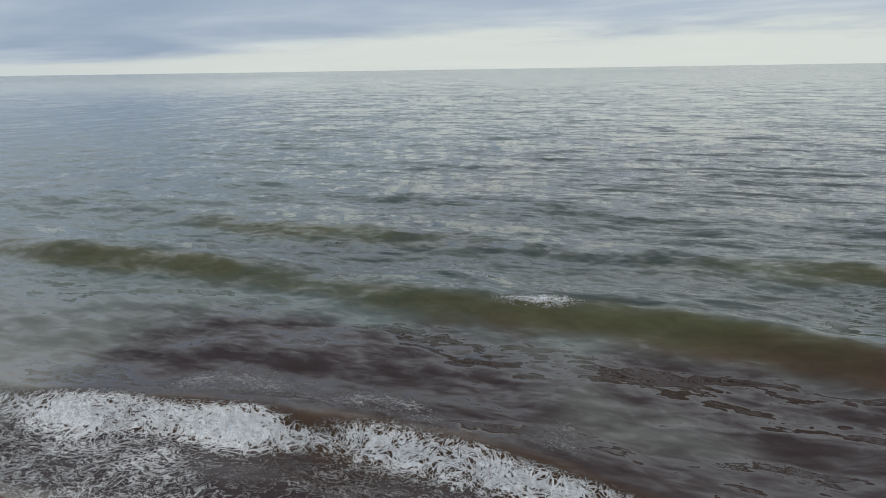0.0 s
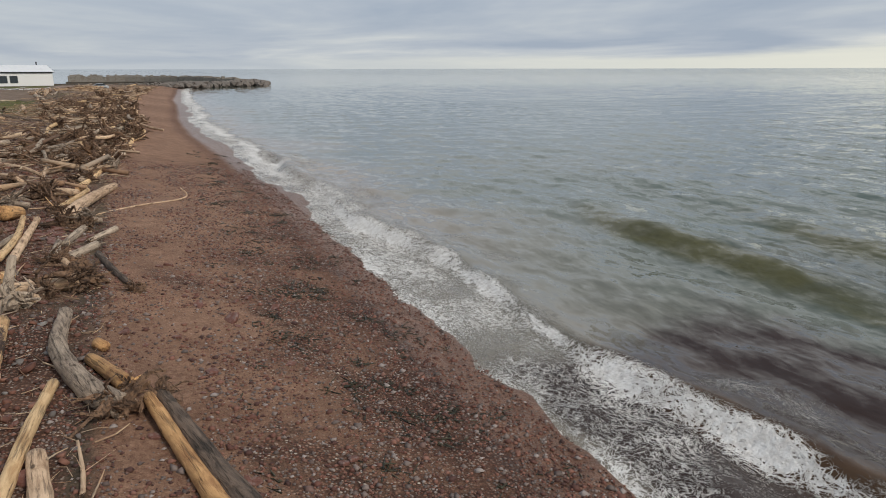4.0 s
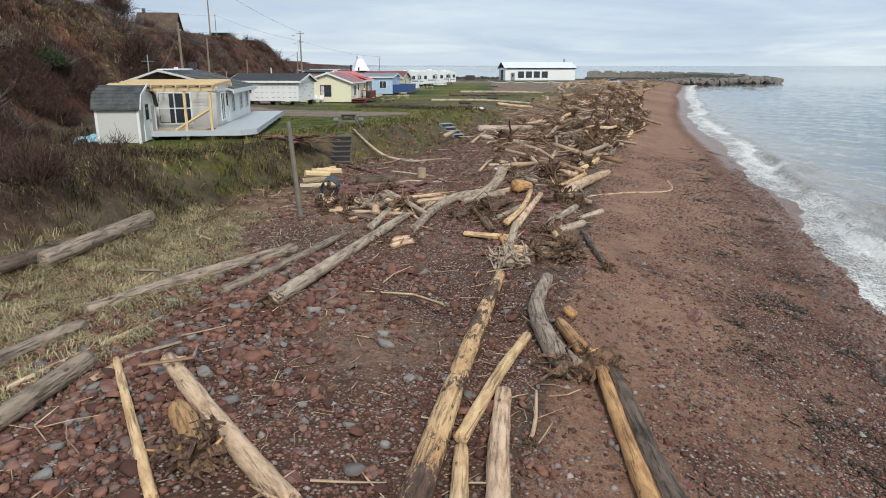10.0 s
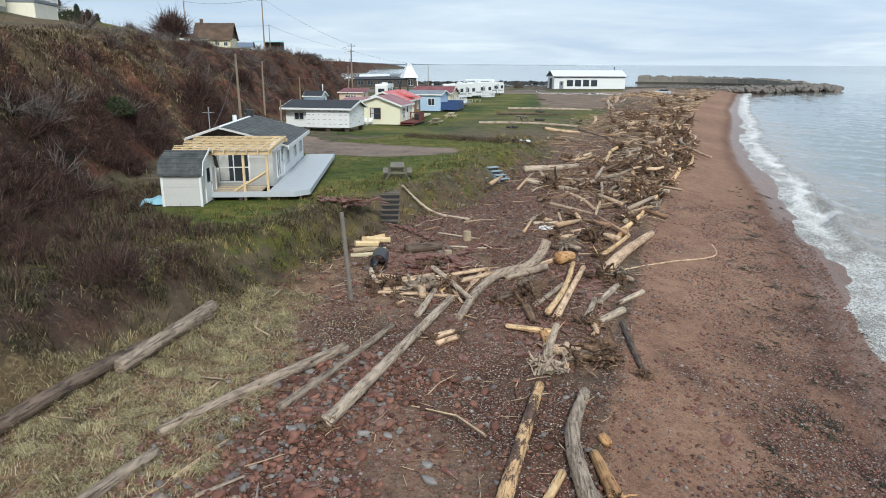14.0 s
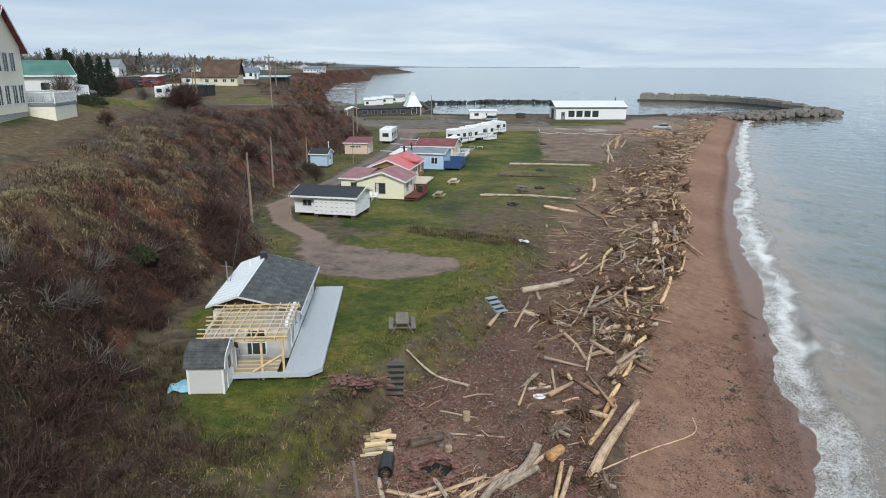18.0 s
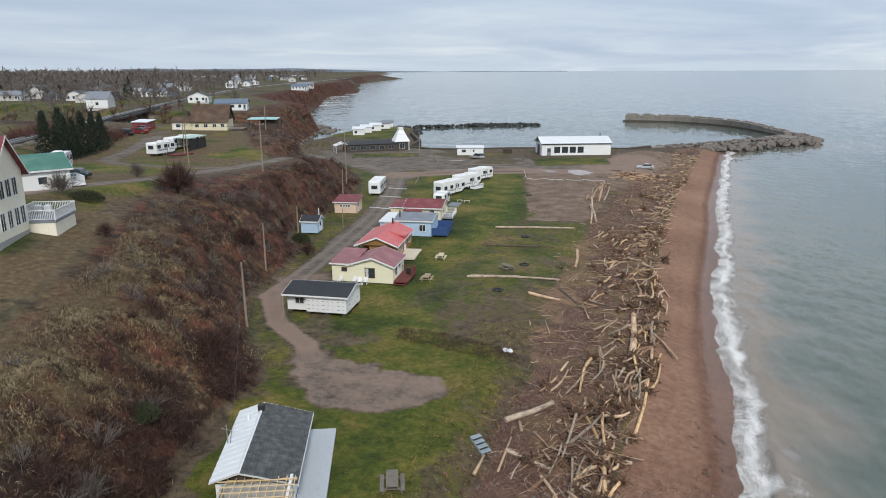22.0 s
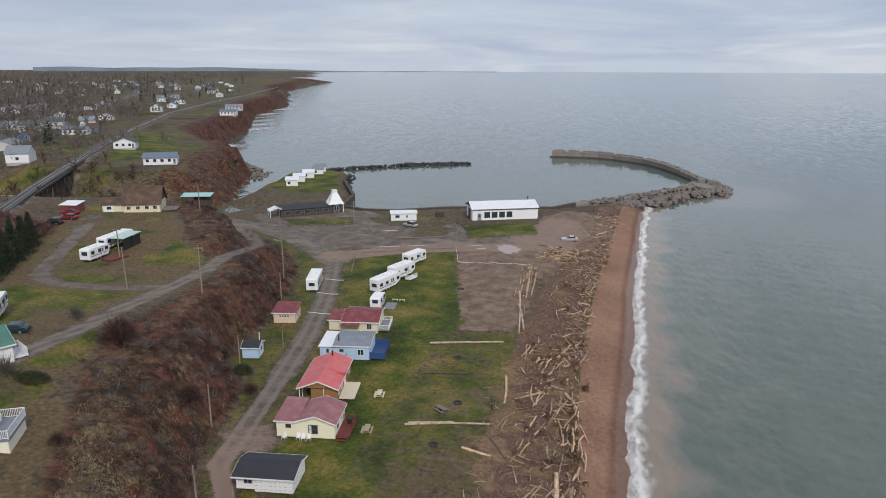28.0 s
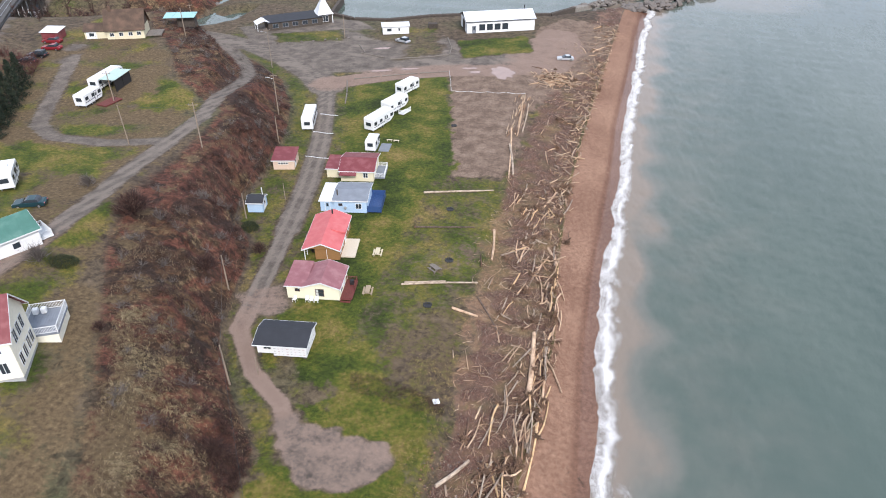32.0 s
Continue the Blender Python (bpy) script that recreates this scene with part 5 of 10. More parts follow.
part("barbecue", soft_box(8.6, 9.2, 3.4, 3.9, 0.42, 1.2, 0.1, 2), M_BLACK, w2)
part("foundation", box(0.1, 7.7, 0.1, 5.3, -0.2, 0.099), M_DARKWOOD, w2)


def plastic_chair(m):
    th = thing("plastic_chair", "white plastic garden chair standing by the cottage wall", "chair", m, "garden chairs by the yellow cottage")
    part("seat", soft_box(-0.25, 0.25, -0.25, 0.25, 0.38, 0.42, 0.02), M_PLASTIC, th)
    part("backrest", prism([(0.22, 0.42), (0.32, 0.85), (0.36, 0.85), (0.26, 0.42)], "x", -0.24, 0.24), M_PLASTIC, th)
    for x in (-0.22, 0.22):
        part("armrest", box(x - 0.03, x + 0.03, -0.22, 0.26, 0.6, 0.63), M_PLASTIC, th)
        for y in (-0.22, 0.2):
            part("leg", rod((x, y, 0.6 if y < 0 else 0.38), (x * 1.12, y * 1.1, 0), 0.025, 5), M_PLASTIC, th)
    return th


ch = plastic_chair(at_ground(-36.6, 71.6, 8, 0.01))
for x, y, a in ((-38.4, 71.2, -10), (-35.9, 71.6, 15), (-35.2, 71.75, 5)):
    copy_thing(ch, at_ground(x, y, a, 0.01))

w3 = thing("red_roof_cottage", "brown cottage with a coral red metal roof, carport and cream deck", "cottage", pose(-41.1, 81.3, 2.6, 0, 0, 10))
walls(w3, 1.7, 5.6, 0.3, 10.2, 0.1, 2.25, M_BROWN)
walls(w3, 0.0, 1.699, 3.2, 10.2, 0.1, 2.2, M_BROWN)
gable_roof(w3, 0, 5.6, 0, 10.2, 2.25, 3.35, M_REDROOF, M_BROWN, "y", 0.3, ridge=2.9, trim=M_WHITE)
for v in (0.15, 1.6):
    part("carport_post", box(0, 0.12, v, v + 0.12, 0, 2.2), M_WHITE, w3)
part("dormer", prism([(3.6, 2.9), (5.95, 2.5), (5.95, 2.66), (3.6, 3.25)], "y", 4.4, 6.6), M_REDROOF, w3)
for v in (1.4, 3.3, 8.4):
    window(w3, "r", 5.6, v, 0.85, 0.9, 1.0, M_WHITE, (2, 1))
door(w3, "r", 5.6, 5.4, 0.3, 0.9, 1.8)
part("downpipe", rod((3.6, 0.24, 0.3), (3.6, 0.24, 2.6), 0.05, 6), M_WHITE, w3)
deck(w3, 5.63, 7.9, 1.0, 6.2, 0.35, M_CREAMDECK, drop=0.45)
part("chimney", rod((3.0, 9.0, 3.0), (3.0, 9.0, 4.2), 0.13, 8), M_BLACK, w3)
part("freezer", soft_box(0.6, 1.4, 2.2, 2.9, 0.0, 1.1, 0.05), M_BLACK, w3)
part("foundation", box(0.1, 5.5, 3.3, 10.1, -0.2, 0.099), M_DARKWOOD, w3)

w4 = thing("blue_cottage", "pale blue cottage with grey roof and a navy deck", "cottage", pose(-44.3, 95.9, 2.6, 0, 0, 10))
walls(w4, 0, 2.5, 0.3, 6.3, 0.1, 2.15, M_BLUE)
walls(w4, 2.501, 8.3, 0, 6.4, 0.1, 2.5, M_BLUE)
shed_roof(w4, 0, 2.3, 0.3, 6.3, 2.18, 2.35, M_WHITEROOF, 0.2, trim=M_WHITE)
gable_roof(w4, 2.5, 8.3, 0, 6.4, 2.5, 2.95, M_GREYROOF, M_BLUE, "x", 0.25, trim=M_WHITE)
window(w4, "f", 0, 6.9, 0.95, 0.95, 0.95, M_WHITE, (2, 1))
window(w4, "f", 0, 3.7, 1.5, 0.55, 0.35, M_BROWNTRIM)
door(w4, "f", 0.3, 1.3, 0.2, 0.8, 1.75, M_BLUE)
part("satellite_dish", rod((4.6, -0.15, 1.15), (4.6, -0.4, 1.25), 0.22, 10, 0.26), M_METAL, w4)
part("chimney", rod((3.0, 1.4, 2.6), (3.0, 1.4, 3.9), 0.12, 8), M_DARKWOOD, w4)
deck(w4, 8.33, 10.9, 0.0, 6.0, 0.5, M_NAVY, drop=0.6)
for a, b, c, d in ((8.35, 10.88, 0.02, 0.07), (10.83, 10.88, 0.08, 5.9), (8.35, 10.88, 5.91, 5.96)):
    part("deck_screen", box(a, b, c, d, 0.5, 1.45), M_NAVY, w4)
part("foundation", box(0.1, 8.2, 0.35, 6.2, -0.2, 0.099), M_DARKWOOD, w4)

w5 = thing("maroon_roof_cottage", "cream cottage with a dark maroon roof and a white deck", "cottage", pose(-47.6, 106.6, 2.6, 0, 0, 10))
walls(w5, 2.9, 9.2, 0.5, 8.0, 0.1, 2.3, M_CREAM)
walls(w5, 0, 2.899, 1.8, 6.5, 0.1, 2.0, M_CREAM)
gable_roof(w5, 2.9, 9.2, 0.5, 8.0, 2.3, 3.2, M_MAROON, M_CREAM, "x", 0.35, trim=M_WHITE)
shed_roof(w5, 0, 2.6, 1.8, 6.5, 2.0, 2.4, M_MAROON, 0.25, trim=M_WHITE)
shed_roof(w5, 3.0, 6.0, -0.7, 0.4, 1.9, 2.15, M_MAROON, 0.1)
window(w5, "f", 0.5, 7.7, 0.9, 0.8, 0.95, M_WHITE, (2, 1))
window(w5, "r", 9.2, 3.5, 0.8, 1.0, 1.0, M_WHITE, (2, 1))
deck(w5, 9.23, 11.2, 1.5, 6.5, 0.45, M_GREYROOF, drop=0.5)
railing(w5, [(9.3, 1.55), (11.1, 1.55), (11.1, 6.4), (9.3, 6.4)], 0.45, M_WHITE, 0.8)
part("foundation", box(0.1, 9.1, 1.9, 6.4, -0.2, 0.099), M_DARKWOOD, w5)
part("foundation", box(3.0, 9.1, 0.6, 7.9, -0.2, 0.098), M_DARKWOOD, w5)

w6 = thing("roadside_shed", "peach-coloured shed with a maroon sloping roof beside the road", "shed", pose(-59.4, 109.0, 2.7, 0, 0, 13))
walls(w6, 0, 4.1, 0, 4.6, 0, 2.0, M_PINK)
shed_roof(w6, 0, 4.1, 0, 4.6, 2.0, 2.5, M_MAROON, 0.3, trim=M_WHITE)
for k in range(4):
    window(w6, "f", 0, 1.25 + 0.5 * k, 1.2, 0.38, 0.3, M_WHITE)
door(w6, "r", 4.1, 1.4, 0.05, 0.9, 1.8)
for x, s in ((0, 1), (4.0, 1)):
    part("gable", prism([(0, 2.0), (4.6, 2.0), (4.6, 2.48)], "x", x, x + 0.1), M_PINK, w6)

w7 = thing("blue_shed", "small pale blue shed with a black roof under the bluff", "shed", pose(-56.6, 92.6, 2.85, 0, 0, 12))
walls(w7, 0, 2.7, 0, 3.0, 0, 1.9, M_BLUE)
gable_roof(w7, 0, 2.7, 0, 3.0, 1.9, 2.55, M_BLACKROOF, M_BLUE, "x", 0.2, trim=M_WHITE)
door(w7, "r", 2.7, 1.5, 0.05, 1.0, 1.75)
part("chimney", rod((2.2, 2.6, 2.2), (2.2, 2.6, 3.6), 0.08, 6), M_WHITE, w7)


# ---- trailers and cars ----
M_RV = material("white_trailer_shell", (0.76, 0.77, 0.77), 0.35, vary=0.06, alt=(0.66, 0.67, 0.67))
M_DECAL = material("grey_trailer_stripe", (0.16, 0.17, 0.2), 0.4, vary=0.1)


def trailer(m, w, l, h, label, nose=0.0, stripe=None, group="holiday trailers", motor=False):
    """A travel trailer: shell with rounded edges, stripe, windows, door, roof units and wheels. It runs along y, front at +y."""
    th = thing("motorhome" if motor else "travel_trailer", label, "motorhome" if motor else "trailer", m, group)
    pts = [(0, 0.5), (l - nose, 0.5), (l, 1.2 if nose else 0.5), (l, h - 0.5), (l - 0.35, h - 0.05), (0.2, h), (0, h - 0.2)]
    bm = prism(pts, "x", 0, w)
    bmesh.ops.bevel(bm, geom=bm.edges[:], offset=0.06, segments=2, affect="EDGES", profile=0.6)
    part("shell", bm, M_RV, th)
    for x in (-0.012, w):
        part("stripe", box(x, x + 0.012, 0.3, l - max(nose, 0.3) - 0.1, 1.05, 1.2), stripe or M_DECAL, th)
        part("stripe", box(x, x + 0.012, 0.9, l * 0.6, 1.3, 1.36), stripe or M_DECAL, th)
    for k in range(max(2, int(l / 2))):
        v = 0.9 + k * (l - 1.8) / max(1, int(l / 2) - 1)
        window(th, "r", w, v, 1.6, 0.8, 0.55, M_BLACK)
        window(th, "l", 0, v, 1.6, 0.8, 0.55, M_BLACK)
    window(th, "f", 0, w / 2, 1.5, w * 0.45, 0.6, M_BLACK)
    door(th, "r", w, l * 0.5 + 0.75, 0.6, 0.62, 1.75, M_RV, M_DECAL)
    part("roof_unit", soft_box(w * 0.3, w * 0.7, l * 0.45, l * 0.45 + 0.9, h - 0.02, h + 0.26, 0.06), M_RV, th)
    part("roof_vent", soft_box(w * 0.38, w * 0.62, l * 0.2, l * 0.2 + 0.4, h - 0.02, h + 0.12, 0.03), M_RV, th)
    part("roof_vent", soft_box(w * 0.38, w * 0.62, l * 0.75, l * 0.75 + 0.4, h - 0.05, h + 0.1, 0.03), M_RV, th)
    for x in (0.12, w - 0.12):
        for v in ((l * 0.36, l * 0.36 + 0.85) if not motor else (l * 0.2, l * 0.8)):
            wheel = part("wheel", rod((x - 0.1, v, 0.34), (x + 0.1, v, 0.34), 0.34, 12), M_TYRE, th)
            part("rim", rod((x - 0.11, v, 0.34), (x + 0.11, v, 0.34), 0.19, 10), M_METAL, wheel)
    part("chassis", box(0.3, w - 0.3, 0.3, l - 0.4, 0.36, 0.499), M_BLACK, th)
    for x in (0.35, w - 0.35):
        part("jack", box(x - 0.05, x + 0.05, 0.4, 0.5, 0.0, 0.36), M_METAL, th)
    return th


trailer(at_ground(-48.0, 130.6, -17, 0.02), 2.5, 8.0, 3.15, "long white fifth-wheel trailer with grey stripes on the lawn", 1.6)
trailer(at_ground(-47.2, 140.2, -19, 0.02), 2.5, 7.4, 3.15, "white fifth-wheel trailer with a small porch on the lawn", 1.4)
trailer(at_ground(-47.4, 152.2, -20, 0.02), 2.4, 6.8, 2.95, "white motorhome with dark windows parked on the lawn", 0.0, motor=True)
trailer(at_ground(-44.3, 120.4, 6, 0.02), 2.2, 4.6, 2.5, "small white caravan beside a grey platform", 0.5)
trailer(at_ground(-61.2, 127.2, 16, 0.02), 2.5, 8.6, 3.0, "white trailer with a dark rear window standing on the gravel road", 0.3)
trailer(at_ground(-86.5, 73.0, 35, 0.02), 2.4, 6.2, 2.8, "white trailer parked on the bluff near the green-roofed garage", 0.5)
trailer(at_ground(-101.6, 109.4, 3, 0.02), 2.4, 6.0, 2.7, "white trailer on the grassy knoll beside a red deck", 0.4)
trailer(at_ground(-104.3, 117.5, 4, 0.02), 2.4, 9.5, 2.7, "white trailer on the knoll next to a sun shelter", 0.4)
pf = thing("platform", "grey wooden platform beside the small caravan", "platform", at_ground(-41.9, 121.5, 6))
deck(pf, 0, 2.2, 0, 3.6, 0.22, M_GREYROOF, drop=0.3)
for k in range(2):
    tb = thing("bench", "low pale bench at the end of the platform", "bench", at_ground(-41.6 + 1.5 * k, 126.4, 6), "benches at the platform")
    part("seat", box(0, 1.2, 0, 0.4, 0.4, 0.45), M_PALEWOOD, tb)
    for x in (0.1, 1.05):
        part("leg", box(x, x + 0.06, 0.05, 0.35, -0.02, 0.4), M_PALEWOOD, tb)
pb = thing("porch", "white railed trailer porch", "porch", at_ground(-43.2, 140.7, -19))
deck(pb, 0, 1.4, 0, 3.0, 0.5, M_WHITE, drop=0.6)
railing(pb, [(0.05, 0.05), (1.35, 0.05), (1.35, 2.95)], 0.5, M_WHITE, 0.8)
sh = thing("sun_shelter", "dark-sided shelter with a pale green roof between the trailers", "shelter", at_ground(-101.7, 118.4, 4))
shed_roof(sh, 0, 3.2, 0, 6.0, 2.6, 2.75, material("pale_green_roof", (0.42, 0.55, 0.50), 0.5, vary=0.1), 0.2)
for x in (0.05, 3.05):
    for y in (0.1, 3.0, 5.8):
        part("post", box(x, x + 0.1, y, y + 0.1, -0.2, 2.6), M_BLACK, sh)
part("screen", box(3.0, 3.04, 0.1, 5.8, 0, 2.4), M_BLACK, sh)
rd = thing("deck", "red-stained deck between the trailers", "deck", at_ground(-98.4, 111.5, -10))
deck(rd, 0, 2.6, 0, 4.5, 0.35, M_REDWOOD, drop=0.5)


def car(m, paint, label, suv=False):
    th = thing("car", label, "car", m, "parked cars")
    l, w, h = (4.5, 1.8, 1.65) if suv else (4.6, 1.78, 1.42)
    lower = [(0.05, 0.3), (l - 0.05, 0.3), (l, 0.55), (l - 0.1, 0.78), (l - 1.2, 0.92), (0.25, 0.95), (0, 0.7)]
    bm = prism(lower, "x", 0, w)
    bmesh.ops.bevel(bm, geom=bm.edges[:], offset=0.05, segments=2, affect="EDGES", profile=0.6)
    part("body", bm, paint, th)
    cabin = [(0.35 if suv else 0.7, 0.9), (l - 1.25, 0.9), (l - 2.0, h - 0.06), (l - 2.3, h), (1.2 if not suv else 0.75, h), (0.9 if not suv else 0.45, h - 0.1)]
    bm = prism(cabin, "x", 0.1, w - 0.1)
    bmesh.ops.bevel(bm, geom=bm.edges[:], offset=0.06, segments=2, affect="EDGES", profile=0.6)
    part("greenhouse", bm, M_GLASS, th)
    part("roof_panel", soft_box(0.14, w - 0.14, cabin[4][0] + 0.05, l - 2.25, h - 0.05, h + 0.015, 0.02), paint, th)
    for x in (0.1, w - 0.1):
        for y in (0.85, l - 0.85):
            wheel = part("wheel", rod((x - 0.11, y, 0.31), (x + 0.11, y, 0.31), 0.31, 12), M_TYRE, th)
            part("rim", rod((x - 0.12, y, 0.31), (x + 0.12, y, 0.31), 0.19, 10), M_METAL, wheel)
    for x in (0.12, w - 0.42):
        part("headlight", soft_box(x, x + 0.3, l - 0.06, l + 0.005, 0.58, 0.72, 0.02), M_PLASTIC, th)
        part("tail_light", soft_box(x, x + 0.3, -0.01, 0.06, 0.66, 0.8, 0.02), M_REDROOF, th)
    return th


P_SILVER, P_RED, P_DARK, P_TEAL = (material(n, c, 0.3, 0.4, vary=0.04) for n, c in (("silver_car_paint", (0.5, 0.52, 0.54)), ("red_car_paint", (0.28, 0.03, 0.04)), ("black_car_paint", (0.02, 0.022, 0.026)), ("dark_teal_car_paint", (0.02, 0.06, 0.075))))
car(at_ground(-55.6, 190.9, 65, 0.0), P_SILVER, "silver sport utility car on the gravel car park", True)
car(at_ground(-6.9, 188.4, 100, 0.0), P_SILVER, "silver saloon car parked near the driftwood heap")
car(at_ground(-125.4, 126.8, 95, 0.0), P_DARK, "black saloon car on the grassy drive")
car(at_ground(-125.8, 130.9, 100, 0.0), P_DARK, "dark car parked on the drive between others", True)
car(at_ground(-126.0, 136.0, 98, 0.0), P_RED, "red car parked by the small shed")
car(at_ground(-129.0, 140.0, 98, 0.0), P_RED, "dark red car at the end of the drive")
car(at_ground(-76.2, 70.6, 112, 0.0), P_TEAL, "dark teal car beside the green-roofed garage")


# ---- driftwood ----
def wood_material(name, pale, dark, streak=0.5, patch=None):
    """Bare or barked wood whose grain runs along the object's x axis."""
    m = bpy.data.materials.new(name)
    m.use_nodes = True
    t = m.node_tree
    b = t.nodes["Principled BSDF"]
    o = t.nodes.new("ShaderNodeTexCoord").outputs["Object"]
    grain = n_noise(t, n_scale(t, o, (0.26, 1, 1)), 11, 7, 0.68, 0.5)
    broad = n_noise(t, o, 1.3, 4)
    f = n_math(t, "ADD", n_math(t, "MULTIPLY", grain, 0.6), n_math(t, "MULTIPLY", broad, 0.4))
    c = n_mix(t, n_step(t, f, 0.33, 0.60), dark, pale)
    info = t.nodes.new("ShaderNodeObjectInfo")
    c = n_mix(t, 1.0, c, n_ramp(t, info.outputs["Random"], [(0.0, 0.82), (1.0, 1.22)]), "MULTIPLY")
    knot = n_voronoi(t, n_scale(t, o, (0.55, 1, 1)), 4.2)
    c = n_mix(t, n_math(t, "MULTIPLY", n_math(t, "SUBTRACT", 1.0, n_step(t, knot, 0.07, 0.16)), 0.8), c, (0.05, 0.026, 0.013))
    crack = n_noise(t, n_scale(t, o, (0.06, 1, 1)), 22, 3, 0.6)
    c = n_mix(t, n_math(t, "MULTIPLY", n_math(t, "SUBTRACT", 1.0, n_step(t, crack, 0.36, 0.42)), 0.5), c, (0.04, 0.026, 0.018))
    if patch:
        bark = n_math(t, "ADD", n_math(t, "MULTIPLY", n_noise(t, n_scale(t, o, (0.5, 1, 1)), 2.0, 3), 0.55), n_math(t, "MULTIPLY", n_noise(t, n_scale(t, o, (0.45, 1, 1)), 15, 6, 0.75, 0.6), 0.45))
        c = n_mix(t, n_step(t, bark, 0.48, 0.535), c, n_ramp(t, grain, [(0.35, tuple(0.5 * q for q in patch)), (0.65, tuple(1.6 * q for q in patch))]))
    t.links.new(c, b.inputs["Base Color"])
    b.inputs["Roughness"].default_value = 0.85
    relief = n_math(t, "ADD", grain, n_math(t, "MULTIPLY", n_step(t, crack, 0.36, 0.46), 0.7))
    t.links.new(n_bump(t, relief, min(1.0, streak * 1.5), 0.05), b.inputs["Normal"])
    return m


W_PALE = wood_material("peeled_pale_wood", (0.72, 0.50, 0.28), (0.44, 0.26, 0.12))
W_TAN = wood_material("tan_driftwood", (0.62, 0.44, 0.295), (0.26, 0.155, 0.09))
W_GREY = wood_material("silver_grey_driftwood", (0.47, 0.375, 0.285), (0.165, 0.12, 0.086))
W_DARKGREY = wood_material("dark_grey_driftwood", (0.36, 0.28, 0.212), (0.105, 0.076, 0.056), 0.7)
W_BARK = wood_material("dark_bark", (0.15, 0.105, 0.078), (0.020, 0.014, 0.010), 0.9)
W_PATCHY = wood_material("half_barked_log", (0.70, 0.46, 0.24), (0.40, 0.22, 0.10), 0.5, (0.085, 0.048, 0.033))
W_ROOT = wood_material("dark_roots", (0.20, 0.118, 0.070), (0.035, 0.019, 0.013), 0.8)
W_ORANGE = wood_material("split_orange_wood", (0.56, 0.32, 0.14), (0.24, 0.11, 0.045))


def bm_limb(bm, pts, r0, r1, seg=8, step=0.3, rough=0.06, rng=random):
    """A tapered, uneven limb along a smooth line through pts."""
    pts = [Vector(p) for p in pts]
    line = []
    for k in range(len(pts) - 1):
        p0, p1, p2, p3 = pts[max(k - 1, 0)], pts[k], pts[k + 1], pts[min(k + 2, len(pts) - 1)]
        n = max(1, round((p2 - p1).length / step))
        for j in range(n):
            s = j / n
            line.append(0.5 * (2 * p1 + (p2 - p0) * s + (2 * p0 - 5 * p1 + 4 * p2 - p3) * s * s + (3 * p1 - p0 - 3 * p2 + p3) * s ** 3))
    line.append(pts[-1])
    rings = []
    q = None
    for k, p in enumerate(line):
        d = line[min(k + 1, len(line) - 1)] - line[max(k - 1, 0)]
        q = d.to_track_quat("X", "Z")
        f = k / max(1, len(line) - 1)
        r = (r0 + (r1 - r0) * f) * (1 + rng.uniform(-rough, rough))
        rings.append([bm.verts.new(p + q @ Vector((0, r * math.cos(a) * (1 + rng.uniform(-rough, rough)), r * math.sin(a) * (1 + rng.uniform(-rough, rough))))) for a in [i * 6.2832 / seg for i in range(seg)]])
    for a, b in zip(rings, rings[1:]):
        for i in range(seg):
            bm.faces.new((a[i], a[(i + 1) % seg], b[(i + 1) % seg], b[i]))
    for ring, s in ((rings[0], 1), (rings[-1], -1)):
        c = bm.verts.new(sum((v.co for v in ring), Vector()) / seg + (line[1] - line[0]).normalized() * (-0.03 * s))
        for i in range(seg):
            bm.faces.new((c, ring[(i + 1) % seg], ring[i]) if s == 1 else (c, ring[i], ring[(i + 1) % seg]))


def bm_roots(bm, at, out, size, count, rng):
    """A torn root plate: crooked tapering roots that fan out from a point."""
    out = Vector(out).normalized()
    core = bmesh.ops.create_icosphere(bm, subdivisions=2, radius=size * 0.24, matrix=Matrix.Translation(Vector(at)))["verts"]
    for w in core:
        w.co += (w.co - Vector(at)) * rng.uniform(-0.5, 0.6)
    for k in range(count):
        side = Vector((rng.uniform(-1, 1), rng.uniform(-1, 1), rng.uniform(-0.7, 1))).normalized()
        d = (side - out * side.dot(out) * 0.7 + out * rng.uniform(-0.1, 0.45)).normalized()
        l = size * rng.uniform(0.3, 0.85) * (1.25 if rng.random() < 0.15 else 1)
        jit = lambda s: Vector((rng.uniform(-1, 1), rng.uniform(-1, 1), rng.uniform(-1, 0.6))) * l * s
        p = Vector(at) + d * 0.04 - out * rng.uniform(0, 0.25) * size
        q1 = p + d * l * 0.35 + jit(0.12)
        q2 = q1 + d * l * 0.3 + jit(0.3)
        r = size * (rng.uniform(0.06, 0.12) if k < 0.45 * count else rng.uniform(0.025, 0.05))
        bm_limb(bm, [p, q1, q2, q2 + d * l * 0.12 + jit(0.45)], r, r * 0.3, 5, max(0.08, l / 5), 0.2, rng)


LOG_LABELS = {"peeled_pale_wood": "peeled pale driftwood log lying on the beach", "tan_driftwood": "tan driftwood log lying on the pebbles", "silver_grey_driftwood": "weathered silver-grey driftwood log on the beach",
              "dark_grey_driftwood": "dark grey waterlogged driftwood log on the beach",
              "dark_roots": "dark reddish driftwood stump lying on the beach",
              "dark_bark": "dark barked driftwood log on the shore", "half_barked_log": "pale driftwood log with dark bark patches on the pebbles", "split_orange_wood": "freshly split orange driftwood log on the beach"}


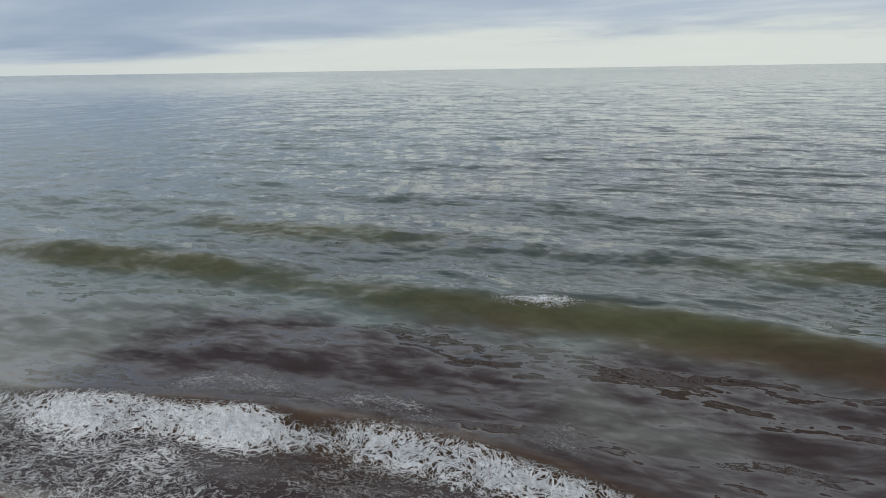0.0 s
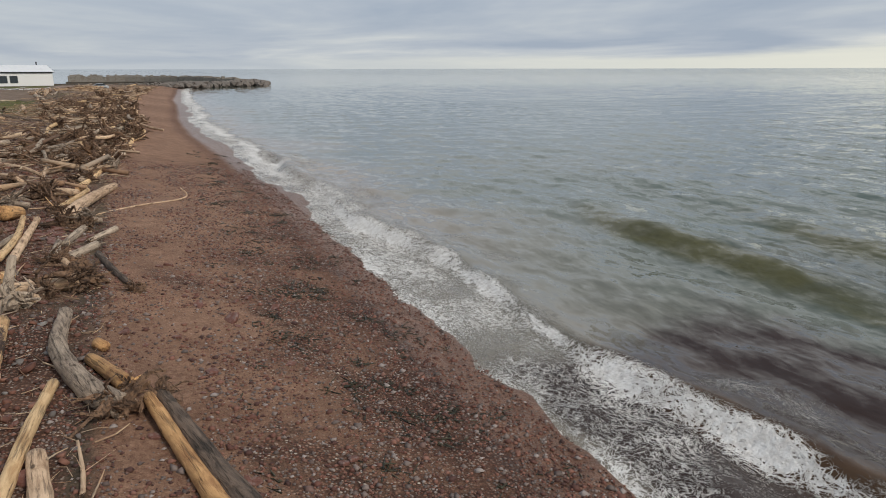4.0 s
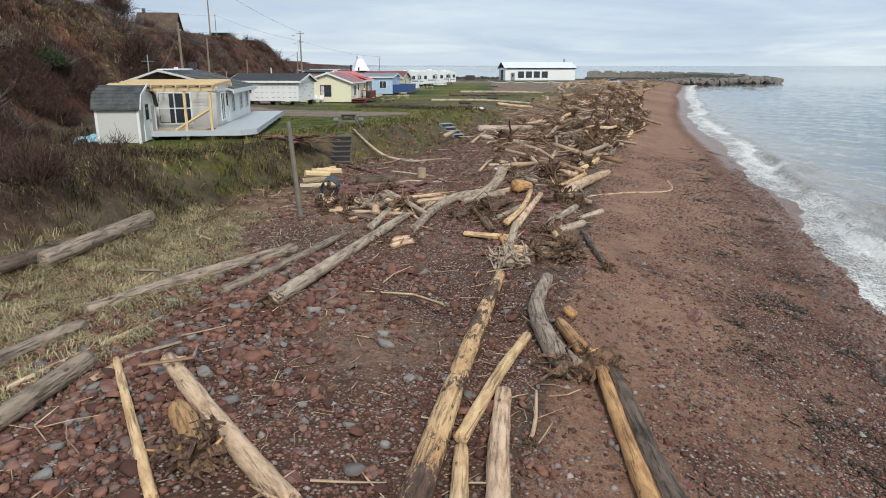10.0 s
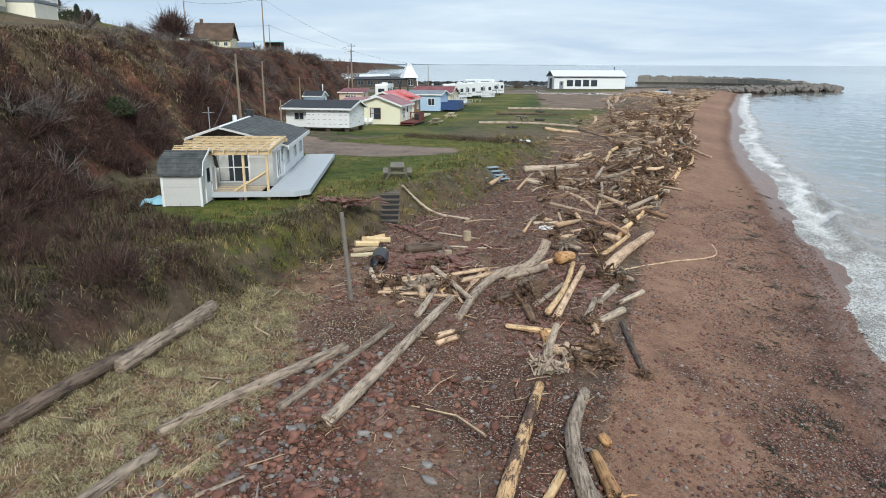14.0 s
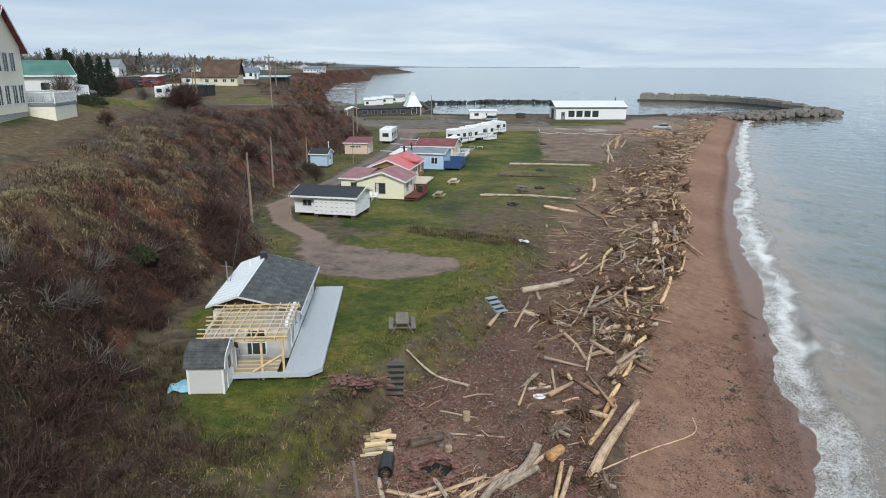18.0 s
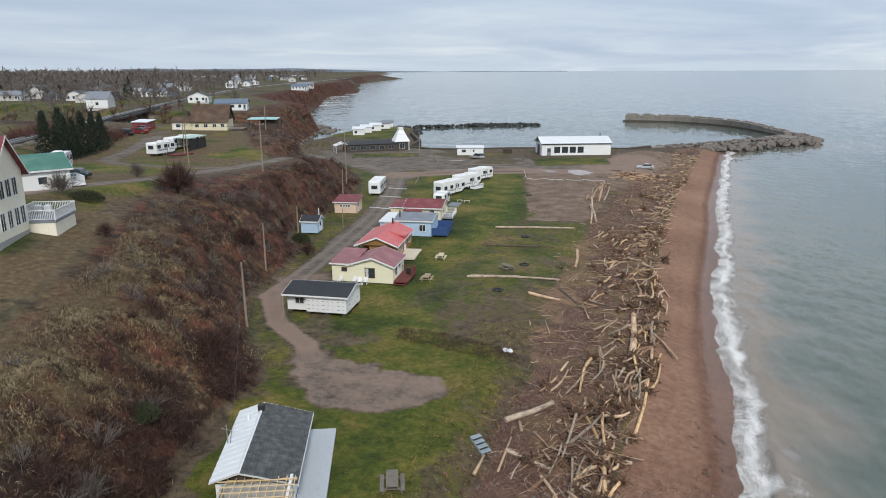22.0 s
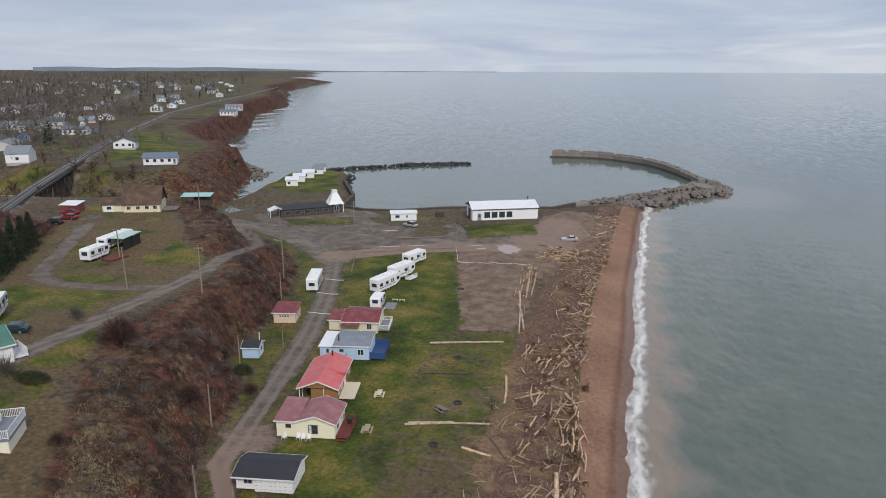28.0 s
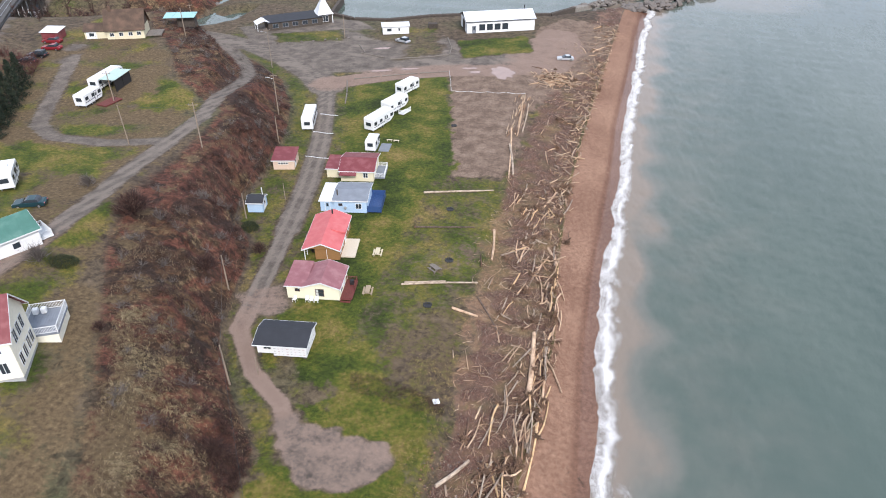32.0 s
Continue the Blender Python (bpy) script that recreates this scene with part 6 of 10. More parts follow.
def beach_log(pts, r0, r1, mat, roots=0.0, branches=0, seed=1, lift=0.0, label="", root_mat=None):
    """A log laid on the ground through plan points (x, y) or (x, y, extra height). roots: size of a root plate at its first point."""
    rng = random.Random(seed)
    world = [Vector((p[0], p[1], ground_z(p[0], p[1]) + (r0 + (r1 - r0) * k / (len(pts) - 1)) * 0.8 + lift + (p[2] if len(p) > 2 else 0))) for k, p in enumerate(pts)]
    axis = world[-1] - world[0]
    m = Matrix.Translation(world[0]) @ axis.to_track_quat("X", "Z").to_matrix().to_4x4()
    inv = m.inverted()
    local = [inv @ p for p in world]
    th = thing("driftwood_log", label or LOG_LABELS[mat.name], "driftwood", m, "driftwood on the beach")
    bm = bmesh.new()
    if len(local) == 2:
        bow = Vector((0, rng.uniform(-1, 1), rng.uniform(-0.3, 0.6))) * axis.length * 0.022
        local = [local[0], local[0].lerp(local[1], rng.uniform(0.35, 0.65)) + bow, local[1]]
    bm_limb(bm, local, r0, r1, 14, 0.2, 0.045, rng)
    part("trunk", bm, mat, th, smooth_it=True)
    for k in range(branches):
        s = rng.uniform(0.15, 0.9)
        p = local[0].lerp(local[-1], s) if len(local) == 2 else local[min(len(local) - 1, int(s * len(local)))]
        d = Vector((rng.uniform(-0.3, 1), rng.uniform(-1, 1), rng.uniform(-0.1, 0.8))).normalized()
        bm = bmesh.new()
        l = rng.uniform(0.1, 0.6)
        bm_limb(bm, [p, p + d * l * 0.6, p + d * l + Vector((0, 0, rng.uniform(-0.1, 0.1)))], r1 * 0.32, r1 * 0.1, 6, 0.15, 0.1, rng)
        part("branch_stub", bm, mat, th, smooth_it=True)
    if roots:
        bm = bmesh.new()
        bm_roots(bm, local[0], (-1, 0, 0), roots * 1.35, 44, rng)
        tagged(part("root_plate", bm, root_mat or W_ROOT, th), kind="stuff")
    return th


beach_log([(-2.89, 14.6), (-2.46, 9.55), (-2.05, 5.8)], 0.12, 0.185, W_PATCHY, seed=2)
beach_log([(-1.72, 11.3), (-1.96, 7.6)], 0.085, 0.1, W_PALE, seed=3, lift=0.03)
beach_log([(-1.69, 9.05), (-1.15, 6.1)], 0.12, 0.15, W_TAN, seed=4)
beach_log([(-1.9, 7.42), (-1.55, 5.9)], 0.095, 0.11, W_PALE, seed=5)
beach_log([(-0.71, 10.1), (-1.22, 10.9), (-1.78, 12.73), (-1.82, 14.6, 0.06)], 0.2, 0.13, W_DARKGREY, 0.55, 0, 6, label="curved grey driftwood trunk with a torn root plate")
beach_log([(-0.68, 10.87, 0.05), (-1.27, 12.26)], 0.15, 0.1, W_ORANGE, 0.25, 1, 7)
beach_log([(-0.2, 10.5, 0.1), (0.3, 8.6), (0.75, 7.0)], 0.1, 0.19, W_BARK, 0.35, 0, 8, label="split log with black bark and bright orange heartwood")
beach_log([(-0.38, 10.4, 0.1), (0.1, 8.5), (0.5, 6.95)], 0.09, 0.14, W_ORANGE, 0, 0, 9)
beach_log([(-1.2, 12.95), (-1.05, 12.75)], 0.11, 0.1, W_ORANGE, 0, 0, 10, label="short sawn driftwood block")
beach_log([(-1.12, 7.95), (-1.15, 8.6), (-1.27, 9.45)], 0.035, 0.02, W_TAN, 0.12, 4, 11, label="small forked branch with torn roots on the sand")
beach_log([(-7.39, 7.84), (-4.7, 5.25)], 0.055, 0.075, W_PALE, seed=12)
beach_log([(-6.64, 8.07), (-3.3, 5.65)], 0.125, 0.15, W_TAN, seed=13, branches=3)
beach_log([(-4.6, 5.85, 0.05), (-5.66, 6.97)], 0.2, 0.14, W_ORANGE, 0.5, 2, 14, label="orange-brown stump log with dark torn roots")
beach_log([(-6.45, 10.74, 0.05), (-6.6, 15.0), (-6.78, 19.3)], 0.15, 0.11, W_GREY, 0.32, 2, 15, label="long pale grey driftwood trunk with broken roots")
beach_log([(-9.29, 9.29), (-8.6, 11.9), (-7.94, 14.45)], 0.12, 0.15, W_DARKGREY, seed=16)
beach_log([(-7.71, 11.07), (-7.6, 13.6), (-7.49, 16.39)], 0.11, 0.085, W_DARKGREY, seed=17)
beach_log([(-11.8, 10.8), (-12.37, 14.85)], 0.2, 0.17, W_DARKGREY, seed=18, label="thick grey cut log on the grass edge")
beach_log([(-11.93, 7.6), (-12.0, 10.9), (-12.1, 14.4)], 0.17, 0.14, W_BARK, seed=19)
beach_log([(-8.66, 5.2), (-8.84, 8.73)], 0.14, 0.12, W_DARKGREY, seed=20)
beach_log([(-7.3, 4.6), (-7.67, 7.59)], 0.13, 0.15, W_DARKGREY, seed=21)
beach_log([(-8.15, 5.6), (-8.1, 7.8), (-8.0, 9.7)], 0.045, 0.025, W_TAN, 0.2, 3, 22)
beach_log([(-6.0, 17.8), (-6.2, 20.4), (-5.95, 22.2, 0.05), (-5.3, 23.3, 0.15), (-4.95, 24.1, 0.45), (-4.85, 24.5, 0.8)], 0.11, 0.19, W_DARKGREY, 0, 2, 23, label="large bent grey driftwood trunk raised at one end")
beach_log([(-2.63, 23.9, 0.05), (-1.45, 31.8)], 0.24, 0.15, W_TAN, 0.6, 1, 24, label="long tan driftwood trunk with dark root plate")
beach_log([(-0.57, 16.5), (-1.1, 18.2), (-1.5, 19.83)], 0.07, 0.09, W_BARK, 0.35, 2, 25)
beach_log([(-1.79, 21.54), (-1.17, 23.12)], 0.08, 0.1, W_GREY, 0.12, 0, 26)
beach_log([(-2.51, 24.9), (-0.64, 27.73), (0.9, 29.9), (1.35, 30.8, 0.1), (1.15, 31.6, 0.25)], 0.035, 0.03, W_TAN, 0.05, 1, 27, label="long thin curved branch lying on the open sand")
beach_log([(-3.14, 17.93), (-4.56, 17.8)], 0.1, 0.07, W_PALE, seed=28, lift=0.05)
beach_log([(-1.61, 16.73, 0.1), (-2.2, 16.9), (-3.3, 17.0)], 0.19, 0.12, W_TAN, 0.55, 1, 29, label="tan log with a big shaggy root ball")
beach_log([(-3.36, 19.04), (-3.45, 24.7)], 0.12, 0.09, W_TAN, 0.15, 3, 30, 0.06)
beach_log([(-3.63, 19.1, 0.05), (-3.85, 24.8)], 0.1, 0.08, W_PALE, 0, 3, 31, 0.1)
beach_log([(-2.89, 15.55), (-3.05, 16.2), (-2.95, 16.9, 0.8)], 0.16, 0.08, W_GREY, 0.6, 2, 32, label="bleached grey root stump standing on its spread roots", root_mat=W_GREY)
beach_log([(-2.5, 15.9), (-2.75, 17.4)], 0.09, 0.1, W_TAN, 0, 0, 33)
beach_log([(-5.72, 22.1), (-4.76, 24.12)], 0.13, 0.15, W_GREY, 0, 1, 34)
beach_log([(-4.37, 24.78, 0.1), (-4.1, 25.9)], 0.24, 0.2, W_ORANGE, 0, 0, 35, label="short thick log with an orange sawn end")
beach_log([(-5.53, 16.44), (-5.93, 15.8)], 0.09, 0.08, W_TAN, 0.25, 1, 36)
beach_log([(-9.54, 19.1), (-7.7, 21.6)], 0.07, 0.06, W_TAN, 0.3, 2, 37, 0.1)
beach_log([(-9.1, 18.6), (-6.6, 19.6)], 0.06, 0.05, W_TAN, 0.3, 2, 38, 0.05)
beach_log([(-8.78, 19.7), (-6.5, 22.4)], 0.06, 0.07, W_TAN, 0.4, 3, 39, 0.1)
beach_log([(-8.3, 21.5), (-6.1, 19.2)], 0.1, 0.07, W_GREY, 0.55, 2, 40, 0.2)
beach_log([(-9.8, 20.2), (-7.2, 20.4)], 0.09, 0.08, W_TAN, 0.3, 1, 41, 0.05)
beach_log([(-7.0, 20.6), (-5.8, 23.4)], 0.1, 0.08, W_TAN, 0.2, 2, 42, 0.1)
beach_log([(-4.5, 19.9), (-3.9, 18.4, 0.1)], 0.14, 0.1, W_ROOT, 0.5, 1, 43, label="dark root ball among the driftwood")
beach_log([(-2.03, 23.3), (-2.4, 21.2)], 0.12, 0.1, W_GREY, 0.45, 1, 44)
beach_log([(-2.2, 19.4), (-1.6, 20.9)], 0.13, 0.11, W_GREY, 0.1, 0, 45)
beach_log([(-10.08, 23.41), (-9.1, 24.6)], 0.19, 0.19, W_BARK, 0, 0, 46, label="dark squared log used as a bench")
beach_log([(-8.9, 25.2), (-6.6, 25.9)], 0.05, 0.04, W_GREY, 0, 1, 47)
beach_log([(-13.04, 29.9, 0.15), (-11.5, 29.9, 0.1), (-9.59, 29.74)], 0.05, 0.075, W_GREY, 0, 5, 48, label="long bleached branch leaning on the grass bank")
beach_log([(-3.1, 26.6), (-2.6, 29.4), (-2.4, 31.0)], 0.11, 0.09, W_PALE, 0.35, 2, 49)
beach_log([(-5.3, 28.6), (-3.4, 30.4)], 0.11, 0.09, W_TAN, 0.6, 2, 50)
beach_log([(-3.85, 29.2), (-3.0, 30.8)], 0.13, 0.1, W_ROOT, 0.75, 1, 51, label="wide dark root plate lying on the sand")
# the tangle round the fire pit and the pieces strewn below it
beach_log([(-5.87, 22.36), (-4.65, 25.16)], 0.11, 0.09, W_TAN, 0, 1, 200)
beach_log([(-2.59, 19.24), (-2.58, 21.53)], 0.13, 0.08, W_GREY, 0.35, 1, 201)
beach_log([(-2.22, 18.39), (-1.87, 20.43)], 0.05, 0.04, W_TAN, 0.1, 0, 202)
beach_log([(-2.38, 18.93), (-2.21, 20.43)], 0.045, 0.04, W_TAN, 0, 1, 203)
beach_log([(-4.3, 19.57), (-3.8, 22.49)], 0.09, 0.08, W_GREY, 0.3, 0, 204)
beach_log([(-5.47, 19.87), (-4.82, 21.71)], 0.12, 0.1, W_BARK, 0.3, 1, 205)
beach_log([(-4.95, 20.55), (-4.17, 22.72)], 0.13, 0.11, W_ROOT, 0.25, 1, 206, 0.12, "dark torn root ball lying on the sand")
beach_log([(-8.96, 18.95), (-7.65, 20.08)], 0.09, 0.08, W_TAN, 0, 1, 207)
beach_log([(-7.19, 17.5), (-7.52, 19.81)], 0.11, 0.09, W_GREY, 0, 0, 208)
beach_log([(-9.41, 19.37), (-10.32, 20.79)], 0.1, 0.09, W_GREY, 0, 0, 209)
beach_log([(-7.25, 20.52), (-6.4, 19.31)], 0.05, 0.04, W_TAN, 0, 0, 210)
beach_log([(-6.59, 20.18), (-6.54, 22.8)], 0.06, 0.05, W_TAN, 0, 1, 211)
beach_log([(-6.65, 21.01), (-6.69, 22.19)], 0.07, 0.05, W_TAN, 0, 0, 212)
beach_log([(-8.42, 18.57), (-7.84, 20.6)], 0.05, 0.04, W_PALE, 0, 0, 213)
beach_log([(-8.26, 20.79), (-7.15, 21.46)], 0.045, 0.03, W_TAN, 0, 1, 214)
beach_log([(-7.37, 19.91), (-6.95, 21.51)], 0.05, 0.04, W_PALE, 0, 1, 215)
beach_log([(-8.76, 19.98), (-7.52, 18.94)], 0.07, 0.05, W_GREY, 0, 1, 216)
beach_log([(-7.95, 20.88), (-7.16, 19.65)], 0.05, 0.03, W_TAN, 0.2, 2, 217)
beach_log([(-8.43, 18.61), (-7.32, 18.43)], 0.1, 0.08, W_BARK, 0.3, 0, 218)
beach_log([(-7.01, 30.7), (-6.72, 32.64)], 0.11, 0.1, W_GREY, 0.15, 0, 219)
beach_log([(-6.73, 30.75), (-5.75, 31.5)], 0.09, 0.08, W_GREY, 0, 1, 220)
beach_log([(-6.09, 33.58), (-5.44, 31.27)], 0.07, 0.06, W_TAN, 0.15, 0, 221)
beach_log([(-6.21, 30.32), (-5.5, 30.99)], 0.06, 0.05, W_GREY, 0, 0, 222)
beach_log([(-3.61, 29.1), (-4.42, 29.24)], 0.12, 0.07, W_ROOT, 0.6, 1, 223, 0.12, "dark torn root ball lying on the sand")
beach_log([(-2.6, 31.58), (-2.88, 29.42)], 0.13, 0.1, W_ORANGE, 0.2, 0, 224)
beach_log([(-2.06, 23.78), (-1.84, 24.1)], 0.1, 0.06, W_ROOT, 0.4, 0, 225, 0.12, "dark torn root ball lying on the sand")
beach_log([(-3.22, 33.91), (-2.53, 37.38)], 0.05, 0.04, W_TAN, 0, 0, 226)
beach_log([(-2.98, 33.68), (-2.32, 37.64)], 0.05, 0.04, W_PALE, 0, 0, 227)
beach_log([(-2.76, 33.69), (-2.05, 37.66)], 0.06, 0.05, W_TAN, 0, 0, 228)
beach_log([(-2.55, 33.71), (-1.75, 37.4)], 0.05, 0.04, W_GREY, 0.2, 0, 229)
beach_log([(-3.48, 17.9), (-3.14, 17.06)], 0.12, 0.11, W_ORANGE, 0.2, 0, 230)
beach_log([(-4.87, 30.27), (-4.23, 30.92)], 0.06, 0.05, W_TAN, 0, 0, 231)
beach_log([(-10.02, 26.82), (-8.24, 27.06)], 0.05, 0.03, W_GREY, 0, 1, 232)
beach_log([(-8.18, 18.05), (-7.88, 18.8)], 0.05, 0.04, W_TAN, 0.15, 1, 233)
beach_log([(-6.16, 16.08), (-5.79, 16.8)], 0.1, 0.07, W_TAN, 0.3, 1, 234)
def root_ball(x, y, size, mat, seed):
    rr = random.Random(seed)
    th = thing("root_ball", "dark tangled tree roots torn out and strewn among the driftwood", "driftwood", at_ground(x, y, rr.uniform(0, 360), 0.0), "root balls on the beach")
    bm = bmesh.new()
    tilt = (rr.uniform(-1, 1), rr.uniform(-1, 1), rr.uniform(0.1, 0.8))
    bm_roots(bm, (0, 0, size * 0.28), tilt, size, 36, rr)
    for v in bm.verts:
        v.co.z = max(v.co.z, -0.04)
    tagged(part("root_mass", bm, mat, th), kind="stuff")
    bm = bmesh.new()
    d = Vector(tilt).normalized() * -size * rr.uniform(0.5, 1.3)
    bm_limb(bm, [(0, 0, size * 0.28), Vector((d.x * 0.5, d.y * 0.5, size * 0.22)), Vector((d.x, d.y, size * 0.15))], size * 0.17, size * 0.12, 8, 0.2, 0.12, rr)
    part("stem", bm, rr.choice((W_TAN, W_GREY, W_DARKGREY)), th, smooth_it=True)


for k, (x, y, size) in enumerate(((-7.9, 19.6, 1.1), (-7.1, 20.3, 0.9), (-8.8, 19.2, 0.8), (-4.4, 20.6, 1.1), (-4.9, 21.6, 0.8), (-1.7, 17.0, 1.2), (-2.3, 16.3, 0.8), (-2.3, 19.2, 0.7), (-2.0, 24.0, 0.9), (-3.8, 29.4, 1.2), (-3.1, 27.4, 0.8), (-6.5, 31.2, 0.8), (-4.6, 27.2, 0.9),
                                  (-5.2, 33.0, 1.0), (-2.6, 33.6, 1.1), (-7.4, 36.0, 0.9), (-1.7, 37.5, 1.2), (-3.4, 39.4, 1.0), (-5.8, 41.0, 1.1), (-2.1, 42.6, 1.3), (-4.4, 44.8, 1.0), (-1.3, 46.5, 1.1), (-6.7, 47.0, 0.9), (-2.9, 49.3, 1.2), (-1.6, 53.0, 1.2), (-4.8, 54.0, 1.0), (-1.2, 57.5, 1.1), (-3.6, 60.0, 1.2), (-6.2, 58.0, 0.9), (-1.0, 64.5, 1.2), (-2.2, 70.0, 1.1), (-1.2, 76.0, 1.2), (-2.6, 84.0, 1.2), (-2.9, 92.0, 1.1))):
    root_ball(x, y, size * 0.85, W_ROOT if k % 4 else W_DARKGREY, 900 + k)
# long logs laid as edging and markers further up the beach
for k, (a, b, r, m) in enumerate((((-2.62, 60.9), (-3.41, 72.8), 0.36, W_TAN), ((-1.63, 71.0), (-0.86, 61.0), 0.2, W_TAN), ((-2.7, 67.2), (-1.12, 73.45), 0.16, W_PALE), ((-15.6, 75.0), (-11.7, 74.2), 0.2, W_TAN), ((-24.3, 78.6), (-13.2, 82.1), 0.17, W_GREY), ((-24.0, 79.2), (-18.0, 81.0), 0.14, W_GREY),
                                  ((-26.6, 94.8), (-16.7, 97.1), 0.16, W_BARK), ((-28.2, 106.7), (-15.8, 110.6), 0.2, W_GREY), ((-13.3, 97.3), (-12.2, 88.6), 0.22, W_TAN), ((-16.8, 139.3), (-13.85, 116.4), 0.2, W_TAN), ((-15.9, 131.0), (-13.2, 118.0), 0.25, W_GREY), ((-16.45, 154.5), (-15.0, 135.7), 0.22, W_TAN),
                                  ((-14.9, 154.0), (-14.2, 138.0), 0.18, W_GREY), ((-10.6, 44.9), (-7.8, 49.2), 0.24, W_GREY), ((-2.77, 31.5), (-2.1, 39.0), 0.12, W_PALE), ((-3.2, 33.6), (-2.6, 38.4), 0.14, W_TAN), ((-6.7, 39.1), (-4.6, 35.7), 0.12, W_TAN), ((-5.75, 49.4), (-3.84, 45.5), 0.15, W_PALE), ((-6.2, 106.9), (-4.3, 114.0), 0.2, W_TAN),
                                  ((-2.0, 90.0), (-3.8, 94.4), 0.28, W_TAN), ((-1.3, 47.0), (-0.9, 58.0), 0.15, W_PALE), ((-9.6, 41.0), (-6.2, 40.0), 0.17, W_GREY), ((-12.5, 78.5), (-8.0, 71.2), 0.13, W_BARK))):
    beach_log([a, ((a[0] + b[0]) / 2 + 0.15, (a[1] + b[1]) / 2), b], r, r * 0.75, m, 0.4 if k % 3 == 0 else 0, k % 3, 60 + k)


def base_log(seed, mat, length, r, roots, bend):
    """A log of unit plan along x, to be copied about."""
    rng = random.Random(seed)
    th = thing("driftwood_log", LOG_LABELS[mat.name] if not roots else "driftwood trunk with a tangled root plate among other logs", "driftwood", pose(0, 0, -40), "driftwood on the beach")
    bm = bmesh.new()
    bm_limb(bm, [(0, 0, 0), (length * 0.3, bend * 0.9, 0.03), (length * 0.62, bend * 0.6, -0.03), (length, -bend * 0.3, 0.04)], r, r * 0.62, 8, 0.4, 0.1, rng)
    part("trunk", bm, mat, th, smooth_it=True)
    for k in range(rng.randint(0, 2)):
        x = rng.uniform(0.3, 0.95) * length
        d = Vector((0.5, rng.uniform(-1, 1), rng.uniform(0, 0.8))).normalized() * rng.uniform(0.3, 0.9)
        bm = bmesh.new()
        bm_limb(bm, [(x, bend * 0.6, 0), Vector((x, bend * 0.6, 0)) + d], r * 0.35, r * 0.12, 5, 0.4, 0.1, rng)
        part("branch_stub", bm, mat, th, smooth_it=True)
    if roots:
        bm = bmesh.new()
        bm_roots(bm, (0, 0, 0), (-1, 0, 0.1), roots * 1.5, 40, rng)
        tagged(part("root_plate", bm, W_ROOT, th), kind="stuff")
    return th


bases = []
for k, mat in enumerate((W_TAN, W_PALE, W_GREY, W_TAN, W_TAN, W_TAN, W_ROOT, W_GREY, W_TAN, W_DARKGREY, W_TAN, W_TAN, W_PALE, W_GREY, W_TAN, W_GREY)):
    rng = random.Random(300 + k)
    bases.append(base_log(300 + k, mat, (1.7, 3.6, 5.4, 2.6, 7.2)[k % 5] * rng.uniform(0.85, 1.15), rng.uniform(0.09, 0.15) + 0.05 * (k % 5 == 4), (0, 0.6, 0.5, 0.85, 0, 0.7, 0.9)[k % 7], rng.uniform(-0.3, 0.3)))
rng = random.Random(77)
spots = []
# the flood left the logs in tangles along the upper edge of the sand
tangles = []
for k in range(34):
    y = 37 + 80 * (k + rng.random()) / 34
    tangles.append((float(SAND_EDGE(y)) + 0.2 - abs(rng.gauss(0, 0.30)) * (float(SAND_EDGE(y)) - float(BANK(y))), y))
while len(spots) < 235:
    u = rng.random()
    if u < 0.80:
        cx, cy = rng.choice(tangles)
        x, y = (rng.gauss(cx, 1.1), rng.gauss(cy, 1.6)) if rng.random() < 0.75 else (float(SAND_EDGE(cy)) - abs(rng.gauss(0, 3.4)), cy + rng.gauss(0, 3))
        xs, xb = float(SAND_EDGE(y)), float(BANK(y))
        if x < xb + 0.8 or x > xs + 0.9:
            continue
    elif u < 0.90:
        x, y = rng.gauss(-9.5, 2.2), rng.gauss(172.5, 2.8)
    else:
        y = rng.uniform(120, 226)
        x = float(SAND_EDGE(y)) - rng.uniform(-0.5, 7)
    if y < 35:
        continue
    spots.append((x, y, u))
for k, (x, y, u) in enumerate(spots):
    heading = rng.gauss(90, 12 if (k * 7) % 16 % 5 in (2, 4) or x > float(SAND_EDGE(y)) - 1.2 else 36) + (180 if rng.random() < 0.5 else 0)
    if 0.80 <= u < 0.90:
        heading = rng.uniform(0, 360)
    lift = 0.1 + rng.random() ** 2 * (0.75 if x > float(SAND_EDGE(y)) - 5 else 0.25)
    copy_thing(bases[(k * 7) % 16], pose(x, y, ground_z(x, y) + lift, 0, rng.gauss(0, 5) if lift > 0.25 else rng.gauss(0, 2), heading) @ Matrix.Scale(rng.uniform(0.5, 1.2), 4))
for b in bases:
    for o in [*b.children_recursive, b]:
        bpy.data.objects.remove(o)


# ---- sticks, stones and grass, built as one mesh each ----
def soup(name, verts, faces, mat, label, category, parent=None, smooth_it=False):
    """A mesh from numpy arrays: verts (n, 3), faces (m, 3 or 4)."""
    me = bpy.data.meshes.new(name)
    k = faces.shape[1]
    me.vertices.add(len(verts))
    me.vertices.foreach_set("co", np.ascontiguousarray(verts, np.float32).ravel())
    me.loops.add(faces.size)
    me.loops.foreach_set("vertex_index", np.ascontiguousarray(faces, np.int32).ravel())
    me.polygons.add(len(faces))
    me.polygons.foreach_set("loop_start", np.arange(0, faces.size, k, dtype=np.int32))
    if smooth_it:
        me.polygons.foreach_set("use_smooth", np.ones(len(faces), bool))
    me.update(calc_edges=True)
    me.materials.append(mat)
    ob = new(name, me)
    return tagged(ob, label, category, kind="stuff")


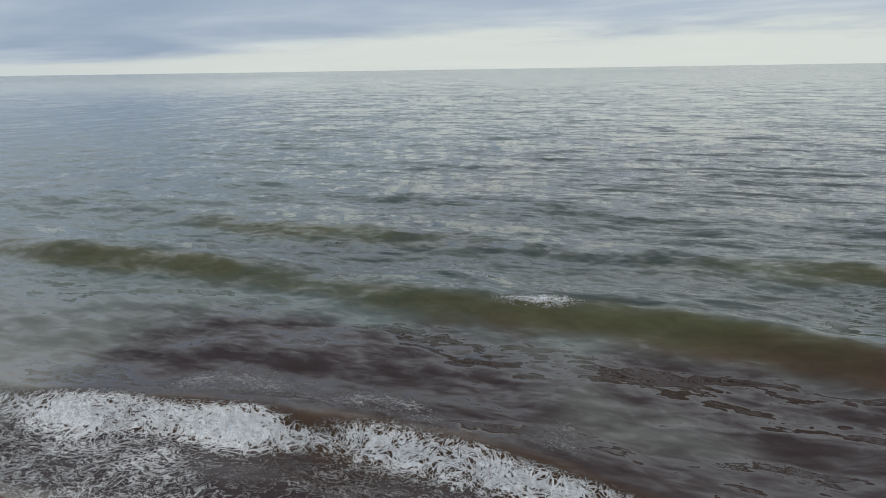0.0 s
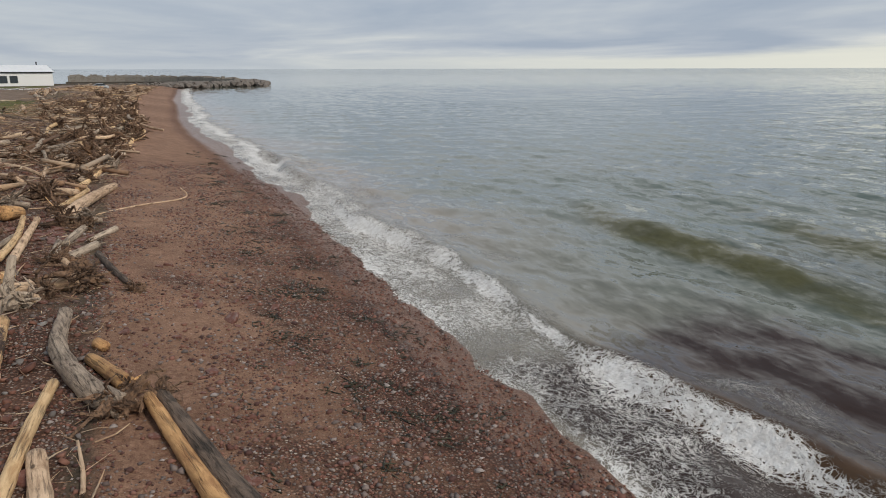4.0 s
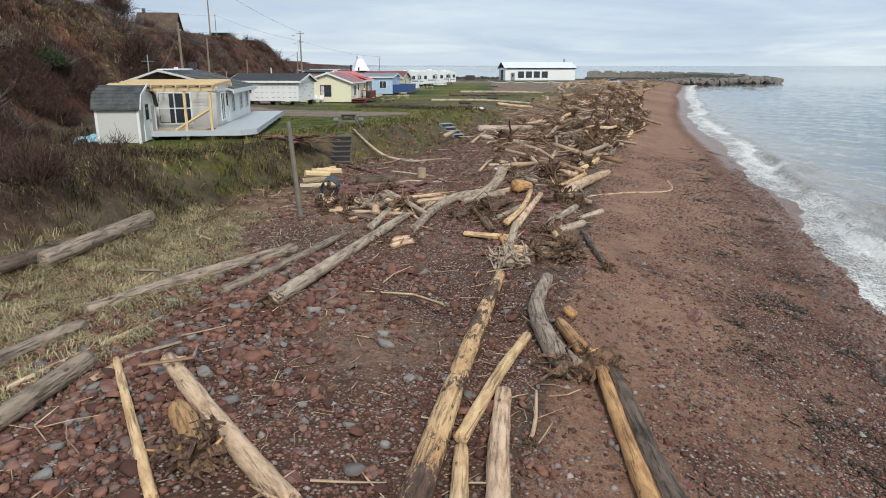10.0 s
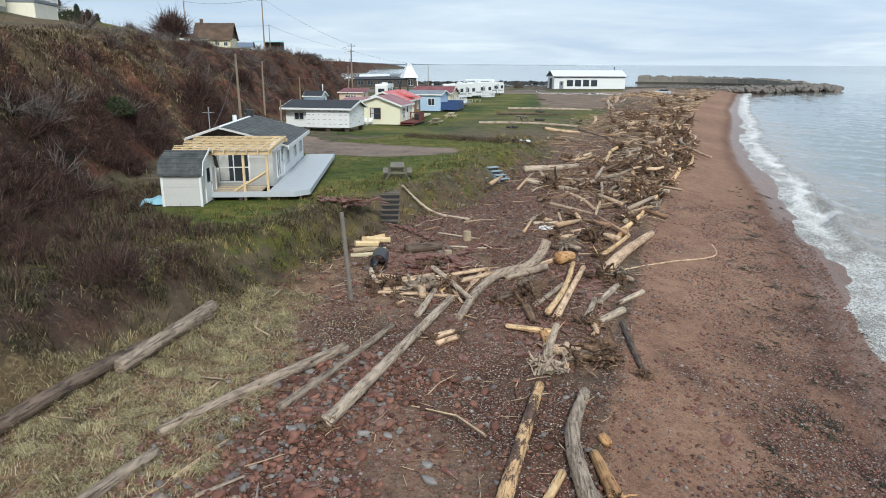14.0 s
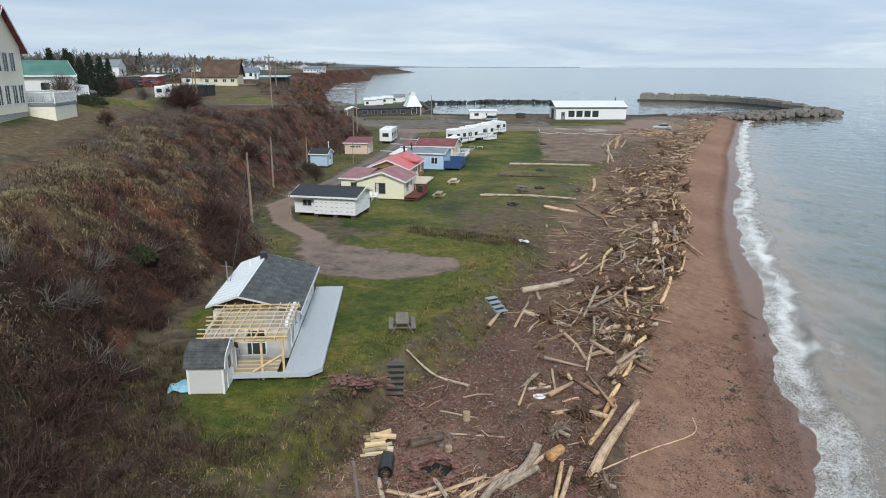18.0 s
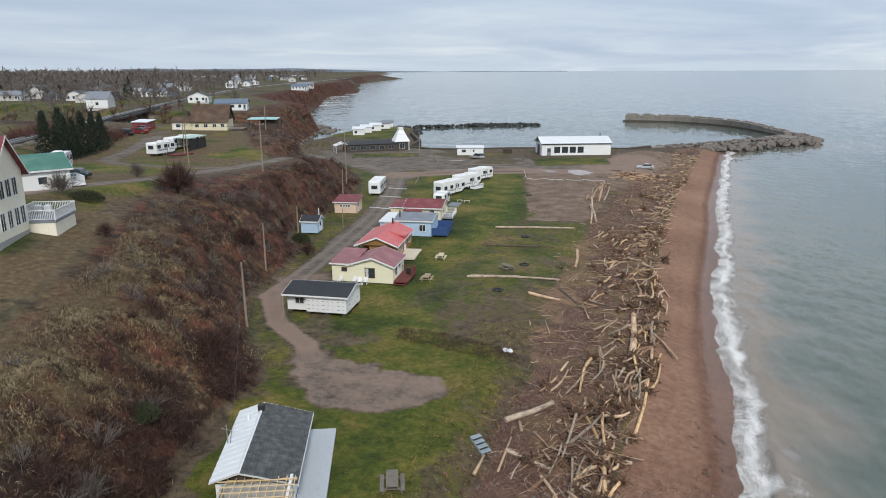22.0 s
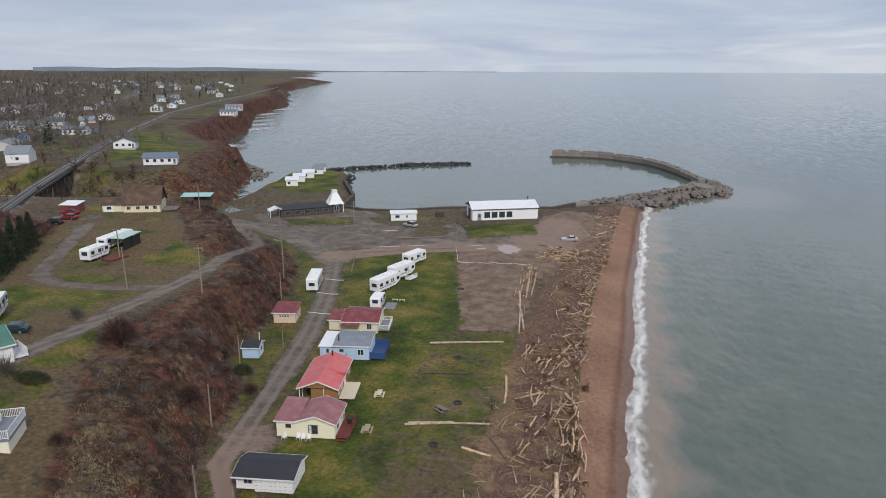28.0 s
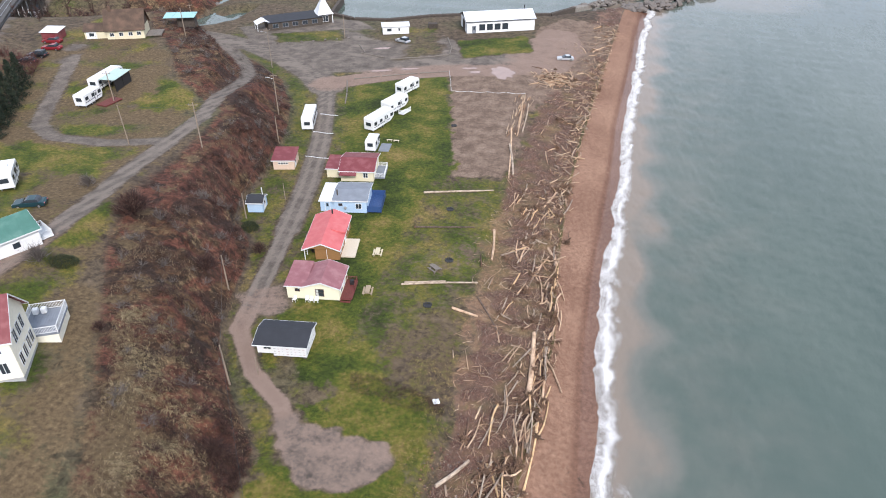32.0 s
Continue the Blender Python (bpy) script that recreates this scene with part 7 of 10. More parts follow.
def rods(a, b, ra, rb, sides=3):
    """Tapered rods from points a to b (n, 3), open at the ends unless six-sided."""
    n = len(a)
    d = b - a
    d /= np.linalg.norm(d, axis=1, keepdims=True) + 1e-9
    side = np.cross(d, np.where(np.abs(d[:, 2:3]) > 0.9, [[1.0, 0, 0]], [[0, 0, 1.0]]))
    side /= np.linalg.norm(side, axis=1, keepdims=True) + 1e-9
    up = np.cross(side, d)
    v = []
    for p, r in ((a, ra), (b, rb)):
        for k in range(sides):
            ang = k * 6.2832 / sides
            v.append(p + (side * np.cos(ang) + up * np.sin(ang)) * np.asarray(r).reshape(-1, 1))
    v = np.stack(v, 1).reshape(-1, 3)
    f = [(k, (k + 1) % sides, sides + (k + 1) % sides, sides + k) for k in range(sides)]
    if sides == 6:
        f += [(0, 3, 2, 1), (0, 5, 4, 3), (6, 7, 8, 9), (6, 9, 10, 11)]
    return v, (np.arange(n)[:, None, None] * 2 * sides + np.array(f)).reshape(-1, 4)


def island_material(name, stops, rough=0.9, bump=0.0):
    m = bpy.data.materials.new(name)
    m.use_nodes = True
    t = m.node_tree
    b = t.nodes["Principled BSDF"]
    g = t.nodes.new("ShaderNodeNewGeometry")
    c = n_ramp(t, g.outputs["Random Per Island"], stops)
    v = n_ramp(t, n_noise(t, g.outputs["Position"], 9, 4), [(0.3, 0.75), (0.7, 1.15)])
    t.links.new(n_mix(t, 1.0, c, v, "MULTIPLY"), b.inputs["Base Color"])
    b.inputs["Roughness"].default_value = rough
    return m


R = np.random.RandomState(5)


def drift_points(n, y0, y1, hug=0.5):
    y = R.uniform(y0, y1, n)
    xs, xb = SAND_EDGE(y), BANK(y)
    x = xs + 0.3 - np.abs(R.normal(0, hug, n)) * (xs - xb)
    ok = x > xb - 0.3
    return x[ok], y[ok]


M_STICK = island_material("drift_sticks", [(0.0, (0.10, 0.055, 0.035)), (0.25, (0.30, 0.18, 0.11)), (0.5, (0.50, 0.34, 0.21)), (0.8, (0.30, 0.23, 0.175)), (1.0, (0.62, 0.46, 0.30))])
xy = [drift_points(1900, 4, 32, 0.75), drift_points(5600, 28, 118, 0.46), drift_points(3800, 118, 225, 0.5)]
x, y = np.concatenate([p[0] for p in xy]), np.concatenate([p[1] for p in xy])
extra = R.normal(0, 1, (500, 2)) * (1.6, 1.4) + (-8.0, 20.5)
x, y = np.r_[x, extra[:, 0]], np.r_[y, extra[:, 1]]
n = len(x)
ln = np.exp(R.normal(-0.75, 0.6, n)) * np.where(y < 36, 0.5, 1.15)
ang = R.normal(1.57, 0.9, n)
lift = R.uniform(0.0, 1, n) ** 3 * np.where(y > 26, 0.45, 0.12)
z = height(x, y) + 0.015 + lift
d = np.stack([np.cos(ang), np.sin(ang), R.normal(0, 0.12, n)], 1) * ln[:, None] * 0.5
c = np.stack([x, y, z + np.abs(d[:, 2])], 1)
rad = ln * R.uniform(0.012, 0.035, n)
bend = np.stack([-d[:, 1], d[:, 0], np.zeros(n)], 1) * R.normal(0, 0.28, n)[:, None]
v, f = rods(c - d, c + bend, rad, rad * 0.85)
v2, f2 = rods(c + bend, c + d, rad * 0.85, rad * 0.5)
v, f = np.concatenate([v, v2]), np.concatenate([f, f2 + len(v)])
soup("driftwood_sticks", v, f, M_STICK, "small broken sticks and bark strewn between the logs", "sticks")

# heaps of smaller logs: by the car park, along the upper sand and beside the lot
hx, hy, hz = R.normal(-10.5, 2.6, 210), R.normal(172.5, 2.6, 210), R.uniform(0, 1, 210)
lx = SAND_EDGE(hy0 := R.uniform(116, 228, 330)) + 0.5 - np.abs(R.normal(0, 3.4, 330))
bx, by = R.normal(-16.2, 0.8, 60), R.uniform(136, 158, 60)
mx, my = drift_points(90, 30, 118, 0.5)
x, y = np.r_[hx, lx, bx, mx], np.r_[hy, hy0, by, my]
n = len(x)
ln = np.r_[R.uniform(1.2, 3.4, 210), R.uniform(0.6, 2.8, 330), R.uniform(1.5, 4, 60), R.uniform(1.2, 4.2, len(mx))]
ang = np.r_[R.uniform(0, 6.3, 210), R.normal(1.57, 0.7, 330), R.normal(1.6, 0.12, 60), R.normal(1.57, 0.65, len(mx))]
hill = np.clip(1.5 - 0.32 * np.hypot(hx + 10.5, hy - 172.5), 0.05, 1.5) * hz
z = height(x, y) + np.r_[hill, R.uniform(0, 1, 330) ** 3 * 0.4, R.uniform(0, 0.4, 60), R.uniform(0, 1, len(mx)) ** 2 * 0.5] + 0.08
d = np.stack([np.cos(ang), np.sin(ang), R.normal(0, 0.1, n)], 1) * ln[:, None] * 0.5
c = np.stack([x, y, z], 1)
rad = R.uniform(0.06, 0.15, n)
v, f = rods(c - d, c + d, rad, rad * R.uniform(0.55, 0.9, n), 6)
soup("driftwood_heap", v, f, M_STICK, "heaped tan and grey driftwood poles at the top of the beach", "driftwood")

ICO = bmesh.new()
bmesh.ops.create_icosphere(ICO, subdivisions=1, radius=1.0)
IV = np.array([w.co[:] for w in ICO.verts])
IF = np.array([[w.index for w in f.verts] for f in ICO.faces])
ICO.free()


OV = np.array([(1, 0, 0), (-1, 0, 0), (0, 1, 0), (0, -1, 0), (0, 0, 1), (0, 0, -1)], float)
OF = np.array([(0, 2, 4), (2, 1, 4), (1, 3, 4), (3, 0, 4), (2, 0, 5), (1, 2, 5), (3, 1, 5), (0, 3, 5)])


# an angular slab: an uneven six-sided plate
SV = np.array([(math.cos(k * 1.047) * s, math.sin(k * 1.047) * s, z) for z, s in ((-1, 0.9), (0.45, 1.0), (1, 0.78)) for k in range(6)])
SF = np.array([f for r in (0, 6) for k in range(6) for f in ((r + k, r + (k + 1) % 6, r + 6 + (k + 1) % 6), (r + k, r + 6 + (k + 1) % 6, r + 6 + k))] + [(12, 12 + k, 13 + k) for k in range(1, 5)])


def stones(x, y, size, flat, IV=IV, IF=IF, sink=0.25):
    n = len(x)
    v = IV[None] * (1 + R.uniform(-0.28, 0.28, (n, len(IV), 1)))
    if len(IV) == 18:
        v = IV[None] * np.concatenate([np.tile(1 + R.uniform(-0.38, 0.38, (n, 6, 1)), (1, 3, 1)).repeat(2, 2), np.ones((n, 18, 1))], 2) + R.normal(0, 0.06, (n, 18, 3))
    v = v * np.stack([size * R.uniform(0.75, 1.35, n), size, size * flat], 1)[:, None]
    a, tilt = R.uniform(0, 6.28, n), R.normal(0, 0.38 if len(IV) == 18 else 0.25, n)
    ca, sa, ct, stt = np.cos(a), np.sin(a), np.cos(tilt), np.sin(tilt)
    X, Y, Z = v[..., 0], v[..., 1], v[..., 2]
    X, Z = X * ct[:, None] + Z * stt[:, None], -X * stt[:, None] + Z * ct[:, None]
    v = np.stack([X * ca[:, None] - Y * sa[:, None] + x[:, None], X * sa[:, None] + Y * ca[:, None] + y[:, None], Z + (height(x, y) + size * flat * (0.6 - sink))[:, None]], -1)
    return v.reshape(-1, 3), (np.arange(n)[:, None, None] * len(IV) + IF).reshape(-1, 3)


M_PEBBLE = island_material("beach_pebbles", [(0.0, (0.05, 0.020, 0.016)), (0.3, (0.14, 0.055, 0.038)), (0.52, (0.24, 0.11, 0.078)), (0.66, (0.095, 0.072, 0.064)), (0.9, (0.205, 0.158, 0.14)), (1.0, (0.33, 0.285, 0.265))], 0.75)
M_SLAB = island_material("red_sandstone_pieces", [(0.0, (0.055, 0.021, 0.014)), (0.4, (0.135, 0.055, 0.036)), (0.75, (0.24, 0.115, 0.08)), (0.85, (0.12, 0.098, 0.09)), (0.95, (0.165, 0.15, 0.14)), (1.0, (0.25, 0.23, 0.215))], 0.8)
# pebbles over the upper beach, thinner on the open sand
px, py = R.uniform(-12, -1.2, 84000), 4 + 34 * R.uniform(0, 1, 84000) ** 1.6
keep = R.uniform(0, 1, len(px)) < np.clip(0.55 + 0.6 * waves2(px, py, 4, 61), 0.06, 1)
sx, sy = R.uniform(-1.6, 6.0, 84000), 3 + 40 * R.uniform(0, 1, 84000) ** 1.6
keep2 = R.uniform(0, 1, len(sx)) < np.clip(0.42 + 0.6 * waves2(sx, sy, 3.2, 62) + 0.5 * smooth(sx, 0.4, 2.4), 0.06, 1)
x, y = np.r_[px[keep], sx[keep2]], np.r_[py[keep], sy[keep2]]
v, f = stones(x, y, np.clip(np.exp(R.normal(-3.85, 0.5, len(x))), 0.01, 0.085) * np.where(x > -1, 0.95, 1), 0.6, OV, OF)
soup("pebbles", v, f, M_PEBBLE, "small grey and red pebbles strewn over the beach", "pebbles")
px, py = R.normal(-7.0, 1.15, 4600), R.uniform(4.0, 14.5, 4600)
qx, qy = R.uniform(-12.6, -3, 3600), R.uniform(17, 50, 3600)
tx, ty = R.normal(-2.5, 0.8, 300), R.uniform(6, 15, 300)
x, y = np.r_[px, qx, tx], np.r_[py, qy, ty]
v, f = stones(x, y, np.clip(np.exp(R.normal(-3.12, 0.42, len(x))), 0.022, 0.12), 0.36, SV, SF, -0.7)
soup("beach_stones", v, f, M_SLAB, "flat red sandstone cobbles along the pebble bank", "stones")
# the larger stones nearest the path, each a piece of the ground
stone_meshes = []
for k in range(7):
    bm = bmesh.new()
    rr = random.Random(500 + k)
    fat = [rr.uniform(0.62, 1.38) for _ in range(6)]
    vs = [bm.verts.new((c[0] * fat[i % 6] + rr.uniform(-0.06, 0.06), c[1] * fat[i % 6] + rr.uniform(-0.06, 0.06), c[2] * 0.26 + rr.uniform(-0.04, 0.04))) for i, c in enumerate(SV)]
    for f in SF:
        bm.faces.new([vs[i] for i in f])
    me = bpy.data.meshes.new("stone")
    bm.to_mesh(me)
    bm.free()
    me.materials.append(bpy.data.materials.get("loose_stone") or material("loose_stone", (0.175, 0.07, 0.05), 0.8, vary=0.3, scale=2, bump=0.4, bump_scale=12, alt=(0.2, 0.17, 0.16)))
    stone_meshes.append(me)
for k in range(280):
    x, y = (R.normal(-7.0, 1.4), R.uniform(5, 13)) if k % 2 else (R.uniform(-10, 3.0), R.uniform(4.5, 22))
    s = float(np.clip(np.exp(R.normal(-2.45, 0.35)), 0.05, 0.18))
    ob = new("stone", stone_meshes[k % 7])
    ob.parent = ground
    ob.matrix_basis = pose(x, y, ground_z(x, y) + s * 0.2, R.normal(0, 13), R.normal(0, 13), R.uniform(0, 360)) @ Matrix.Scale(s, 4)

# seaweed wrack along the upper wash
wx = WATERLINE(np.zeros(1))[0] - 2.3 + R.normal(0, 1.0, 2600)
wy = 2 + 50 * R.uniform(0, 1, 2600) ** 1.7
keep = 0.6 * waves2(wx, wy, 2.4, 64) + 0.7 * waves2(wx, wy, 0.9, 65) > 0.5
wx, wy = wx[keep], wy[keep]
n = len(wx) * 7
cx, cy = np.repeat(wx, 7), np.repeat(wy, 7)
a3 = np.stack([cx + R.normal(0, 0.09, n), cy + R.normal(0, 0.14, n), np.zeros(n)], 1)
a3[:, 2] = height(a3[:, 0], a3[:, 1]) + 0.01
b3 = a3 + np.stack([R.normal(0, 0.09, n), R.normal(0, 0.11, n), R.uniform(0.0, 0.05, n)], 1)
v, f = rods(a3, b3, R.uniform(0.008, 0.022, n), R.uniform(0.004, 0.012, n))
soup("seaweed", v, f, island_material("dark_seaweed", [(0.0, (0.012, 0.014, 0.008)), (1.0, (0.05, 0.045, 0.022))], 0.5), "dark seaweed scraps left on the wet sand", "seaweed")


# ---- the hall, the wharf and the harbour ----
hall = thing("hall", "long white hall with white metal roof and black trim", "hall", pose(-40.6, 205.2, 2.65, 0, 0, 23))
walls(hall, 0, 21.2, 0, 9.6, 0.1, 3.7, M_WHITE, 0.3)
gable_roof(hall, 0, 21.2, 0, 9.6, 3.7, 5.3, M_WHITEROOF, M_BLACK, "x", 0.4, trim=M_BLACK)
part("band", box(0.0, 21.2, -0.05, -0.022, 3.35, 3.69), M_BLACK, hall)
for u in (4.7, 7.1, 9.5, 11.9):
    window(hall, "f", 0, u, 0.9, 1.7, 1.7, M_BLACK, (2, 1))
door(hall, "f", 0, 2.2, 0.1, 1.0, 2.1, M_GREYROOF, M_BLACK)
door(hall, "l", 0, 4.8, 0.1, 3.2, 2.9, M_DARKWOOD, M_BLACK, False)
part("chimney", rod((19.4, 6.0, 4.4), (19.4, 6.0, 6.3), 0.16, 8), M_BLACK, hall)
for k in range(15):
    x = 0.7 + k * 1.42
    part("roof_seam", prism([(-0.42, 3.72), (4.8, 5.46), (4.8, 5.5), (-0.42, 3.76)], "x", x, x + 0.05), M_WHITEROOF, hall)
part("foundation", box(0.05, 21.15, 0.05, 9.55, -0.3, 0.099), M_CONC, hall)
hut = thing("white_hut", "low white hut with a flat roof on the wharf edge", "hut", at_ground(-65.4, 198.8, 20))
walls(hut, 0, 8.0, 0, 3.2, 0, 2.3, M_WHITE)
shed_roof(hut, 0, 8.0, 0, 3.2, 2.3, 2.6, M_WHITEROOF, 0.3)
door(hut, "f", 0, 5.0, 0.05, 0.9, 1.9)
window(hut, "f", 0, 2.0, 1.0, 1.2, 0.7, M_GREYROOF)
sk = thing("storage_box", "dark slatted storage box near the wharf", "box", at_ground(-53.2, 207.6, 20))
for k in range(8):
    part("slat", box(0.35 * k, 0.35 * k + 0.28, 0, 2.0, 0, 1.5), M_DARKWOOD, sk)

wh = thing("wharf_restaurant", "low dark wharf building with a white pyramid tower", "building", at_ground(-100.8, 194.2, 38, 0.1))
walls(wh, 0, 17, 0, 6.0, 0, 2.5, M_DARKWOOD, 0.25)
shed_roof(wh, 0, 17, 0, 6.0, 2.5, 3.1, M_BLACKROOF, 0.3)
for k in range(5):
    window(wh, "f", 0, 2.2 + 3.1 * k, 0.9, 1.6, 1.1, M_GREYROOF, (2, 1))
part("annexe_roof", prism([(-3.5, 2.2), (-1.0, 3.1), (1.5, 2.2), (1.5, 2.32), (-1.0, 3.25), (-3.5, 2.32)], "y", 0.5, 5.0), M_WHITEROOF, wh)
for x in (-3.3, 0.0):
    for y in (0.7, 4.7):
        part("post", box(x, x + 0.15, y, y + 0.15, -0.3, 2.3), M_WHITE, wh)
bm = bmesh.new()
ring = [[bm.verts.new((18.5 + r * sx, 3.0 + r * sy, z)) for sx, sy in ((-1, -1), (1, -1), (1, 1), (-1, 1))] for r, z in ((2.6, 2.9), (1.9, 4.1), (1.25, 5.6), (0.8, 6.5), (0.8, 7.4))]
for a, b in zip(ring, ring[1:]):
    for i in range(4):
        bm.faces.new((a[i], a[(i + 1) % 4], b[(i + 1) % 4], b[i]))
bm.faces.new(ring[-1])
bm.faces.new(ring[0][::-1])
part("tower_roof", bm, M_WHITEROOF, wh, "white flared pyramid roof")
for sx in (-1, 1):
    for sy in (-1, 1):
        part("tower_post", box(18.5 + sx * 2.2 - 0.1, 18.5 + sx * 2.2 + 0.1, 3 + sy * 2.2 - 0.1, 3 + sy * 2.2 + 0.1, -0.3, 2.9), M_WHITE, wh)
part("tower_wall", box(16.6, 20.4, 1.1, 4.9, -0.2, 2.9), M_DARKWOOD, wh)
window(wh, "f", 1.1, 18.5, 0.6, 1.6, 1.8, M_WHITE, (2, 1))
for k, (x, y) in enumerate(((-126.5, 249.5), (-128.0, 259.5), (-128.6, 270.0), (-129.0, 281.0), (-131.0, 288.5))):
    c = thing("cabin", "small white holiday cabin in a row on the harbour point", "cabin", at_ground(x, y, 24), "white cabins on the point")
    walls(c, 0, 4.6, 0, 5.0, 0, 2.4, M_WHITE, 0.3)
    shed_roof(c, 0, 4.6, 0, 5.0, 2.4, 3.0, M_WHITEROOF if k < 3 else M_GREYROOF, 0.4)
    window(c, "f", 0, 1.2, 0.8, 0.9, 0.9, M_GREYROOF)
    door(c, "r", 4.6, 2.2, 0.05, 0.9, 1.9, M_GREYROOF)


def strip(th, name, a, b, half, z0, z1, mat, lean=0.0):
    """A block of wall from plan point a to b."""
    a, b = Vector((*a, 0)), Vector((*b, 0))
    d = (b - a).normalized()
    s = Vector((-d.y, d.x, 0))
    bm = bmesh.new()
    v = [bm.verts.new(p + s * k * (half + (lean if z == z0 else 0)) + Vector((0, 0, z))) for z in (z0, z1) for p, k in ((a, -1), (b, -1), (b, 1), (a, 1))]
    for f in ((3, 2, 1, 0), (4, 5, 6, 7), (0, 1, 5, 4), (1, 2, 6, 5), (2, 3, 7, 6), (3, 0, 4, 7)):
        bm.faces.new([v[i] for i in f])
    bmesh.ops.bevel(bm, geom=bm.edges[:], offset=0.12, segments=1, affect="EDGES")
    return part(name, bm, mat, th)


M_PIER = material("stained_old_concrete", (0.29, 0.265, 0.23), 0.9, vary=0.45, scale=0.5, bump=0.5, bump_scale=3, per="WORLD", alt=(0.12, 0.092, 0.075), alt_amount=0.75)
pier = thing("pier", "old curved concrete pier, stained and broken, round the harbour", "pier", pose(0, 0, 0))
arm = [(-32, 388), (-24, 388.5), (-15, 388.3), (-6, 387), (3, 382), (11, 375), (18, 367), (24.5, 356), (29, 345), (33, 333), (36.5, 320), (39, 308)]
rng = random.Random(9)
for k, (a, b) in enumerate(zip(arm, arm[1:])):
    j = rng.uniform(-0.3, 0.3)
    strip(pier, "pier_block", a, (b[0] * 0.985 + a[0] * 0.015, b[1] * 0.985 + a[1] * 0.015), 1.5 + 0.3 * j, -2.5, 4.1 + j - 0.1 * k, M_PIER, 0.3)
    strip(pier, "parapet", (a[0] + 0.7, a[1] + 1.1), (a[0] * 0.25 + b[0] * 0.75 + 0.7, a[1] * 0.25 + b[1] * 0.75 + 1.1), 0.5, 3.8 - 0.1 * k, 4.7 + j - 0.12 * k, M_PIER)
    for i in range(4):
        f = rng.random()
        x, y = a[0] + (b[0] - a[0]) * f, a[1] + (b[1] - a[1]) * f
        part("broken_block", soft_box(x - rng.uniform(0.4, 1.2), x + 0.5, y - rng.uniform(0.3, 0.9), y + 0.4, 3.6 - 0.1 * k, 4.4 - 0.1 * k + rng.uniform(0, 0.7), 0.1), M_PIER, pier)
    strip(pier, "timber_fender", (a[0] - 1.0, a[1] - 1.75), (b[0] - 1.0, b[1] - 1.75), 0.3, -1.5, 1.3, M_DARKWOOD)
quay = [(37, 303), (30, 292), (22, 282), (13, 271), (5, 262), (-3, 254), (-12, 245)]
for k, (a, b) in enumerate(zip(quay, quay[1:])):
    strip(pier, "quay_slab", a, b, 2.2 - 0.2 * k, -2.5, 2.2 - 0.06 * k + rng.uniform(-0.25, 0.2), M_PIER, 0.2)
strip(pier, "pier_block", (36, 300), (45, 288), 3.5, -2.5, 2.2, M_PIER, 0.5)
rock_meshes = []
for k in range(8):
    bm = bmesh.new()
    bmesh.ops.create_icosphere(bm, subdivisions=1, radius=1.0)
    rr = random.Random(700 + k)
    for w in bm.verts:
        w.co *= 1 + rr.uniform(-0.35, 0.25)
        w.co.z *= 0.65
    me = bpy.data.meshes.new("rock")
    bm.to_mesh(me)
    bm.free()
    rock_meshes.append(me)
M_ROCK = material("grey_brown_armour_rock", (0.19, 0.165, 0.145), 0.9, vary=0.35, scale=0.8, bump=0.5, bump_scale=5, alt=(0.11, 0.09, 0.08))
M_DARKROCK = material("wet_black_rock", (0.035, 0.035, 0.033), 0.7, vary=0.3, scale=0.8, bump=0.4, bump_scale=5)
dark_meshes = [me.copy() for me in rock_meshes]
for me in rock_meshes:
    me.materials.append(M_ROCK)
for me in dark_meshes:
    me.materials.append(M_DARKROCK)


def rocks(th, line, count, spread, s0, s1, z, meshes, slope=0.5):
    for k in range(count):
        f = rng.random() * (len(line) - 1)
        i = int(f)
        (ax, ay), (bx, by) = line[i], line[i + 1]
        off = rng.gauss(0, 1)
        dx, dy = bx - ax, by - ay
        l = math.hypot(dx, dy)
        x, y = ax + dx * (f - i) - dy / l * off * spread, ay + dy * (f - i) + dx / l * off * spread
        s = rng.uniform(s0, s1)
        ob = new("rock", meshes[k % 8])
        ob.parent = th
        ob.matrix_basis = pose(x, y, max(z - abs(off) * slope, SEA - 0.2 if slope < 1 else ground_z(x, y)) + s * 0.1, rng.uniform(-25, 25), rng.uniform(-25, 25), rng.uniform(0, 360)) @ Matrix.Scale(s, 4)


armour = thing("rock_armour", "grey broken boulders heaped along the pier's seaward side", "rocks", pose(0, 0, 0))
rocks(armour, [(5, 249), (14, 254), (22, 264), (31, 276), (40, 284), (46, 292), (43, 304), (40, 316)], 240, 2.2, 0.7, 1.9, 1.9, rock_meshes)
bw = thing("breakwater", "low black rock breakwater across the bay", "breakwater", pose(0, 0, 0))
rocks(bw, [(-134, 304), (-120, 316), (-101, 331), (-86, 339), (-70, 346)], 230, 0.9, 0.7, 1.5, 1.4, dark_meshes, 0.6)
rubble = thing("rubble", "broken slabs and rubble along the old quay", "rubble", pose(0, 0, 0))
rocks(rubble, [(-8, 248), (-3, 253), (5, 261), (13, 270), (22, 281), (30, 291), (36, 300)], 170, 1.8, 0.4, 1.1, 2.2, rock_meshes, 0.4)
hr = thing("harbour_rocks", "dark rocks sloping down to the harbour water", "rocks", pose(0, 0, 0))
rocks(hr, [(-116, 294), (-112, 280), (-109, 270), (-104, 260)], 70, 0.9, 0.6, 1.2, 1.5, dark_meshes, 0.6)
shore = thing("shore_rocks", "brown rocks on the shore below the far bluff", "rocks", pose(0, 0, 0))
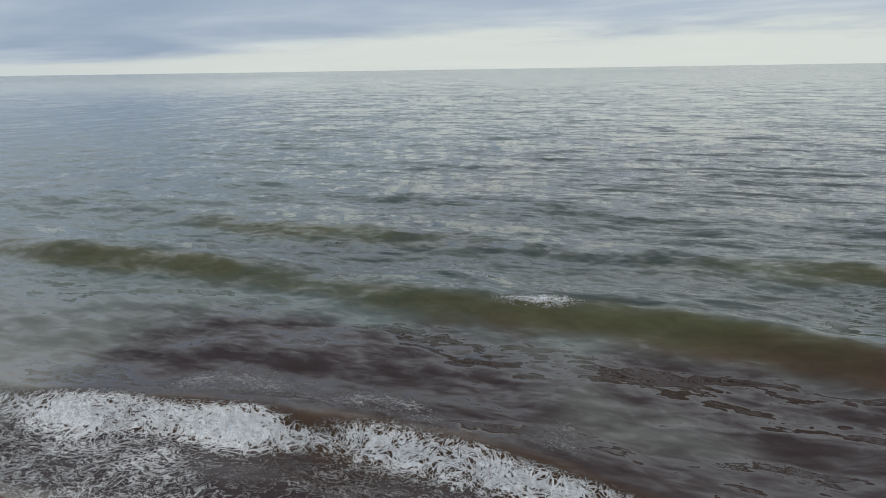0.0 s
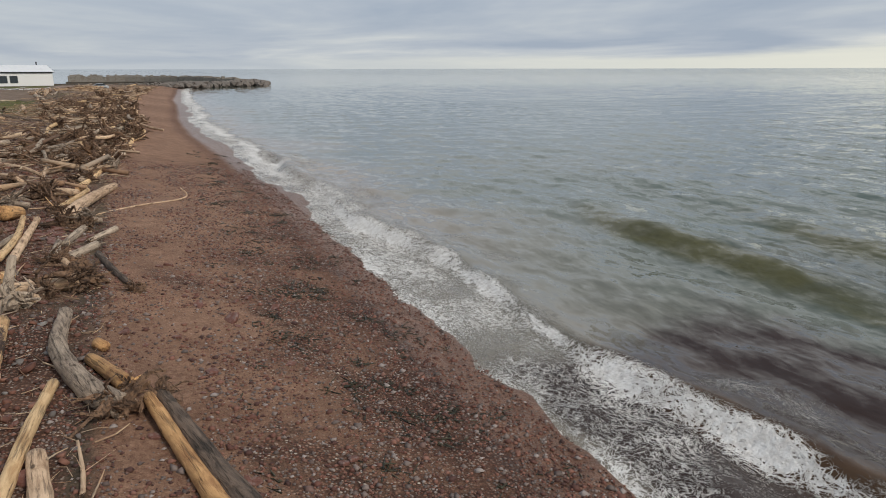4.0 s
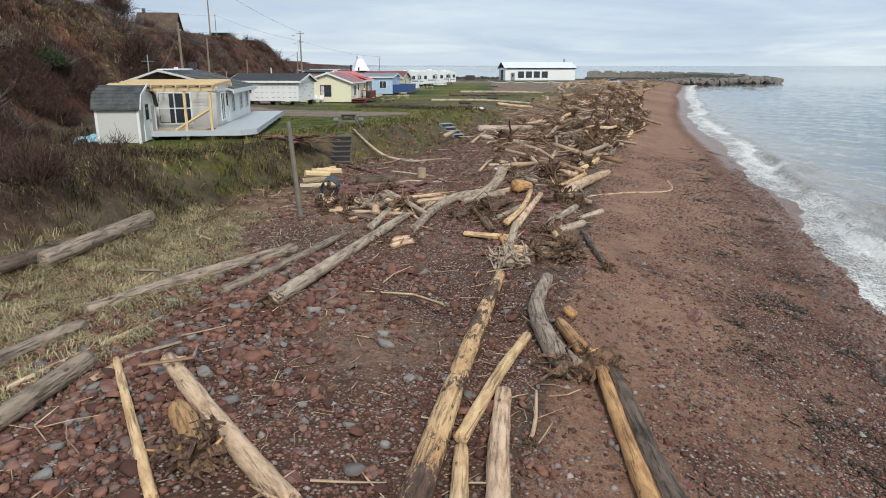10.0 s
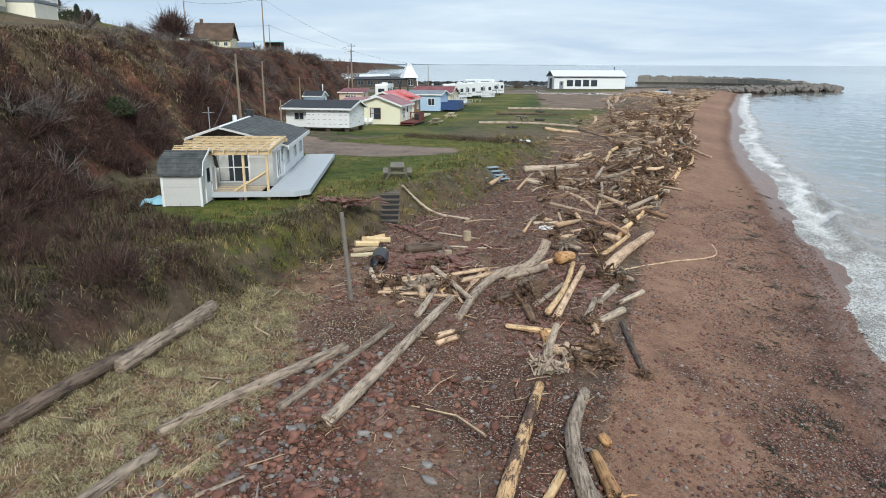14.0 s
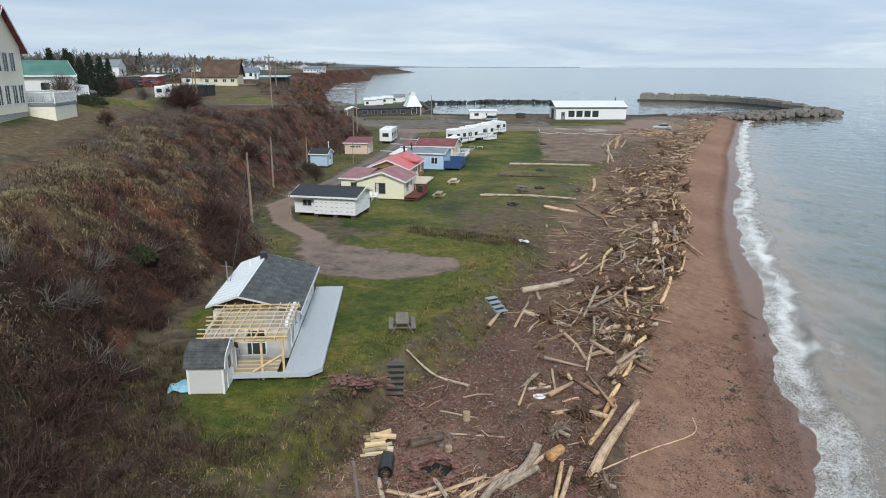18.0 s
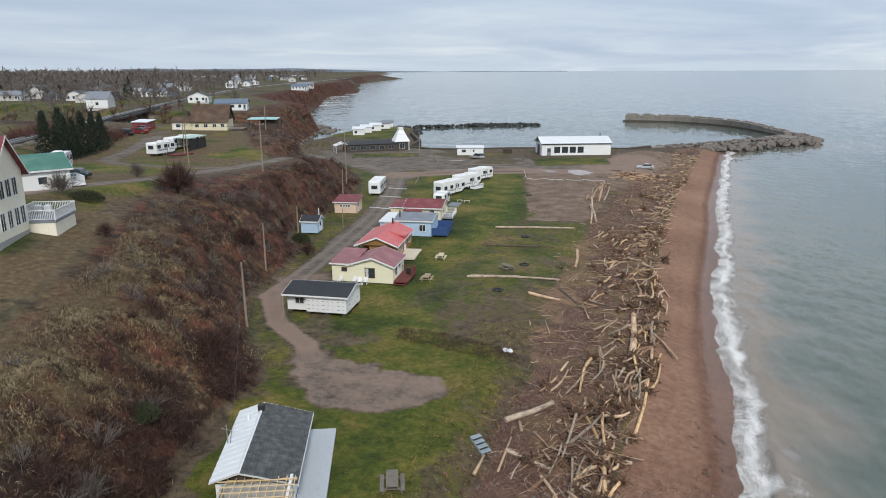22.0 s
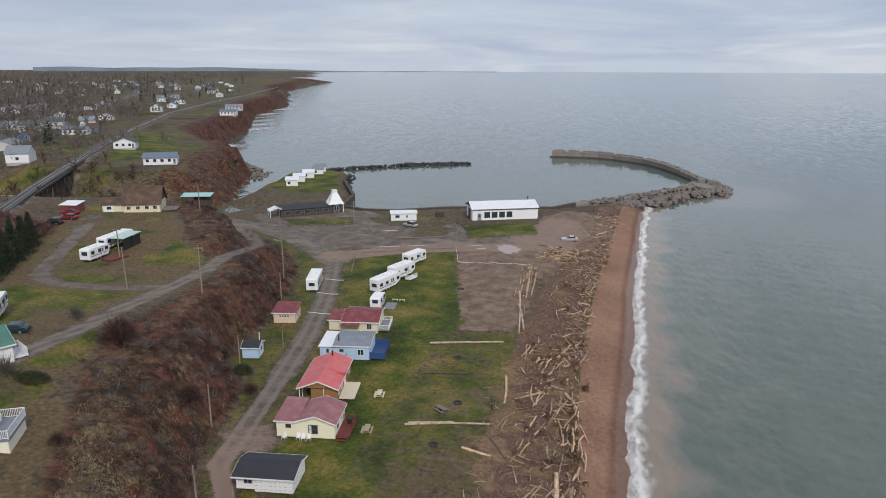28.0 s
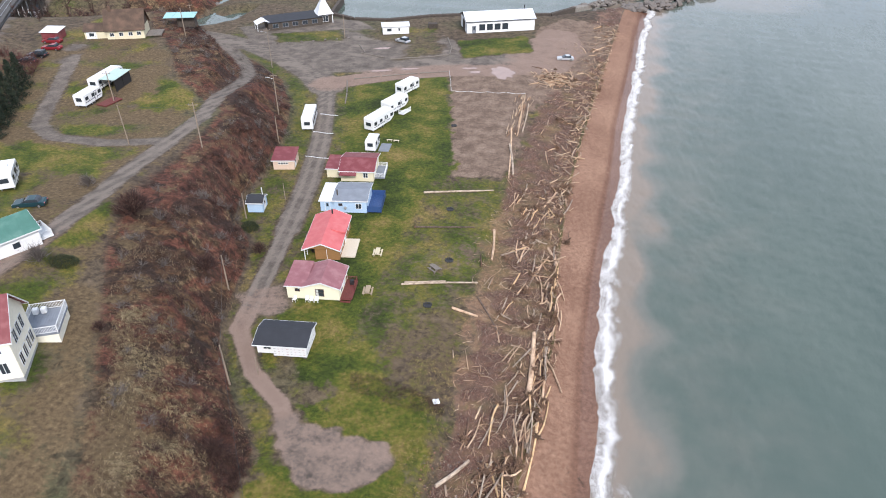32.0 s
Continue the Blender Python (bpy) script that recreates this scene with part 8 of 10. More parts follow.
rocks(shore, [(-139, 222), (-150, 250), (-156, 280), (-160, 292), (-172, 305), (-186, 316), (-204, 325), (-222, 352)], 170, 2.5, 0.5, 1.5, 1.0, rock_meshes, 0.4)
qw = thing("quay_wall", "weathered timber and concrete quay along the harbour", "quay", pose(0, 0, 0))
for a, b in (((-109, 269), (-94, 240)), ((-93.5, 239), (-90, 219)), ((-90, 218.5), (-80.5, 214)), ((-80, 214), (-69, 215)), ((-69, 215), (-56, 223)), ((-56, 223), (-45, 227)), ((-45, 227), (-18, 233)), ((-18, 233), (-11, 243))):
    strip(qw, "quay_section", a, b, 0.6, -2.0, 2.9, M_DARKWOOD)

# log edging round the car park, and boulders
for k, (a, b) in enumerate((((-69, 187.5), (-65, 181)), ((-66, 180.5), (-58, 178)), ((-56.5, 177.4), (-47, 181)), ((-46.5, 181.3), (-41.5, 184.5)), ((-41.3, 184.7), (-42.3, 192)), ((-62.2, 158.5), (-59.5, 151)), ((-59.2, 150), (-57.4, 144)), ((-61, 160.2), (-55, 163.5)), ((-54.5, 163.8), (-46, 168)), ((-45.5, 168.2), (-38.5, 171)), ((-42.8, 192.5), (-45.4, 200)))):
    beach_edge = thing("log_barrier", "grey log laid as a barrier along the gravel", "log", pose((a[0] + b[0]) / 2, (a[1] + b[1]) / 2, 0), "log barriers round the car park")
    dx, dy = (b[0] - a[0]) / 2, (b[1] - a[1]) / 2
    part("log", rod((-dx, -dy, ground_z(*a) + 0.12), (dx, dy, ground_z(*b) + 0.12), 0.17, 8, 0.13), M_OLDWOOD, beach_edge)
for k in range(9):
    x, y = -96 + 3.1 * k, 181.5 + 1.6 * k
    ob = new("boulder", rock_meshes[k % 8])
    ob.matrix_basis = pose(x, y, ground_z(x, y) + 0.15, 0, 0, k * 40) @ Matrix.Scale(0.45, 4)
    tagged(ob, "grey boulder in a row beside the car park", "boulder", "boulders round the car park")

# rope fence of the beach lot
fence = thing("post_fence", "low white rope strung between wooden posts on the beach lot", "fence", pose(0, 0, 0))
line = [(-38, 170), (-36, 163), (-34.4, 156.4), (-30, 157), (-25.5, 157.6), (-21, 158.2), (-16.3, 158.7)]
for x, y in line:
    part("post", rod((x, y, ground_z(x, y) - 0.2), (x, y, ground_z(x, y) + 0.8), 0.07, 6), M_OLDWOOD, fence)
for (ax, ay), (bx, by) in zip(line, line[1:]):
    bm = bmesh.new()
    pts = [Vector((ax + (bx - ax) * s / 6, ay + (by - ay) * s / 6, ground_z(ax, ay) + 0.72 - 0.28 * math.sin(math.pi * s / 6))) for s in range(7)]
    for p, q in zip(pts, pts[1:]):
        bm_rod(bm, p, q, 0.035, 5)
    part("rope", bm, M_WHITE, fence)

# pale hoses laid across the road between the plots
for x, y, w in ((-53.2, 116.0, 5.0), (-56.4, 127.5, 4.6), (-58.8, 137.0, 4.4)):
    hose = bmesh.new()
    bm_limb(hose, [(x + w * (s / 6 - 0.5), y + 0.1 * math.sin(s * 1.3), ground_z(x + w * (s / 6 - 0.5), y) + 0.05) for s in range(7)], 0.06, 0.06, 5, 1.0, 0.0)
    tagged(part("road_hose", hose, M_WHITEROOF), "pale hose laid across the gravel road", "hose", "hoses across the road")
# puddles on the gravel
M_PUDDLE = material("muddy_puddle", (0.30, 0.20, 0.16), 0.08, vary=0.1, scale=0.5, per="WORLD")
for k, (x, y, rx, ry) in enumerate(((-24.3, 173.5, 3.2, 5.2), (-31.5, 172.2, 1.8, 1.2), (-33.5, 174.8, 2.6, 0.8), (-56, 168, 3.5, 0.7), (-49, 171, 3.0, 0.7), (-61.5, 186, 2.6, 0.9))):
    bm = bmesh.new()
    rr = random.Random(k)
    pts = [(rx * math.cos(a) * rr.uniform(0.65, 1.1), ry * math.sin(a) * rr.uniform(0.65, 1.1)) for a in [i * 6.2832 / 22 for i in range(22)]]
    zc = ground_z(x, y)
    bm.faces.new([bm.verts.new((px, py, max(0, ground_z(x + px, y + py) - zc))) for px, py in pts])
    ob = part("puddle", bm, M_PUDDLE)
    ob.matrix_basis = pose(x, y, zc + 0.05, 0, 0, 20)
    tagged(ob, "shallow muddy puddle on the gravel", "puddle", kind="structure")

# ---- poles and wires ----
M_POLE = material("grey_utility_pole", (0.28, 0.22, 0.165), 0.9, vary=0.25, scale=1.5, bump=0.2)
M_WIRE = material("dark_wire", (0.04, 0.04, 0.04), 0.6, vary=0.05)


def utility_pole(x, y, h, arm=False, lamp=False, r=0.13, lean=0.0, base=None):
    th = thing("utility_pole", "tall grey wooden utility pole" + (" with a street lamp arm" if lamp else " carrying wires along the bluff"), "utility pole", pose(x, y, ground_z(x, y) - 0.3, lean, 0, 15), "utility poles")
    part("mast", rod((0, 0, 0), (0, 0, h + 0.3), r, 8, r * 0.65), M_POLE, th)
    if arm:
        part("crossarm", box(-0.8, 0.8, -0.05, 0.05, h - 0.25, h - 0.13), M_POLE, th)
        for k in (-0.7, 0.0, 0.7):
            part("insulator", rod((k, 0, h - 0.13), (k, 0, h + 0.05), 0.04, 6), M_GREYROOF, th)
    if lamp:
        part("lamp_arm", rod((0, 0, h - 0.9), (-1.3, 0, h - 0.5), 0.035, 6), M_METAL, th)
        part("lamp_head", soft_box(-1.75, -1.2, -0.09, 0.09, h - 0.56, h - 0.44, 0.03), M_METAL, th)
    return Vector((x, y, ground_z(x, y) + h - 0.2))


tops = [utility_pole(*q) for q in ((-38.95, 52.8, 6.7, False, False, 0.14, 1.5), (-48.5, 70.5, 6.2), (-56.2, 91.0, 5.0), (-63.2, 119.7, 6.0), (-68.5, 131.5, 9.5, True, True), (-85.5, 163.8, 10.5, True, True), (-75.6, 193.1, 7.0))]
tops2 = [utility_pole(*q) for q in ((-96.0, 114.0, 6.5, True), (-80.3, 96.2, 7.7, False, False, 0.12, 3), (-67.4, 99.0, 8.6, True), (-104.5, 156.0, 7.0), (-128, 196, 8.0, True))]
utility_pole(-36.5, 55.6, 3.0, False, False, 0.09)
utility_pole(-52.2, 98.5, 3.4, False, False, 0.08)


def wire(a, b, sag):
    bm = bmesh.new()
    pts = [a.lerp(b, s / 8) - Vector((0, 0, sag * 4 * (s / 8) * (1 - s / 8))) for s in range(9)]
    bm_limb(bm, pts, 0.018, 0.018, 4, 50.0, 0.0)
    tagged(part("overhead_wire", bm, M_WIRE), "thin dark overhead wire between the poles", "wire", "overhead wires")


for a, b in zip(tops, tops[1:]):
    wire(a, b, 0.7)
for a, b in ((tops2[0], tops2[1]), (tops2[1], tops2[2]), (tops2[0], tops2[3]), (tops2[2], tops[4]), (tops2[3], tops[5]), (tops[0], Vector((-24.0, 30.0, 5.9)))):
    wire(a, b, 0.6)
ant = thing("antenna_mast", "thin metal antenna mast beside the cabin", "antenna", at_ground(-24.6, 30.6, 0))
part("mast", rod((0, 0, 0), (0, 0, 3.6), 0.03, 6), M_METAL, ant)
part("element", rod((-0.4, 0, 3.3), (0.4, 0, 3.3), 0.015, 4), M_METAL, ant)
mp = thing("marker_post", "tall bleached wooden post standing in the pebble beach", "post", at_ground(-9.5, 17.8, 0, 0.3))
part("post", rod((0, 0, 0), (-0.22, -0.06, 3.05), 0.075, 8, 0.065), M_OLDWOOD, mp)

# firewood, stump, rubble and fire pits
fw = thing("firewood_pile", "stack of cut pale firewood beside a short pipe", "firewood", at_ground(-11.2, 22.8, 25))
rng = random.Random(31)
for k in range(15):
    a = Vector((rng.uniform(-0.5, 0.3), rng.uniform(-0.7, 0.7), 0.12 + 0.2 * (k % 3)))
    d = Vector((rng.uniform(0.25, 0.45), rng.uniform(-0.15, 0.15), rng.uniform(-0.05, 0.05)))
    part("split_log", rod(a - d, a + d, rng.uniform(0.07, 0.13), 7 if k % 2 else 3), (M_PALEWOOD, M_TANWOOD, M_NEWWOOD)[k % 3], fw)
cv = thing("metal_culvert", "short dark corrugated pipe lying by the firewood", "pipe", at_ground(-10.3, 21.5, 20))
bm = bmesh.new()
bmesh.ops.create_cone(bm, cap_ends=False, segments=14, radius1=0.3, radius2=0.3, depth=1.1, matrix=pose(0, 0, 0.3, 90, 0, 0))
cvp = part("pipe", bm, M_BLACK, cv)
cvp.modifiers.new("thick", "SOLIDIFY").thickness = 0.03
sp = thing("tree_stump", "pale sawn tree stump standing on the beach", "stump", at_ground(-8.7, 26.8, 0))
part("stump", rod((0, 0, -0.1), (0, 0, 0.42), 0.2, 10, 0.17), M_TANWOOD, sp)
rb = thing("rubble_heap", "heap of dark red stone slabs at the foot of the bank", "rubble", at_ground(-13.9, 25.6, 20))
for k in range(46):
    ob = new("slab", stone_meshes[k % 7])
    ob.parent = rb
    ob.matrix_basis = pose(rng.gauss(0, 0.7), rng.gauss(0, 0.35), 0.1 + rng.uniform(0, 0.3), rng.uniform(-20, 20), rng.uniform(-20, 20), rng.uniform(0, 360)) @ Matrix.Diagonal((rng.uniform(0.15, 0.3), rng.uniform(0.12, 0.2), 0.09, 1))
# the fire pit among the driftwood, its rough walls and the edged path
def lay_slabs(th, pts, size):
    for k, (x, y, z) in enumerate(pts):
        ob = new("slab", stone_meshes[k % 7])
        ob.parent = th
        s = rng.uniform(0.75, 1.3) * size
        ob.matrix_basis = pose(x, y, z, rng.uniform(-12, 12), rng.uniform(-12, 12), rng.uniform(0, 360)) @ Matrix.Diagonal((s, s * rng.uniform(0.6, 0.9), s * 0.75, 1))


pit = thing("fire_pit", "round fire pit of stacked red stones full of black ash", "fire pit", at_ground(-8.4, 22.1, 0, 0.0))
lay_slabs(pit, [(0.82 * math.cos(k * 0.37) + rng.gauss(0, 0.05), 0.82 * math.sin(k * 0.37) + rng.gauss(0, 0.05), 0.05 + 0.09 * (k // 17)) for k in range(68)], 0.19)
part("ash", rod((0, 0, -0.02), (0, 0, 0.08), 0.72, 18), material("black_ash", (0.012, 0.011, 0.010), 1.0, vary=0.4, scale=6, bump=0.6, bump_scale=15), pit)
edging = thing("stone_edging", "low curved lines of flat red stones beside the fire pit", "stones", pose(0, 0, 0))
for line in ([(-7.62, 22.16), (-7.38, 22.82), (-7.84, 23.82), (-7.96, 24.95), (-7.81, 26.0), (-6.9, 26.35)], [(-12.5, 26.9), (-11.73, 26.9), (-10.36, 26.05), (-9.6, 25.5), (-9.3, 24.9)], [(-9.1, 20.9), (-8.3, 21.1), (-7.5, 21.5)]):
    pts = []
    for (ax, ay), (bx, by) in zip(line, line[1:]):
        n = int(math.hypot(bx - ax, by - ay) / 0.1)
        for k in range(n):
            x, y = ax + (bx - ax) * k / n + rng.gauss(0, 0.12), ay + (by - ay) * k / n + rng.gauss(0, 0.12)
            pts.append((x, y, ground_z(x, y) + rng.uniform(0.02, 0.14)))
    lay_slabs(edging, pts, 0.13)
paving = thing("paving_stones", "scattered flat pinkish stones paving the ground by the fire pit", "stones", pose(0, 0, 0))
pts = [(rng.gauss(-9.7, 0.55), rng.gauss(22.7, 0.75)) for k in range(60)] + [(rng.gauss(-2.8, 0.5), rng.gauss(23.2, 0.9)) for k in range(50)] + [(rng.gauss(-3.6, 0.6), rng.gauss(18.0, 0.9)) for k in range(50)]
lay_slabs(paving, [(x, y, ground_z(x, y) + 0.03) for x, y in pts], 0.16)
bag = bmesh.new()
bmesh.ops.create_icosphere(bag, subdivisions=2, radius=0.22)
for w in bag.verts:
    w.co = Vector((w.co.x * 1.5 + rng.uniform(-0.04, 0.04), w.co.y + rng.uniform(-0.05, 0.05), max(-0.05, w.co.z * 0.5 + rng.uniform(-0.03, 0.03))))
ob = part("plastic_bag", bag, M_WHITEROOF)
ob.matrix_basis = at_ground(-6.07, 30.3, 15, -0.06)
tagged(ob, "crumpled white plastic bag among the driftwood", "bag")
st = thing("tree_stump", "short pale sawn stump beside the fire pit", "stump", at_ground(-8.5, 23.85, 0))
part("stump", rod((0, 0, -0.1), (0, 0, 0.26), 0.16, 10, 0.15), M_TANWOOD, st)
for x, y in ((-22.1, 102.0), (-29.4, 137.5), (-19.2, 74.7), (-18.7, 86.5)):
    fp = thing("fire_pit", "ring of dark stones round cold ashes", "fire pit", at_ground(x, y, 0, 0.0), "fire pits behind the beach")
    for k in range(11):
        ob = new("ring_stone", dark_meshes[k % 8])
        ob.parent = fp
        ob.matrix_basis = pose(0.55 * math.cos(k * 0.571), 0.55 * math.sin(k * 0.571), 0.1, 0, 0, k * 50) @ Matrix.Scale(0.2, 4)
    part("ash", rod((0, 0, -0.02), (0, 0, 0.04), 0.45, 12), M_BLACK, fp)
tp2 = bmesh.new()
bmesh.ops.create_grid(tp2, x_segments=5, y_segments=5, size=0.4)
for w in tp2.verts:
    w.co.z = 0.1 + 0.08 * math.sin(w.co.x * 8) * math.cos(w.co.y * 7)
ob = part("tarpaulin", tp2, M_WHITEROOF)
ob.modifiers.new("thick", "SOLIDIFY").thickness = 0.03
ob.matrix_basis = at_ground(-13.3, 56.2, 30, -0.05)
tagged(ob, "pale grey sheet lying by the hedge", "sheet")


# ---- houses on the bluff ----
M_PALEHOUSE = material("pale_yellow_clapboard", (0.80, 0.76, 0.63), 0.6, vary=0.07)
M_GREYFOUND = material("grey_foundation", (0.38, 0.38, 0.37), 0.85, vary=0.12)
bh = thing("bluff_house", "tall pale yellow house with a dark red roof and white-railed deck", "house", pose(-53.6, 39.8, 13.3, 0, 0, 27))
walls(bh, -8.0, 0.0, 0, 5.8, 0.7, 6.2, M_PALEHOUSE, 0.22)
part("foundation", box(-7.9, -0.05, 0.05, 5.75, -1.6, 0.699), M_GREYFOUND, bh)
gable_roof(bh, -8.0, 0, 0, 5.8, 6.2, 9.4, M_MAROON, M_PALEHOUSE, "x", 0.5, trim=M_WHITE)
part("dormer_wall", prism([(-5.2, 6.0), (-1.4, 6.0), (-1.4, 6.9), (-3.3, 8.7), (-5.2, 6.9)], "y", -0.05, 3.0), M_PALEHOUSE, bh)
for a, b in ((-5.6, -3.3), (-1.0, -3.3)):
    part("dormer_roof", prism([(a, 6.5), (b, 8.75), (b, 8.87), (a, 6.62)], "y", -0.4, 3.4), M_MAROON, bh)
for v in (1.2, 2.5, 3.8, 4.9):
    window(bh, "r", 0, v, 1.5, 0.75, 1.5, M_WHITE, (2, 1))
for v in (1.7, 2.9, 4.1):
    window(bh, "r", 0, v, 4.2, 0.75, 1.5, M_WHITE, (2, 1))
for u in (-1.4, -3.0, -4.6, -6.4):
    window(bh, "f", 0, u, 1.5, 0.8, 1.4, M_WHITE, (2, 1))
    window(bh, "f", 0, u, 4.2, 0.8, 1.3, M_WHITE, (2, 1))
window(bh, "f", -0.05, -3.3, 6.6, 0.7, 1.0, M_WHITE, (2, 1))
deck(bh, -1.6, 2.3, 5.95, 10.8, 1.35, M_GREYROOF, legs=False)
part("deck_base", prism([(-1.5, 6.0), (2.2, 6.0), (2.2, 10.7), (-1.5, 10.7)], "z", -1.2, 1.1), M_PALEHOUSE, bh)
railing(bh, [(-0.1, 6.0), (2.25, 6.0), (2.25, 10.75), (-1.55, 10.75), (-1.55, 6.0)], 1.35, M_WHITE, 0.95)
for k in range(2):
    part("deck_chair", soft_box(-1.2 + 0.9 * k, -0.6 + 0.9 * k, 9.8, 10.4, 1.36, 2.1, 0.08), M_PLASTIC, bh)
gg = thing("garage", "white garage with a worn green metal roof", "garage", pose(-68.8, 61.4, 14.2, 0, 0, 62))
walls(gg, -10.5, 0, 0, 6.0, 0, 2.8, M_WHITE, 0.3)
gable_roof(gg, -10.5, 0, 0, 6.0, 2.8, 4.3, M_GREENROOF, M_WHITE, "x", 0.35, trim=M_WHITE)
window(gg, "f", 0, -3.0, 1.1, 0.9, 0.8, M_WHITE)
deck(gg, 0.1, 1.8, 0.8, 4.2, 0.6, M_WHITE, drop=0.8)
railing(gg, [(0.1, 0.85), (1.7, 0.85), (1.7, 4.1), (0.1, 4.1)], 0.6, M_WHITE, 0.9)
lh = thing("brown_roof_house", "long cream house with a steep mossy brown roof", "house", pose(-124.6, 143.6, 12.9, 0, 0, 24))
walls(lh, 5.4, 14.2, 0, 7.2, 0.1, 2.9, M_CREAM, 0.3)
walls(lh, 0, 5.399, 1.0, 6.2, 0.1, 2.4, M_CREAM, 0.3)
gable_roof(lh, 5.4, 14.2, 0, 7.2, 2.9, 6.6, M_BROWNROOF, M_BROWNROOF, "x", 0.5)
gable_roof(lh, 0, 5.4, 1.0, 6.2, 2.4, 3.6, M_BROWNROOF, M_CREAM, "x", 0.3)
for u in (6.6, 8.8, 11.0, 13.0):
    window(lh, "f", 0, u, 1.1, 0.9, 0.8, M_WHITE, (2, 1))
door(lh, "f", 1.0, 1.6, 0.1, 2.2, 2.0, M_WHITE)
part("chimney", soft_box(6.2, 6.9, 3.2, 3.9, 5.9, 7.6, 0.04), M_BROWNROOF, lh)
deck(lh, 14.25, 18.0, 1.0, 6.0, 0.6, M_OLDWOOD, drop=0.9)
part("foundation", box(0.2, 14.1, 1.05, 6.1, -0.5, 0.098), M_GREYFOUND, lh)
th_ = thing("teal_roof_shed", "open shed with a pale teal roof on the knoll", "shed", at_ground(-112.5, 160.0, 18))
shed_roof(th_, 0, 7.5, 0, 3.6, 2.4, 2.7, material("pale_teal_roof", (0.30, 0.52, 0.52), 0.5, vary=0.1), 0.3)
walls(th_, 3.0, 7.4, 1.0, 3.5, -0.3, 2.4, M_DARKWOOD, 0.3)
for x in (0.1, 3.0, 7.2):
    part("post", box(x, x + 0.15, 0.1, 0.25, -0.4, 2.4), M_DARKWOOD, th_)
rs = thing("red_shed", "small dark red shed with a pale roof by the parked cars", "shed", at_ground(-135.0, 141.5, 10))
walls(rs, 0, 4.2, 0, 3.6, 0, 2.1, M_MAROON, 0.3)
shed_roof(rs, 0, 4.2, 0, 3.6, 2.1, 2.5, M_WHITEROOF, 0.3)

# ---- the railway and its trestle ----
track = thing("railway", "old railway track on a dark ballast bed", "railway", pose(0, 0, 0))
for (ax, ay), (bx, by) in zip(RAIL, RAIL[1:]):
    za, zb = 14.75, 14.75
    strip(track, "ballast", (ax, ay), (bx, by), 1.9, 14.3, 14.85, material("dark_ballast", (0.09, 0.085, 0.08), 0.95, vary=0.3, scale=2, per="WORLD") if "dark_ballast" not in bpy.data.materials else bpy.data.materials["dark_ballast"])
    l = math.hypot(bx - ax, by - ay)
    for s in (-0.72, 0.72):
        ox, oy = -(by - ay) / l * s, (bx - ax) / l * s
        part("rail", rod((ax + ox, ay + oy, 14.95), (bx + ox, by + oy, 14.95), 0.07, 4), M_METAL, track)
trestle = thing("trestle_bridge", "black timber trestle bridge carrying the railway over the ravine", "bridge", pose(0, 0, 0))
for k in range(17):
    f = k / 16
    x, y = -152 + (-204 + 152) * f, 143.5 + (230 - 143.5) * f
    z0 = ground_z(x, y)
    if z0 > 13.6:
        continue
    dx, dy = 0.855, 0.52
    for s in (-1.6, -0.5, 0.5, 1.6):
        part("trestle_leg", rod((x + dx * s * 1.5, y + dy * s * 1.5, z0 - 0.5), (x + dx * s, y + dy * s, 14.3), 0.22, 6), M_DARKWOOD, trestle)
    part("cap_beam", rod((x - dx * 2.2, y - dy * 2.2, 14.15), (x + dx * 2.2, y + dy * 2.2, 14.15), 0.25, 4), M_DARKWOOD, trestle)
    if 14.3 - z0 > 3:
        part("brace", rod((x - dx * 2.0, y - dy * 2.0, z0 + 0.4), (x + dx * 1.6, y + dy * 1.6, 14.0), 0.12, 4), M_DARKWOOD, trestle)
strip(trestle, "girder", (-150, 140), (-206, 233.5), 2.1, 13.6, 14.35, M_BLACK)

# ---- the village beyond ----
M_VBLUE = material("slate_blue_siding", (0.10, 0.15, 0.24), 0.7, vary=0.1)
M_VROOF = material("blue_grey_roof", (0.13, 0.17, 0.23), 0.7, vary=0.15)
VW = [M_WHITE, M_WHITE, M_WHITE, M_GREYSIDE, M_VBLUE, M_GREYSIDE]
VR = [M_SHINGLE, M_VROOF, M_GREYROOF, M_GREYROOF, M_BROWNROOF, M_SHINGLE]


def village_house(kind, m, label):
    w, d, hw, hr = ((9, 7.5, 2.8, 4.6), (12, 7, 2.7, 4.2), (8, 8, 3.6, 6.0), (14, 7.5, 2.8, 4.4), (7, 6, 2.7, 4.4), (10, 8, 3.8, 5.8))[kind]
    th = thing("village_house", label, "house", m, "houses of the village")
    walls(th, 0, w, 0, d, 0, hw, VW[kind], 0.4)
    gable_roof(th, 0, w, 0, d, hw, hr, VR[kind], VW[kind], "x" if kind % 2 else "y", 0.4)
    for u in np.arange(1.5, w - 1, 2.6):
        window(th, "f", 0, u, 1.0, 1.1, 1.1, M_WHITE)
        if hw > 3.5:
            window(th, "f", 0, u, 2.3, 1.1, 0.9, M_WHITE)
    window(th, "r", w, d / 2, 1.0, 1.1, 1.1, M_WHITE)
    door(th, "f", 0, w - 0.9, 0.1, 0.9, 2.0, M_GREYROOF)
    part("foundation", box(0.1, w - 0.1, 0.1, d - 0.1, -1.2, -0.001), M_GREYFOUND, th)
    return th


